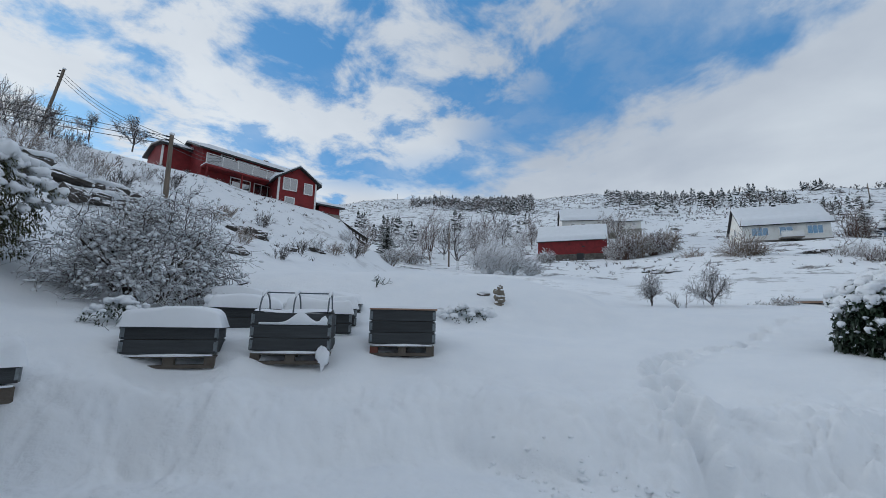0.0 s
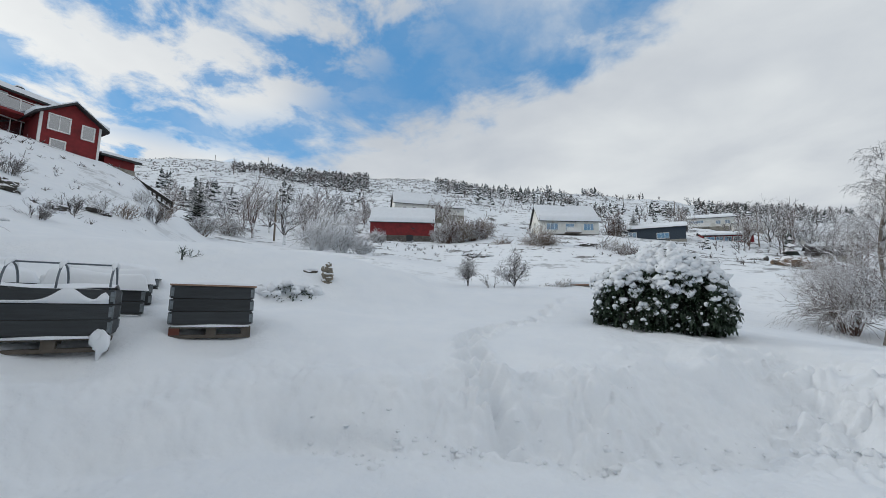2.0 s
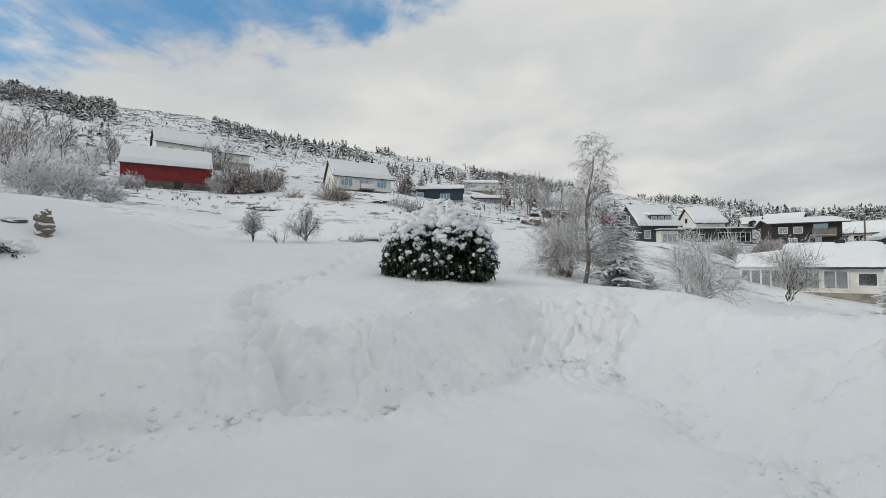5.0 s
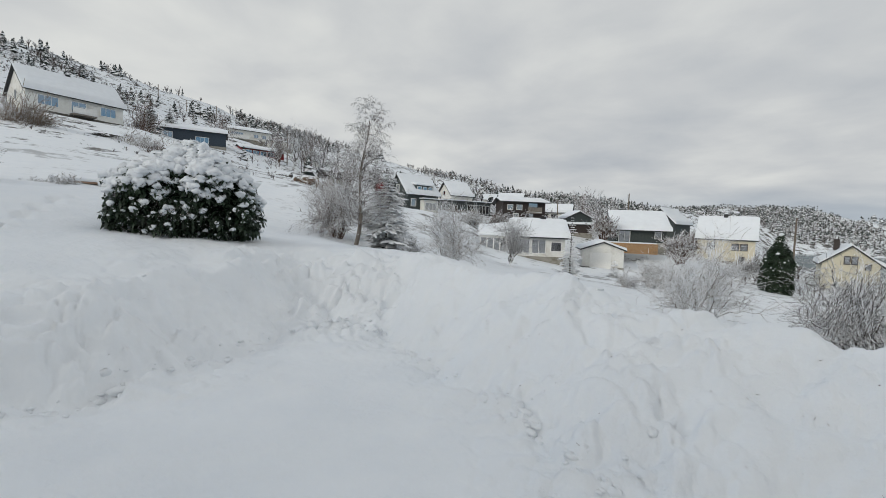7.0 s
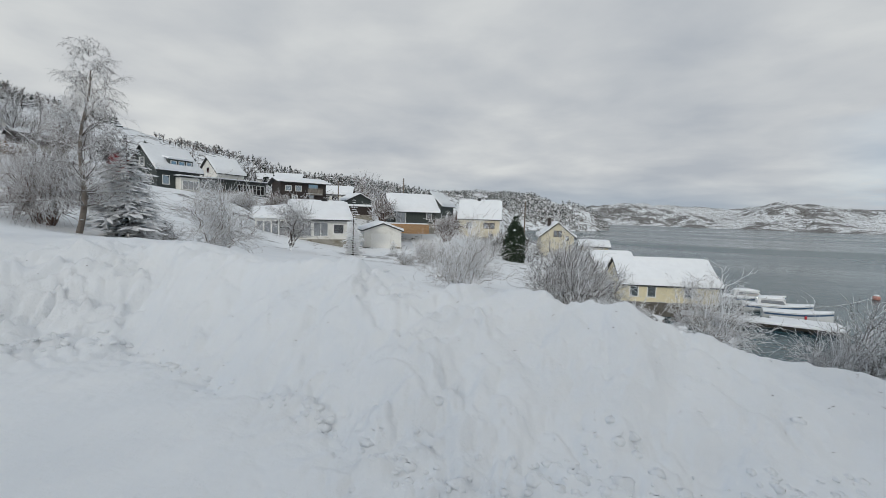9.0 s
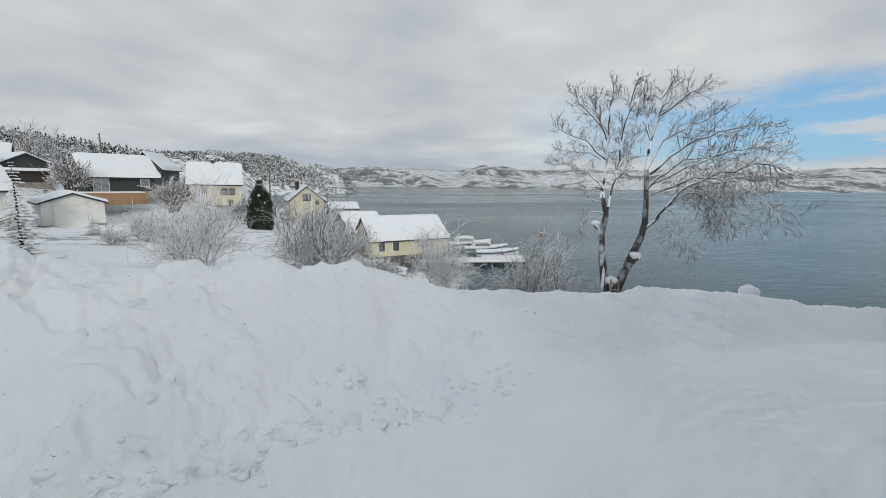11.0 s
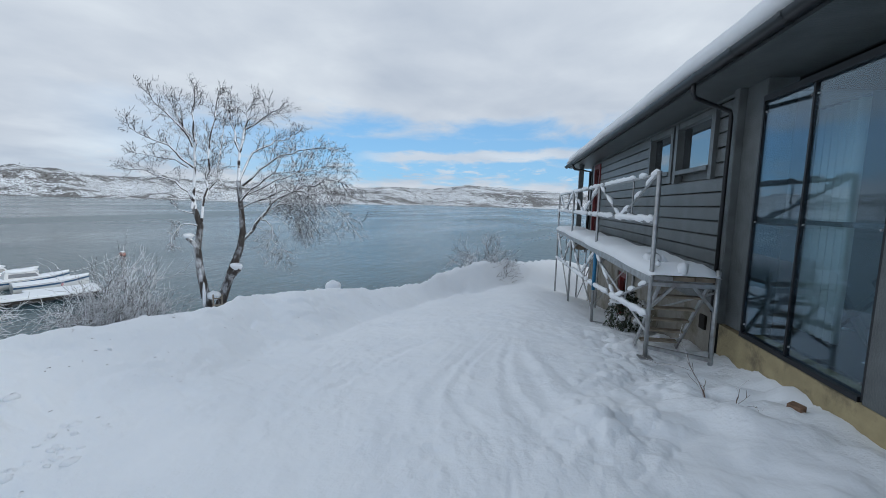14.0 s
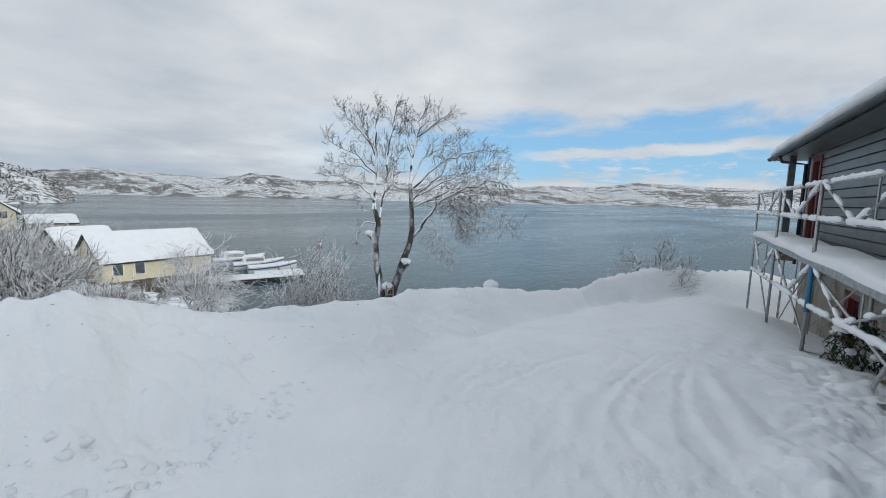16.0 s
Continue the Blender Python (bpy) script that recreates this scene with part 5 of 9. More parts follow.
# the big two-stemmed tree on the slope above the water
def fjord_tree():
    rnd = random.Random(21)
    crown, fine, trunk = Rods(6), Rods(3), Build()
    up = [(6, 0.16, 0.04, 6.0, 0.7, 0.5, 0.3), (4, 0.2, 0.05, 4.0, 0.65, 0.55, 0.4), (3, 0.2, 0.03, 0, 0.5, 0.5, 0.5)]
    hang = [(6, 0.18, -0.01, 6.5, 0.7, 0.52, 0.3), (4, 0.2, -0.03, 4.5, 0.6, 0.58, 0.4), (3, 0.22, -0.03, 0, 0.5, 0.5, 0.5)]
    left = [(0.0, 0.6), (-0.13, 1.0), (-0.28, 1.95), (-0.33, 2.57), (-0.24, 3.17), (-0.36, 3.62)]
    right = [(0.08, 0.6), (0.2, 1.05), (0.47, 1.91), (0.7, 2.54), (0.78, 3.01), (0.76, 3.64), (0.7, 4.42)]
    trunk.tube([(0.02, 0, -0.3), (0.03, 0, 0.3), (0.04, 0, 0.75)], [0.27, 0.24, 0.23], 10)
    trunk.tube([(x, 0.02 * math.sin(3 * z), z) for x, z in left], [0.14, 0.12, 0.10, 0.09, 0.08, 0.065], 9)
    trunk.tube([(x, 0.03 * math.sin(2 * z), z) for x, z in right], [0.15, 0.13, 0.11, 0.095, 0.08, 0.07, 0.058], 9)
    trunk.tube([(-0.31, 0, 2.55), (-0.46, -0.05, 2.78), (-0.56, -0.06, 2.86)], [0.07, 0.055, 0.05], 7)
    trunk.tube([(0.45, 0, 1.75), (0.62, -0.10, 1.96), (0.68, -0.12, 2.0)], [0.10, 0.085, 0.08], 8)
    # limbs: depth reached at the tip, thickness, length of the twigs, habit, then the line
    limbs = [(0.2, 0.058, 0.46, up, ((-0.36, 3.62), (-0.37, 4.21), (-0.31, 4.8), (-0.31, 5.39), (-0.61, 5.85), (-0.83, 6.38))),
             (0.5, 0.039, 0.37, up, ((-0.36, 3.62), (-0.47, 4.06), (-0.78, 4.34), (-1.14, 4.46), (-1.54, 4.58), (-1.87, 4.6))),
             (-0.6, 0.035, 0.40, up, ((-0.33, 4.66), (-0.64, 4.92), (-0.87, 5.19), (-1.22, 5.29), (-1.61, 5.52))),
             (0.7, 0.031, 0.34, up, ((-0.45, 4.72), (-0.82, 4.84), (-1.24, 4.95), (-1.69, 5.04))),
             (-0.3, 0.031, 0.46, up, ((-0.31, 5.39), (-0.35, 6.1), (-0.27, 6.5))),
             (-0.4, 0.047, 0.43, up, ((-0.24, 3.17), (-0.13, 3.93), (0.0, 4.68), (0.04, 5.42), (0.23, 6.17), (0.25, 6.5))),
             (0.5, 0.039, 0.40, up, ((-0.13, 3.93), (0.19, 4.54), (0.3, 5.3), (0.36, 5.89), (0.44, 6.4))),
             (-0.6, 0.033, 0.43, up, ((-0.31, 5.24), (-0.55, 5.65), (-0.96, 6.02), (-1.18, 6.3))),
             (-0.3, 0.027, 0.18, hang, ((-0.24, 3.17), (-0.56, 3.25), (-0.79, 3.1), (-0.89, 2.73))),
             (0.2, 0.022, 0.14, up, ((-0.36, 3.5), (-0.68, 3.56), (-0.84, 3.73))),
             (0.0, 0.058, 0.46, up, ((0.7, 4.42), (0.75, 5.18), (0.86, 5.8), (0.99, 6.3), (1.1, 6.55))),
             (-0.5, 0.066, 0.68, hang, ((0.7, 2.62), (1.0, 3.09), (1.22, 3.41), (1.67, 3.98), (2.44, 4.33), (3.1, 4.53), (3.5, 4.45))),
             (0.7, 0.043, 0.50, up, ((0.7, 4.42), (1.04, 5.2), (1.55, 5.47), (2.0, 5.68), (2.4, 5.95))),
             (-0.7, 0.043, 0.50, up, ((0.81, 4.27), (1.24, 4.75), (1.84, 5.18), (2.45, 5.35), (3.0, 5.4))),
             (-0.4, 0.035, 0.43, up, ((0.86, 5.8), (1.2, 6.0), (1.55, 6.3), (1.75, 6.4))),
             (0.5, 0.031, 0.43, up, ((0.75, 5.18), (0.63, 5.77), (0.5, 6.25), (0.58, 6.55))),
             (0.8, 0.035, 0.60, hang, ((1.22, 3.41), (1.82, 3.83), (2.44, 3.68), (2.75, 3.3), (3.0, 2.95))),
             (-0.5, 0.027, 0.48, hang, ((1.22, 3.41), (1.51, 3.18), (1.51, 2.75), (1.75, 2.55))),
             (0.4, 0.039, 0.68, hang, ((0.8, 3.96), (1.68, 4.46), (2.45, 4.82), (3.2, 5.0), (3.55, 4.9))),
             (-0.9, 0.039, 0.64, hang, ((1.01, 3.81), (1.83, 4.23), (2.7, 4.1), (3.2, 3.75), (3.45, 3.4))),
             (0.9, 0.031, 0.60, hang, ((0.78, 3.7), (1.3, 3.95), (1.9, 4.0), (2.3, 3.6), (2.45, 3.1))),
             (-1.1, 0.031, 0.43, up, ((0.74, 3.9), (1.0, 4.2), (1.5, 4.6), (2.1, 4.7)))]
    for depth, r, twig, habit, line in limbs:
        n = len(line) - 1
        clothe(crown, fine, rnd, [(x, depth * (k / n) ** 1.2, z) for k, (x, z) in enumerate(line)], r * 0.85, r * 0.2, twig * (0.98 if habit is up else 1.3), 0.080, habit, 0.22 if habit is up else 0.0, 0.0050)
    root = place_tree("tree", at(140.3, 13.0, -2.35), "bare two-stemmed tree with snow along its branches", "tree", trunk, crown, TRUNK_BARK, CROWN_SNOWY)
    ob = new("fine_crown", fine.mesh("fine_crown", FJORD_TWIG))
    ob.parent = root
    tagged(ob, kind="stuff")
    for centre, size, seed in (((0.02, -0.12, 1.28), (0.17, 0.14, 0.12), 3), ((-0.52, -0.09, 2.92), (0.15, 0.10, 0.07), 5), ((0.60, -0.12, 2.06), (0.16, 0.12, 0.10), 7), ((-0.20, -0.13, 1.3), (0.05, 0.05, 0.30), 9)):
        part("snow", Build().blob(centre, size, seed, 6, 9, 0.3), SNOW, root, "snow plastered on the trunk", smooth=True)
    lad = thing("ladder", at(140.0, 12.7, -1.95), "pale wooden ladder leaning against the forked trunk", "ladder")
    for x in (-0.06, 0.16):
        part("stile", Build().beam((x, -0.2, 0), (x * 0.95, -0.02, 0.95), 0.04), TREAD_WOOD, lad)
    for k in range(5):
        part("rung", Build().beam((-0.06, -0.2 + 0.04 * k, 0.16 + 0.17 * k), (0.16, -0.2 + 0.04 * k, 0.16 + 0.17 * k), 0.03), TREAD_WOOD, lad)


fjord_tree()


def birch():
    rnd = random.Random(8)
    trunk, crown, line = Build(), Rods(3), []
    spec = [(6, 0.05, 0.02, 0, 0.6, 0.5, 0.3), (6, 0.12, -0.01, 11.0, 0.7, 0.45, 0.25), (5, 0.16, -0.14, 8.5, 0.6, 0.62, 0.3), (5, 0.14, -0.28, 0, 0.6, 0.6, 0.4)]
    p, r = Vector((0, 0, -0.4)), 0.11
    for k in range(14):
        q = Vector((0.10 * math.sin(k * 0.7) + 0.03 * k, 0.05 * math.cos(k), -0.4 + 0.475 * (k + 1)))
        r2 = 0.10 * (1 - (k + 1) / 15) + 0.007
        line.append((p, r))
        p, r = q, r2
        if k >= 2:
            h = (k - 2) / 11
            for _ in range(8 if k < 10 else 6):
                a = rnd.uniform(0, 6.28)
                ln = (2.0 - 1.45 * h) * rnd.uniform(0.6, 1.15)
                sprout(crown, rnd, q, (math.cos(a), math.sin(a), 0.35 + 0.9 * h), ln, 0.028 - 0.019 * h, 1, spec, None, 0.0046)
    trunk.tube([q for q, _ in line], [q for _, q in line], 8)
    place_tree("birch", at(235.6, 20.0, 0.45), "tall bare birch with drooping frosted twigs", "tree", trunk, crown, BIRCH_BARK, BIRCH_TWIG)


birch()


def leaf_batch(name, centres, dirs, length, width, mat, rnd, droop=0.5):
    """Folded leaves, each a ridge of four triangles."""
    n = len(centres)
    c, d = np.array([tuple(p) for p in centres]), np.array([tuple(p) for p in dirs])
    rg = np.random.default_rng(rnd.randrange(1 << 30))
    d /= np.linalg.norm(d, axis=1, keepdims=True)
    s = np.cross(d, np.c_[rg.normal(0, 0.3, (n, 2)), np.ones(n)])
    s /= np.linalg.norm(s, axis=1, keepdims=True) + 1e-9
    up = np.cross(s, d)
    ln, w = length * rg.uniform(0.75, 1.25, (n, 1)), width * rg.uniform(0.8, 1.2, (n, 1))
    mid = c + d * ln * 0.5 + up * 0.06 * ln
    tip = c + d * ln - np.array([0, 0, 1.0]) * droop * ln * 0.4
    co = np.stack([c, mid + s * w / 2 - up * 0.1 * w, tip, mid - s * w / 2 - up * 0.1 * w, mid], 1).reshape(-1, 3)
    k = np.arange(n)[:, None] * 5
    tri = np.concatenate([k + np.array(f) for f in ((0, 1, 4), (1, 2, 4), (2, 3, 4), (3, 0, 4))], 1).reshape(-1, 3)
    return fast_mesh(name, co, tri, mat)


DOME = ((0.0, 0.66), (0.12, 0.88), (0.32, 1.0), (0.55, 0.93), (0.75, 0.74), (0.9, 0.48), (1.0, 0.12))
COLUMN = ((0.0, 0.8), (0.2, 1.0), (0.6, 0.92), (0.85, 0.6), (1.0, 0.1))


def evergreen_bush(name, m, label, half, height, clusters, leaves, seed, leaf=(0.12, 0.05), mat=None, pads=500, slab=(0.05, 0.15), top=0.30, form=DOME, rough=0.11):
    """A dense mass of leaf whorls round hidden stems with cushions of snow, thickest on its crown."""
    rnd = random.Random(seed)
    root = thing(name, m, label, "bush")
    stems = Rods(5)
    spec = [(4, 0.15, 0.05, 4, 0.6, 0.6, 0.4), (4, 0.2, 0.05, 3, 0.6, 0.6, 0.4), (3, 0.2, 0.05, 0, 0.5, 0.5, 0.5)]
    for _ in range(9):
        a = rnd.uniform(0, 6.28)
        sprout(stems, rnd, (0.1 * math.cos(a), 0.1 * math.sin(a), -0.1), (math.cos(a) * 0.8, math.sin(a) * 0.8, 0.9), height * 0.6, 0.03, 0, spec)
    ob = new("stem", stems.mesh("stem", BARK))
    ob.parent = root
    cs, ds, tops = [], [], []
    ph = [rnd.uniform(0, 6.28) for _ in range(6)]
    fx, fy = [q[0] for q in form], [q[1] for q in form]
    for k in range(clusters):
        a = rnd.uniform(0, 2 * math.pi)
        h = 1 - rnd.random() ** 1.25
        inner = k % 3 == 0
        swell = 1 + rough * (math.sin(3 * a + ph[0] + 2 * h) + 0.8 * math.sin(5 * a + ph[1] + 5 * h) + 0.7 * math.sin(8 * a + ph[2] - 7 * h) + 0.6 * math.sin(11 * h + ph[3])) + rnd.uniform(-0.07, 0.05)
        rad = float(np.interp(h, fx, fy)) * swell * (rnd.uniform(0.45, 0.85) if inner else 1.0)
        if h > 0.85 and not inner:
            rad *= math.sqrt(rnd.random())
        slope = float(np.interp(h, (0, 0.3, 0.6, 0.8, 1), (-0.25, 0.15, 0.5, 0.8, 1.2)))
        n = Vector((math.cos(a), math.sin(a), slope)).normalized()
        c = Vector((math.cos(a) * half[0] * rad, math.sin(a) * half[1] * rad, 0.04 + h * height * (1 + 0.06 * math.sin(2 * a + ph[4]) + 0.05 * math.sin(5 * a + ph[5]))))
        side = n.orthogonal().normalized()
        other = n.cross(side)
        for q in range(leaves):
            b = 2 * math.pi * q / leaves + rnd.uniform(-0.3, 0.3)
            cs.append(c + Vector((rnd.gauss(0, 0.03), rnd.gauss(0, 0.03), rnd.gauss(0, 0.03))))
            ds.append(n * 0.45 + side * math.cos(b) + other * math.sin(b) + Vector((0, 0, -0.35)))
        if not inner:
            tops.append((c + n * leaf[0] * 0.35, h))
    ob = new("leaves", leaf_batch("leaves", cs, ds, leaf[0], leaf[1], mat or LEAF, rnd))
    ob.parent = root
    tagged(ob, "drooping dark green leaves", kind="stuff")
    b, used = Build(), 0
    for k, (c, h) in enumerate(tops):
        if used >= pads:
            break
        clump = math.sin(9 * math.atan2(c.y, c.x) + ph[2] + 6 * h) + math.sin(5 * math.atan2(c.y, c.x) - 13 * h + ph[0]) + math.sin(17 * h + ph[1])
        if rnd.random() > 0.33 + 0.66 * max(0.0, min(1.0, (h - top) / 0.3 + 0.42 * clump)):
            continue
        used += 1
        s = rnd.uniform(*slab) * (0.45 + 0.8 * min(1.0, max(0.0, h - 0.2) / 0.5))
        b.blob((c.x, c.y, c.z + s * 0.15), (s * rnd.uniform(0.8, 1.25), s * rnd.uniform(0.8, 1.25), s * rnd.uniform(0.5, 0.8)), k, 5, 8, 0.5)
    tagged(part("snow", b, SNOW, root, "cushions of snow on the leaves", smooth=True), kind="stuff")
    return root


evergreen_bush("rhododendron", at(254.95, 10.0, 1.08), "rounded dark evergreen bush with heaped snow", (1.27, 1.1), 1.68, 3000, 7, 4, pads=1900, slab=(0.035, 0.11), top=0.44, rough=0.10)
evergreen_bush("small_evergreen", at(342.6, 8.9, 1.30), "small evergreen shrub under snow by the collar bed", (0.45, 0.35), 0.55, 150, 5, 14, leaf=(0.07, 0.03), pads=45, slab=(0.03, 0.08), top=0.2)
evergreen_bush("low_evergreen", at(302.4, 10.9, 1.55), "low evergreen plants poking out of the snow", (0.75, 0.4), 0.42, 130, 5, 16, leaf=(0.08, 0.035), pads=55, slab=(0.04, 0.13), top=0.1)
evergreen_bush("wall_shrub", HOUSE @ pose(-2.5, 0.45, -0.62), "small dark evergreen shrub at the concrete wall", (0.38, 0.25), 0.75, 200, 5, 17, leaf=(0.07, 0.03), pads=25, slab=(0.03, 0.06))


def snowy_bush():
    """The great tangle of drooping twigs behind the beds: sprays that fill a dome."""
    rnd = random.Random(31)
    stems, twigs = Rods(6), Rods(3)
    spec = [(4, 0.28, -0.05, 8, 0.8, 0.6, 0.5), (4, 0.38, -0.12, 0, 0.7, 0.6, 0.5)]
    wood = [(5, 0.12, 0.02, 0, 0.7, 0.6, 0.4)]
    for k in range(16):
        a = k * 0.4 + rnd.uniform(-0.2, 0.2)
        lean = rnd.uniform(0.3, 0.9)
        sprout(stems, rnd, (0.25 * math.cos(a), 0.2 * math.sin(a), -0.1), (math.cos(a) * lean, math.sin(a) * lean, 1), 2.0, 0.045, 0, wood)
    ph = [rnd.uniform(0, 6.28) for _ in range(3)]
    for k in range(640):
        a, e = rnd.uniform(0, 6.28), math.asin(rnd.uniform(-0.3, 1.0))
        f = rnd.uniform(0.4, 0.9) * (1 + 0.12 * math.sin(3 * a + ph[0]) + 0.10 * math.sin(5 * a + 2 * e + ph[1]))
        n = Vector((math.cos(a) * math.cos(e), math.sin(a) * math.cos(e), math.sin(e)))
        p = Vector((n.x * 1.75 * f, n.y * 1.4 * f, max(0.1, 0.75 + n.z * 1.75 * f)))
        d = n + Vector((rnd.gauss(0, 0.5), rnd.gauss(0, 0.5), rnd.gauss(0.1, 0.4)))
        sprout(twigs, rnd, p, d, rnd.uniform(0.4, 0.7), 0.011, 0, spec, None, 0.0055)
    root = place_tree("snowy_bush", at(340.0, 11.3, 1.75), "great rounded bare bush with drooping snow-plastered twigs", "bush", stems, twigs, BARK, BARK_SNOWY)
    b = Build()
    for k in range(4200):
        i = rnd.randrange(len(twigs.b))
        p, q = Vector(twigs.a[i]), Vector(twigs.b[i])
        s = rnd.uniform(0.012, 0.030)
        flow = (q - p).normalized()
        b.blob(((p.x + q.x) / 2, (p.y + q.y) / 2, (p.z + q.z) / 2 + 0.012), (s * (0.8 + 1.6 * abs(flow.x)), s * (0.8 + 1.6 * abs(flow.y)), s * (0.7 + 0.8 * abs(flow.z))), k, 3, 5, 0.4)
    tagged(part("snow", b, SNOW, root, "small pads of snow among the twigs", smooth=True), kind="stuff")


snowy_bush()


def shrub_mesh(seed, height, spread, stems, spec, r0=0.02, sides=3, least=0.003, main=None):
    rnd = random.Random(seed)
    rods = Rods(sides)
    for k in range(stems):
        a = rnd.uniform(0, 6.28)
        lean = rnd.uniform(0.15, 1.0) * spread
        sprout(rods, rnd, (0.15 * math.cos(a), 0.15 * math.sin(a), -0.1), (math.cos(a) * lean, math.sin(a) * lean, 1), height * rnd.uniform(0.6, 0.9), r0, 0, spec, main, least)
    return rods


FAN = [(5, 0.09, 0.02, 7, 0.45, 0.52, 0.35), (4, 0.14, 0.03, 5, 0.5, 0.55, 0.35), (4, 0.16, 0.02, 0, 0.5, 0.5, 0.4)]


def shrub_root(name, label, m, main, rods, mat, group="bare shrubs in the snow"):
    root = thing(name, m, label, "shrub" if name == "shrub" else "tree", group)
    for nm, q in (("stem", main), ("crown", rods)):
        ob = new(nm, q.mesh(nm, mat))
        ob.parent = root
        tagged(ob, kind="stuff")
    return root


def shrub(label, az, r, z, seed, height, spread, stems, mat, spec=FAN, r0=0.02, name="shrub", turn=0):
    main = Rods(4)
    rods = shrub_mesh(seed, height * 0.7, spread, stems, spec, r0, 3, max(0.003, r * (0.00040 if r < 40 else 0.00028)), main)
    return shrub_root(name, label, at(az, r, z, turn), main, rods, mat)


def dome_shrub(label, az, r, z, seed, height, half, stems, mat, kids=9, droop=0.0, clear=0.15):
    """A many-stemmed round shrub: stems fan out from the ground and end on a dome, thick with side twigs."""
    rnd = random.Random(seed)
    main, rods = Rods(4), Rods(3)
    least = max(0.005, r * 0.00048)
    for k in range(stems):
        a = 2.4 * k + rnd.uniform(-0.3, 0.3)
        e = math.asin(rnd.uniform(0.18, 1.0))
        tip = Vector((math.cos(a) * math.cos(e) * half, math.sin(a) * math.cos(e) * half, clear * height + math.sin(e) * height * (1 - clear))) * rnd.uniform(0.60, 0.86)
        p = Vector((0.12 * half * math.cos(a), 0.12 * half * math.sin(a), -0.15))
        bow = Vector((0, 0, 0.12 * height * math.cos(e)))
        n = 7
        last, r0 = p, least * 4.5
        for i in range(n):
            u = (i + 1) / n
            q = p.lerp(tip, u) + bow * math.sin(math.pi * u) + Vector((rnd.gauss(0, 0.05), rnd.gauss(0, 0.05), rnd.gauss(0, 0.035))) * height * 0.5
            r1 = least * (4.5 - 3.2 * u)
            main.add(last, q, r0, r1)
            if u > 0.25:
                count = kids / 6
                for _ in range(int(count) + (rnd.random() < count % 1)):
                    d = (q - last).normalized()
                    side = Vector((rnd.gauss(0, 1), rnd.gauss(0, 1), rnd.gauss(0, 1)))
                    side = (side - d * side.dot(d)).normalized()
                    spec = [(5, 0.22, 0.03 - droop, 6, 0.65, 0.55, 0.35), (4, 0.24, 0.02 - droop, 0, 0.6, 0.5, 0.5)] if r < 30 else [(3, 0.15, 0.03 - droop, 4, 0.55, 0.55, 0.4), (2, 0.2, 0.02 - droop, 0, 0.5, 0.5, 0.5)]
                    sprout(rods, rnd, q, d * 0.65 + side * 0.8, height * rnd.uniform(0.16, 0.36), least * 1.5, 0, spec, None, least)
            last, r0 = q, r1
    return shrub_root("shrub", label, at(az, r, z), main, rods, mat)


def bare_tree(label, az, r, z, seed, height, half, mat, fork=0.25, limbs=8, lift=0.2, name="bare_tree"):
    """A spreading bare tree: a short trunk, rising limbs and three orders of twigs."""
    rnd = random.Random(seed)
    main, rods = Rods(5), Rods(3)
    least = max(0.006, r * 0.00028)
    spec = [(4, 0.16, 0.03, 5, 0.6, 0.55, 0.35), (3, 0.2, 0.02, 3, 0.6, 0.55, 0.4), (2, 0.2, 0.0, 0, 0.5, 0.5, 0.5)]
    if r > 45:
        spec = [(3, 0.18, 0.03, 5, 0.6, 0.6, 0.4), (2, 0.22, 0.02, 0, 0.6, 0.55, 0.5)]
    girth = height * 0.022
    top = Vector((rnd.uniform(-0.03, 0.03) * height, 0, height * fork))
    main.add((0, 0, -0.4), top * 0.5, girth * 1.3, girth * 1.1)
    main.add(top * 0.5, top, girth * 1.1, girth)
    for k in range(limbs):
        a = 2.4 * k + rnd.uniform(-0.4, 0.4)
        e = radians(rnd.uniform(18, 88)) if k else radians(85)
        tip = Vector((math.cos(a) * math.cos(e) * half, math.sin(a) * math.cos(e) * half, height * fork + math.sin(e) * height * (1 - fork))) * rnd.uniform(0.75, 0.95)
        knee = top.lerp(tip, 0.45) + Vector((rnd.gauss(0, 0.04), rnd.gauss(0, 0.04), rnd.uniform(0, 0.08))) * height
        n = 8 if r < 45 else 6
        last, r0 = top * rnd.uniform(0.75, 1.0), girth * 0.62
        for i in range(n):
            u = (i + 1) / n
            q = top * (1 - u) ** 2 + knee * (2 * u * (1 - u)) + tip * u * u + Vector((rnd.gauss(0, 0.012), rnd.gauss(0, 0.012), rnd.gauss(0, 0.012))) * height
            r1 = max(least, girth * 0.62 * (1 - u) + least)
            main.add(last, q, r0, r1)
            if u > 0.2:
                for _ in range(2):
                    d = (q - last).normalized()
                    side = Vector((rnd.gauss(0, 1), rnd.gauss(0, 1), rnd.gauss(0, 1)))
                    side = (side - d * side.dot(d)).normalized()
                    sprout(rods, rnd, q, d * 0.7 + side * 0.75 + Vector((0, 0, lift)), height * rnd.uniform(0.14, 0.26), max(least * 1.4, r1 * 0.5), 0, spec, None, least)
            last, r0 = q, r1
    return shrub_root(name, label, at(az, r, z), main, rods, mat, "bare trees of the hillside")


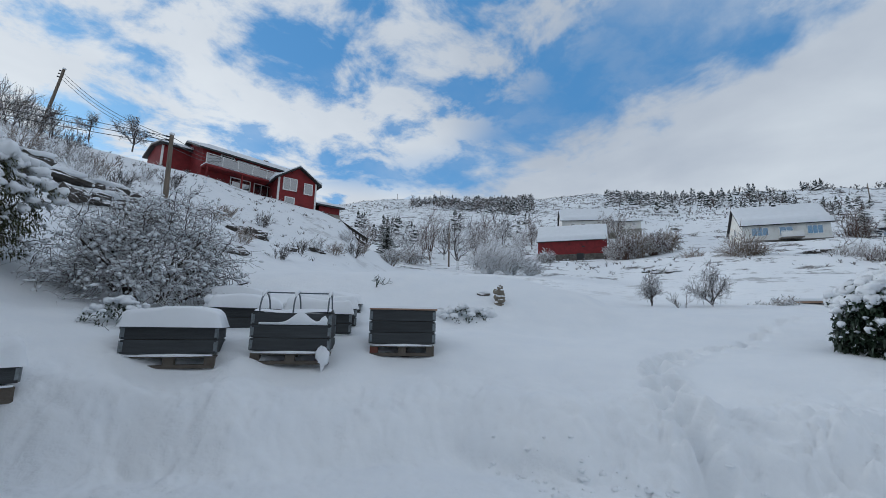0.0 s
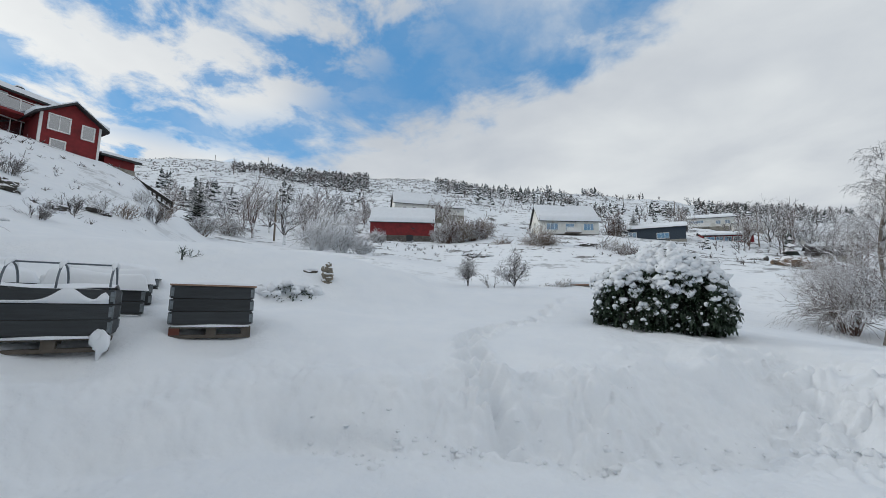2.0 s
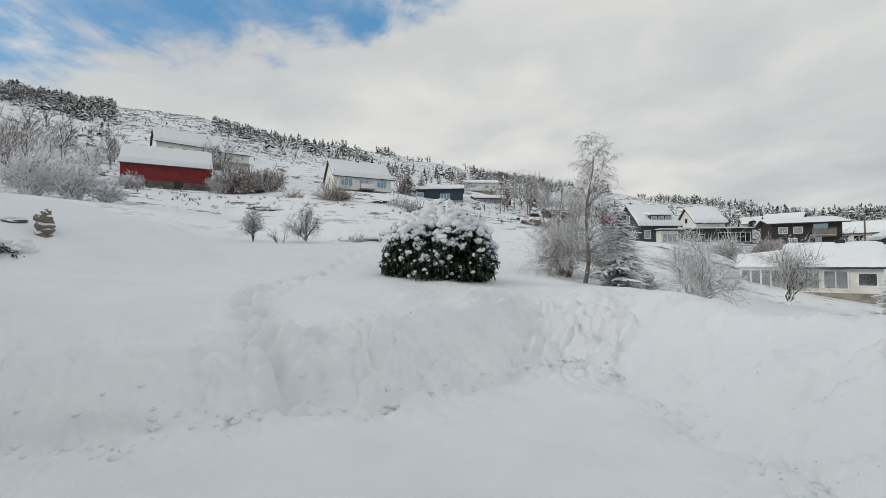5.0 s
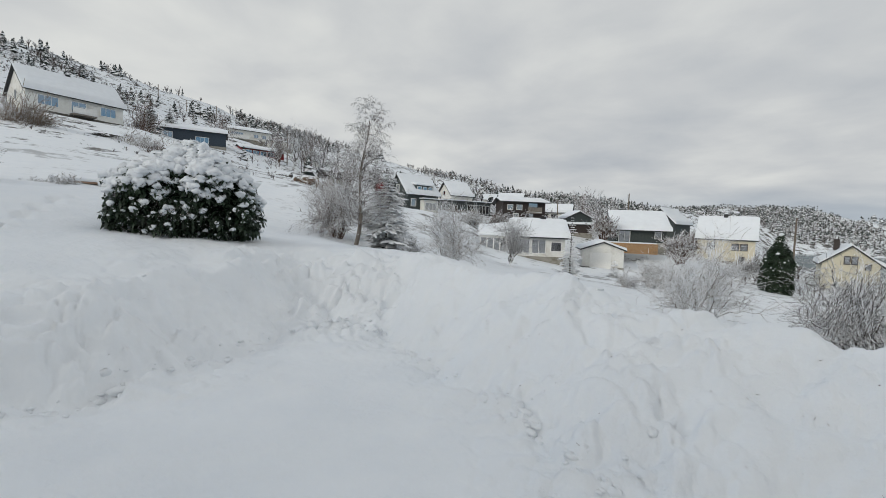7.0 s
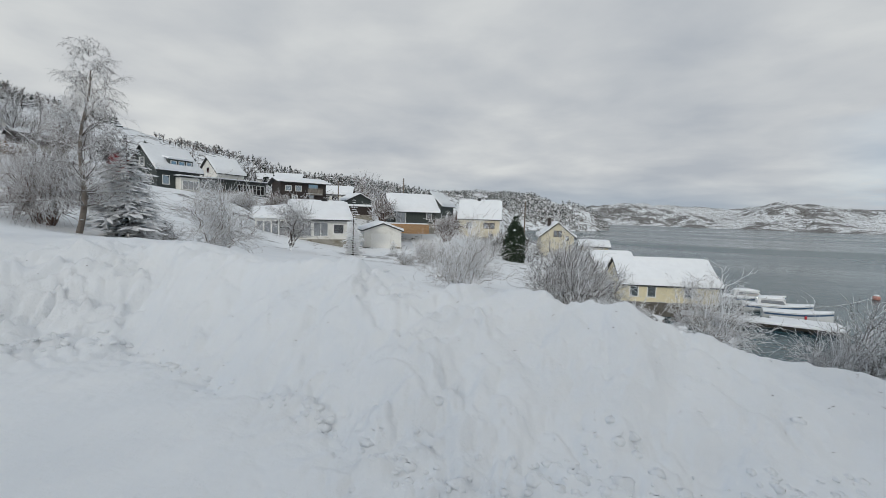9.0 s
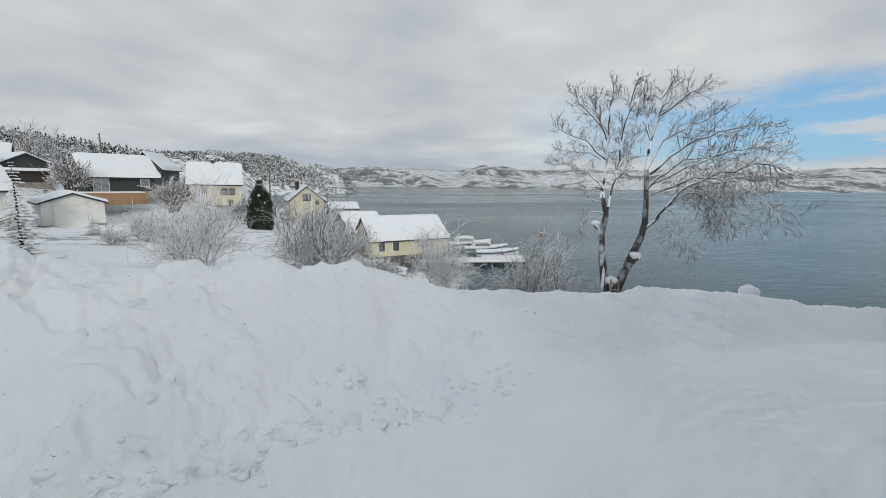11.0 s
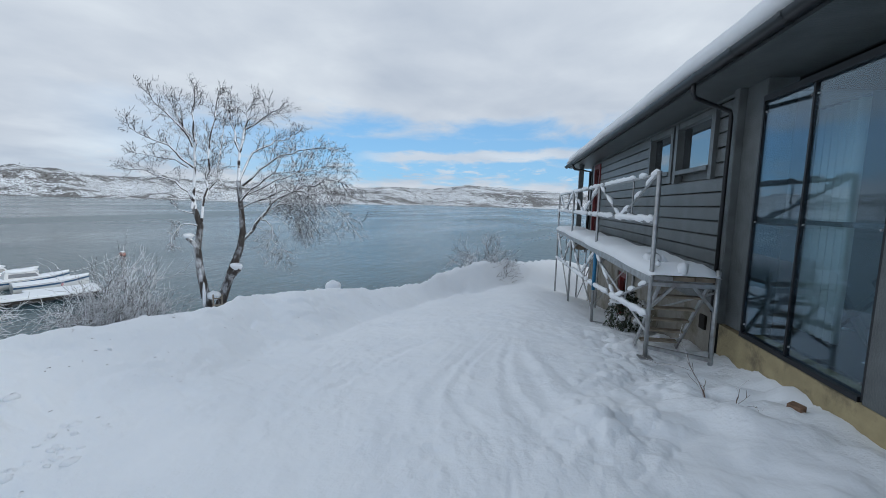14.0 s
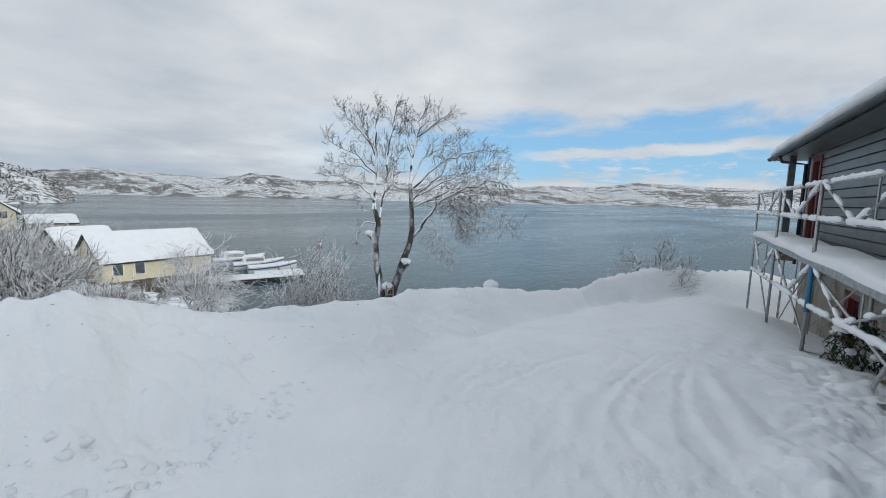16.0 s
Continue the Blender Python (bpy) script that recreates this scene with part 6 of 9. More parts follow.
# round the bank and down to the shore
dome_shrub("upright bare shrub with pale frosted stems", 223.3, 16.0, -0.1, 41, 3.0, 1.3, 20, TWIG_SNOWY, 10)
dome_shrub("wide bare shrub with snow on its fanned branches", 192.3, 17.5, -1.75, 42, 3.6, 2.2, 24, TWIG_SNOWY, 11)
dome_shrub("dense dark bare shrub behind the snow bank", 178.5, 21.5, -2.9, 43, 3.9, 2.7, 44, CROWN_SNOWY, 12, 0.01)
dome_shrub("pale snowy shrub above the landing stage", 162.6, 20.5, -3.6, 44, 3.4, 1.75, 24, TWIG_SNOWY, 11, 0.03)
dome_shrub("bare twiggy shrub below the road", 149.2, 15.5, -3.3, 45, 3.2, 1.9, 34, CROWN_SNOWY, 11)
dome_shrub("bare shrub top rising over the bank", 105.6, 15.6, -1.7, 46, 2.5, 1.4, 14, CROWN_SNOWY, 9)
dome_shrub("low frosted brush on the shore below the boathouse", 171.0, 40, -7.4, 340, 2.6, 2.6, 40, CROWN_SNOWY, 8)
for k, (az, r, z, h, w) in enumerate(((175.6, 58, -6.4, 3.4, 3.4), (173.2, 66, -7.4, 2.8, 3.0), (177.4, 70, -6.0, 3.2, 2.6), (179.0, 64, -5.6, 3.6, 3.0), (171.8, 72, -8.2, 2.2, 3.4))):
    dome_shrub("snow-laced brown thicket near the shore", az, r, z, 350 + k, h, w, 34, CROWN_SNOWY, 8)
bare_tree("frosted bare tree in front of the low white house", 214.8, 36, -2.2, 47, 4.9, 1.9, CROWN_SNOWY, 0.2, 12, 0.1)
dome_shrub("snowy shrub below the garage", 197.5, 40, -3.1, 48, 2.3, 1.6, 30, TWIG_SNOWY, 8)
dome_shrub("snowy shrub beside the cypress", 200.2, 34, -2.6, 49, 1.4, 0.9, 26, TWIG_SNOWY, 8)
dome_shrub("low snowy bushes by the birch", 229.0, 23, -0.2, 50, 1.3, 1.2, 34, TWIG_SNOWY, 8)
dome_shrub("tall brown bare bush beside the birch", 238.0, 23.5, 0.7, 51, 3.6, 1.4, 36, BROWN_SNOWY, 9)
bare_tree("tall frosted bush behind the birch", 233.2, 25.5, 0.3, 52, 2.9, 1.3, BROWN_SNOWY, 0.1, 12)
bare_tree("small crooked fruit tree laden with snow", 239.8, 32, 1.9, 53, 2.7, 2.0, TWIG_SNOWY, 0.25, 9, 0.0)
for k, (label, az, r, z, h, w, mat) in enumerate((("red-brown bush laden with snow by the deck", 194.5, 66, -2.2, 4.4, 3.0, BROWN_SNOWY), ("red-brown snowy bush in front of the grey house", 203.3, 72, 0.2, 4.4, 2.3, BROWN_SNOWY),
                                                ("brown snowy bush beside the yellow house", 176.0, 66, -5.2, 3.6, 3.0, CROWN_SNOWY), ("snowy bush beside the cream house", 187.6, 70, -4.0, 3.0, 2.2, CROWN_SNOWY),
                                                ("brown snowy bush beside the slate house", 193.2, 84, -1.6, 4.0, 2.6, BROWN_SNOWY), ("reddish bush under the brown house", 216.6, 70, 1.2, 3.2, 2.6, BROWN_SNOWY),
                                                ("snowy bush below the villa", 220.4, 66, 1.4, 3.0, 2.8, TWIG_SNOWY), ("dark bare bush by the grey gable", 209.6, 78, 0.6, 3.4, 2.0, CROWN_SNOWY))):
    dome_shrub(label, az, r, z, 360 + k, h, w, 34, mat, 8)
# garden and hillside
bare_tree("small bare fruit tree dusted with snow", 278.4, 24, 2.45, 61, 1.75, 0.75, BARK_SNOWY, 0.25, 8)
bare_tree("spreading bare fruit tree dusted with snow", 272.3, 24, 2.4, 62, 2.0, 1.0, BARK_SNOWY, 0.2, 10)
shrub("thin sapling in the snow", 275.2, 23, 2.5, 63, 1.1, 0.4, 4, BARK_FINE, FAN, 0.012)
dome_shrub("low frosted bush at the garden's edge", 265.8, 25, 2.4, 64, 0.9, 0.7, 24, TWIG_SNOWY, 7)
dome_shrub("low bush at the garden's edge", 268.2, 25, 2.4, 65, 0.6, 0.6, 18, TWIG_SNOWY, 7)
dome_shrub("large rounded tan bush below the white house", 268.6, 62, 8.0, 66, 5.2, 2.8, 60, TAN_TWIG, 10)
dome_shrub("tan bare bush on the slope", 273.6, 66, 9.0, 67, 3.4, 1.6, 30, TAN_TWIG, 9)
for k, (az, r, h, w) in enumerate(((280.8, 76, 4.6, 2.6), (279.2, 78, 5.0, 2.8), (277.6, 80, 4.6, 2.6), (276.0, 84, 4.2, 2.4), (281.8, 80, 4.0, 2.0))):
    dome_shrub("brown bare thicket beside the barn", az, r, None, 68 + k, h, w, 34, TAN_TWIG if k % 2 else BROWN_SNOWY, 9)
bare_tree("red-brown bare tree by the blue house", 259.4, 92, 13.6, 75, 7.0, 3.6, BROWN_TWIG, 0.1, 14)
dome_shrub("frosted bare shrub under the white house", 259.8, 60, 7.0, 76, 4.4, 2.4, 34, TWIG_SNOWY, 8)
dome_shrub("frosted bare shrub on the slope", 257.4, 55, 6.2, 77, 3.6, 2.0, 30, BROWN_SNOWY, 8)
bare_tree("bare frosted tree on the hill's edge", 342.8, 40, 15.0, 78, 2.2, 1.9, BARK_FINE, 0.1, 8)
bare_tree("gnarled bare tree on the hilltop", 346.6, 40, 15.0, 79, 1.7, 1.2, BARK_SNOWY, 0.3, 5, -0.1)
for k, (az, r, h) in enumerate(((353.6, 36, 3.2), (352.6, 36, 3.4), (351.6, 37, 3.0), (350.6, 36, 2.4), (349.4, 37, 2.6), (348.0, 34, 2.0))):
    shrub("frosted saplings along the hilltop", az, r, None, 180 + k, h, 0.5, 9, BARK_FINE, FAN, 0.02)
for k, (az, r, h) in enumerate(((347.6, 28, 2.2), (345.0, 29, 1.8), (338.6, 30, 1.8), (341.5, 30, 1.6), (332.5, 27, 1.2), (328.5, 28, 1.3), (321.6, 26, 1.5), (319.5, 27, 1.3), (316.8, 30, 1.7), (336.2, 20, 1.2), (330.8, 19, 1.1),
                                (326.5, 17.5, 0.9), (349.5, 25, 1.6), (351.5, 25, 1.8), (343.5, 25, 1.4), (346.5, 22, 1.3), (334.0, 23, 1.2), (324.0, 24, 1.1), (318.0, 33, 1.4), (315.8, 34, 1.6))):
    shrub("dry frosted stalks and twigs on the snowy slope", az, r, None, 80 + k, h * 0.8, 0.8, 14, (TWIG_SNOWY, TAN_TWIG, BARK_SNOWY)[k % 3], FAN, 0.010)
for k, (az, r, h, w) in enumerate(((311.8, 42, 1.8, 1.6), (298.6, 46, 4.0, 2.7), (295.4, 45, 3.4, 2.6), (292.8, 44, 1.7, 1.5), (309.0, 56, 2.6, 2.2), (290.8, 70, 2.2, 1.8))):
    dome_shrub("snow-laden bare bush in the hollow behind the garden", az, r, None, 100 + k, h, w, 30, SNOW_TWIG if k in (1, 2, 3) else TWIG_SNOWY, 9, 0.01)
for k, (az, r, h, w, mat) in enumerate(((302.6, 52, 7.2, 3.6, 0), (306.2, 58, 7.4, 2.6, 3), (309.6, 70, 6.5, 2.6, 0), (297.6, 78, 7.4, 3.0, 1), (312.0, 84, 7.0, 2.8, 0), (300.2, 74, 7.6, 3.0, 3), (307.4, 88, 7.5, 3.2, 3), (294.0, 88, 7.6, 2.8, 1),
                                        (299.0, 96, 8, 3.6, 3), (304.4, 92, 8, 3.6, 0), (315.0, 78, 6, 2.4, 3), (292.4, 100, 7.4, 3.2, 3), (296.2, 106, 8.0, 3.4, 0), (283.0, 100, 7.0, 3.2, 3), (281.6, 104, 6.4, 3.0, 3))):
    bare_tree("tall bare tree laced with snow in the hollow", az, r, None, 120 + k, h, w, (CROWN_SNOWY, TWIG_SNOWY, BARK_FINE, BROWN_SNOWY)[mat], 0.16, 9)
for k, (az, r, h) in enumerate(((243.6, 112, 10), (241.6, 118, 10), (240.2, 108, 9), (245.4, 104, 7), (238.4, 96, 8), (236.8, 90, 7.5), (262.2, 108, 7.0), (251.8, 128, 7.5), (234.6, 100, 8), (226.0, 110, 8), (221.0, 120, 8), (206.0, 112, 9), (204.0, 118, 9))):
    bare_tree("dark bare tree among the hillside houses", az, r, None, 150 + k, h, h * 0.5, (CROWN_SNOWY, BROWN_SNOWY)[k % 2], 0.12, 10)
shrub("thin twig of a rose poking out of the snow", 314.2, 12.5, 2.75, 140, 0.5, 1.0, 5, LEAF, FAN, 0.012)


# conifers
def conifer(name, m, label, height, width, seed, mat=None, tiers=None, droop=0.3, per=11):
    """Tiers of drooping branches, each a ribbed spray with side fingers, laden with snow on its upper side."""
    rnd = random.Random(seed)
    root = thing(name, m, label, "tree")
    trunk = Rods(6)
    trunk.add((0, 0, -0.3), (0, 0, height * 0.97), height * 0.022, 0.01)
    ob = new("trunk", trunk.mesh("trunk", BARK))
    ob.parent = root
    tiers = tiers or int(height * 7)
    b = Build()

    def spray(p, d, length, wide):
        s = d.cross(Vector((0, 0, 1))).normalized()
        pts, n, fall = [], 4, droop * rnd.uniform(0.5, 1.5)
        for i in range(n + 1):
            t = i / n
            c = p + d * length * t - Vector((0, 0, fall * length * t * t))
            w = wide * length * math.sin(math.pi * min(1, 0.15 + 0.85 * t)) * rnd.uniform(0.7, 1.3) + 0.006
            pts.append((c - s * w - Vector((0, 0, w * 0.6)), c + Vector((0, 0, 0.012)), c + s * w - Vector((0, 0, w * 0.6))))
        b.sheet(pts)
        return [q[1] for q in pts], s

    for k in range(tiers):
        f = k / tiers
        z = height * (0.04 + 0.94 * f)
        ln = width / 2 * (1 - f) ** 0.8 * rnd.uniform(0.6, 1.2) + 0.06
        for j in range(per):
            a = j * 6.283 / per + k * 0.55 + rnd.uniform(-0.4, 0.4)
            l2 = ln * rnd.uniform(0.45, 1.2)
            d = Vector((math.cos(a), math.sin(a), 0.12)).normalized()
            mid, s = spray(Vector((0, 0, z)), d, l2, 0.10)
            if l2 > 0.25:
                for i, sg in ((1, 1), (2, -1), (2, 1), (3, -1)):
                    spray(mid[i], (d * 0.8 + s * sg * 0.75).normalized(), l2 * rnd.uniform(0.25, 0.42), 0.13)
    part("crown", b, mat or NEEDLE, root, "snow-laden branches in tiers", smooth=False)
    return root


conifer("spruce", at(231.6, 21.0, 0.0), "young spruce with snow on its drooping branches", 4.4, 3.3, 61, tiers=30)
conifer("columnar_conifer", at(207.2, 25, -1.7), "narrow conifer flecked with snow", 4.2, 1.4, 62, tiers=30)
conifer("small_conifer", at(201.8, 46, -3.2), "small round conifer by the garage", 2.0, 1.8, 63)
conifer("spruce", at(258.7, 105, 17.6), "tall spruce laden with snow beside the white house", 8, 5.0, 64, tiers=26)
conifer("spruce", at(256.9, 112, 18.6), "spruce laden with snow on the slope", 7, 4.6, 65, tiers=24)
conifer("spruce", at(312.4, 74, 12.6), "dark spruce in the hollow", 8.5, 5.4, 66, mat=DARK_NEEDLE, tiers=24, droop=0.1)
conifer("spruce", at(315.6, 90, 15.0), "dark spruce beside the slope in the hollow", 7.5, 4.6, 68, mat=DARK_NEEDLE, tiers=22, droop=0.1)
for az, r, w, h, seed in ((355.4, 11.4, 1.15, 2.2, 15), (361.0, 11.0, 1.3, 2.2, 19)):
    evergreen_bush("olive_evergreen", at(az, r), "olive-green evergreen shrub with slabs of snow", (w, w * 0.9), h, 1500, 8, seed, leaf=(0.11, 0.022), mat=OLIVE, pads=330, slab=(0.04, 0.15), top=0.05, rough=0.14)
evergreen_bush("cypress", at(185.4, 60, -4.9), "dark green columnar cypress flecked with snow beside the garden wall", (1.45, 1.4), 6.3, 1500, 6, 67, leaf=(0.36, 0.15), pads=130, slab=(0.05, 0.16), top=0.7, form=COLUMN, rough=0.06)


# far woods
def far_woods():
    rnd = random.Random(77)
    rods = {"bare": Rods(3), "snowy": Rods(3)}
    cone_v, cone_f = [], []

    def bare(x, y, z, h, key, r):
        R = rods[key]
        thin = max(h * 0.006, r * 0.00030)
        R.add((x, y, z), (x, y, z + h * 0.55), thin * 2.6, thin * 1.6)
        limbs, twigs = (3, 0) if r > 400 else (7, 0) if h < 1.7 else (7, 4)
        for k in range(limbs):
            a, e = 2.4 * k + rnd.uniform(-0.5, 0.5), rnd.uniform(0.35, 1.35)
            z0 = z + h * rnd.uniform(0.08, 0.45)
            ln = h * rnd.uniform(0.35, 0.55)
            d = (math.cos(a) * math.cos(e), math.sin(a) * math.cos(e), math.sin(e))
            R.add((x, y, z0), (x + d[0] * ln, y + d[1] * ln, z0 + d[2] * ln), thin * 1.6, thin * 0.8)
            for _ in range(twigs):
                u = rnd.uniform(0.35, 1.0) * ln
                p = (x + d[0] * u, y + d[1] * u, z0 + d[2] * u)
                l2 = h * rnd.uniform(0.10, 0.22)
                R.add(p, (p[0] + rnd.gauss(0, 0.6) * l2, p[1] + rnd.gauss(0, 0.6) * l2, p[2] + rnd.uniform(-0.1, 1) * l2), thin, thin * 0.6)

    def pine(x, y, z, h, r):
        """An uneven pine: overlapping ragged clumps of needles round a stem."""
        clumps = 2 if r > 1000 else 4 if r > 400 else 8
        wide = h * rnd.uniform(0.22, 0.36)
        segs = 5 if r > 400 else 6
        for k in range(clumps):
            f = (k + rnd.uniform(0, 0.6)) / clumps
            s = wide * (1.05 - 0.75 * f) * rnd.uniform(0.55, 0.95)
            a = rnd.uniform(0, 6.28)
            off = wide * (1 - f) * rnd.uniform(0.1, 0.6)
            cx, cy, cz = x + math.cos(a) * off, y + math.sin(a) * off, z + h * (0.12 + 0.78 * f)
            n = len(cone_v)
            tall = h * rnd.uniform(0.10, 0.17)
            for j in range(segs):
                b = 6.283 * j / segs + a
                q = s * rnd.uniform(0.6, 1.3)
                cone_v.append((cx + math.cos(b) * q, cy + math.sin(b) * q, cz - q * rnd.uniform(0.0, 0.5)))
            cone_v.append((cx, cy, cz + tall))
            cone_v.append((cx, cy, cz - tall * 0.8))
            for j in range(segs):
                cone_f.append((n + j, n + (j + 1) % segs, n + segs))
                cone_f.append((n + (j + 1) % segs, n + j, n + segs + 1))

    # (heading range, distance range, number, height range, share of conifers, clumping)
    zones = [((292, 317), (105, 190), 55, (3.5, 7), 0.35, 0.05), ((292, 309), (225, 345), 330, (3.5, 7), 0.45, 0.0), ((256, 283), (170, 320), 240, (2.5, 7), 0.75, 0.45),
             ((245, 262), (190, 345), 260, (2.5, 7), 0.6, 0.4), ((258, 318), (105, 348), 1500, (0.5, 1.6), 0.15, -0.25), ((228, 250), (140, 345), 520, (3, 8), 0.25, 0.15), ((203, 234), (150, 348), 640, (3, 7), 0.35, 0.0),
             ((196, 212), (150, 345), 260, (4, 8), 0.5, 0.1), ((173.5, 196), (425, 560), 1500, (4, 7.5), 0.75, -0.35), ((124, 175), (1440, 1790), 1300, (5, 11), 1.1, 0.1), ((96, 124), (2350, 3000), 800, (8, 15), 1.1, 0.15),
             ((236, 262), (70, 150), 110, (2, 5), 0.2, 0.2), ((208, 236), (95, 140), 110, (3, 6), 0.25, 0.1), ((176, 190), (62, 100), 40, (1.5, 3), 0.1, 0.1), ((262, 300), (52, 120), 200, (0.4, 1.1), 0.0, -0.2),
             ((236, 262), (50, 120), 90, (0.4, 1.2), 0.0, -0.1), ((317, 354), (20, 44), 110, (0.25, 0.7), 0.0, -0.2)]
    xs = []
    for (a0, a1), (r0, r1), n, (h0, h1), share, clump in zones:
        for _ in range(n * 3):
            az, r = rnd.uniform(a0, a1), math.sqrt(rnd.uniform(r0 * r0, r1 * r1))
            xs.append((az, r, rnd.uniform(h0, h1), share, clump, rnd.random(), rnd.random()))
    px = np.array([[heading(q[0]).x * q[1], heading(q[0]).y * q[1]] for q in xs])
    zz = terrain(px[:, 0], px[:, 1])
    dens = fbm2(px[:, 0] / 45, px[:, 1] / 45, 3, 91)
    for (az, r, h, share, clump, u, v), (x, y), z, d in zip(xs, px, zz, dens):
        if z < SEA + 1.0 or d < clump - 0.1 + (u - 0.5) * 0.5 + 0.12:
            continue
        if v < share:
            pine(x, y, z - 0.3, h, r)
        else:
            bare(x, y, z - 0.2, h, "bare" if (u * 7) % 1 < 0.5 else "snowy", r)
    for key, mat, nm, lab in (("bare", SCRUB, "bare_woods", "far dark bare woods on the hills"), ("snowy", SCRUB_SNOWY, "snowy_woods", "far snow-dusted bare woods")):
        tagged(new(nm, rods[key].mesh(nm, mat)), lab, "trees", kind="stuff")
    tagged(new("far_conifers", fast_mesh("far_conifers", np.array(cone_v), np.array(cone_f), PINE, False)), "far snow-dusted pines on the ridge and island", "trees", kind="stuff")


far_woods()


# ---- raised beds in the garden: pallet collars on pallets ----
COLLAR = material("grey_stained_collar_boards", (0.038, 0.042, 0.045), 0.75, vary=0.25, scale=5, stretch=(0.3, 1, 3), bump=0.4, bump_scale=40, random=0.25)
HINGE = material("zinc_hinge", (0.22, 0.24, 0.25), 0.5, metal=0.8, vary=0.2, scale=30)
PALLET = material("wet_pallet_wood", (0.10, 0.085, 0.068), 0.85, vary=0.3, scale=8, bump=0.3)
RED_PALLET = material("reddish_pallet_block", (0.14, 0.045, 0.03), 0.8, vary=0.2)
PALE_WOOD = material("bare_board", (0.30, 0.20, 0.14), 0.75, vary=0.2, scale=8)
HOOP = material("grey_plastic_hoop", (0.11, 0.13, 0.15), 0.5, vary=0.1)


def snow_cap(parent, hx, hy, z, thick, seed, name="snow_cap"):
    rnd, rows = random.Random(seed), []
    n = 22
    ph = [rnd.uniform(0, 6.28) for _ in range(4)]
    for i in range(n + 1):
        s = -1 + 2 * i / n
        row = []
        for j in range(n + 1):
            t = -1 + 2 * j / n
            x, y = s * (hx + 0.07), t * (hy + 0.07)
            ex, ey = max(0.0, (abs(s) - 0.80) / 0.20), max(0.0, (abs(t) - 0.74) / 0.26)
            edge = math.sqrt(max(0.0, 1 - min(1.0, ex * ex + ey * ey)))
            h = thick * (1 + 0.16 * math.sin(3.1 * s + ph[0]) + 0.14 * math.sin(4.3 * t + ph[1] + 2 * s) + rnd.uniform(-0.02, 0.02)) * edge
            row.append((x, y, z + h - (0.02 if edge < 0.05 else 0)))
        rows.append(row)
    return part(name, Build().sheet(rows), SNOW, parent, smooth=True)


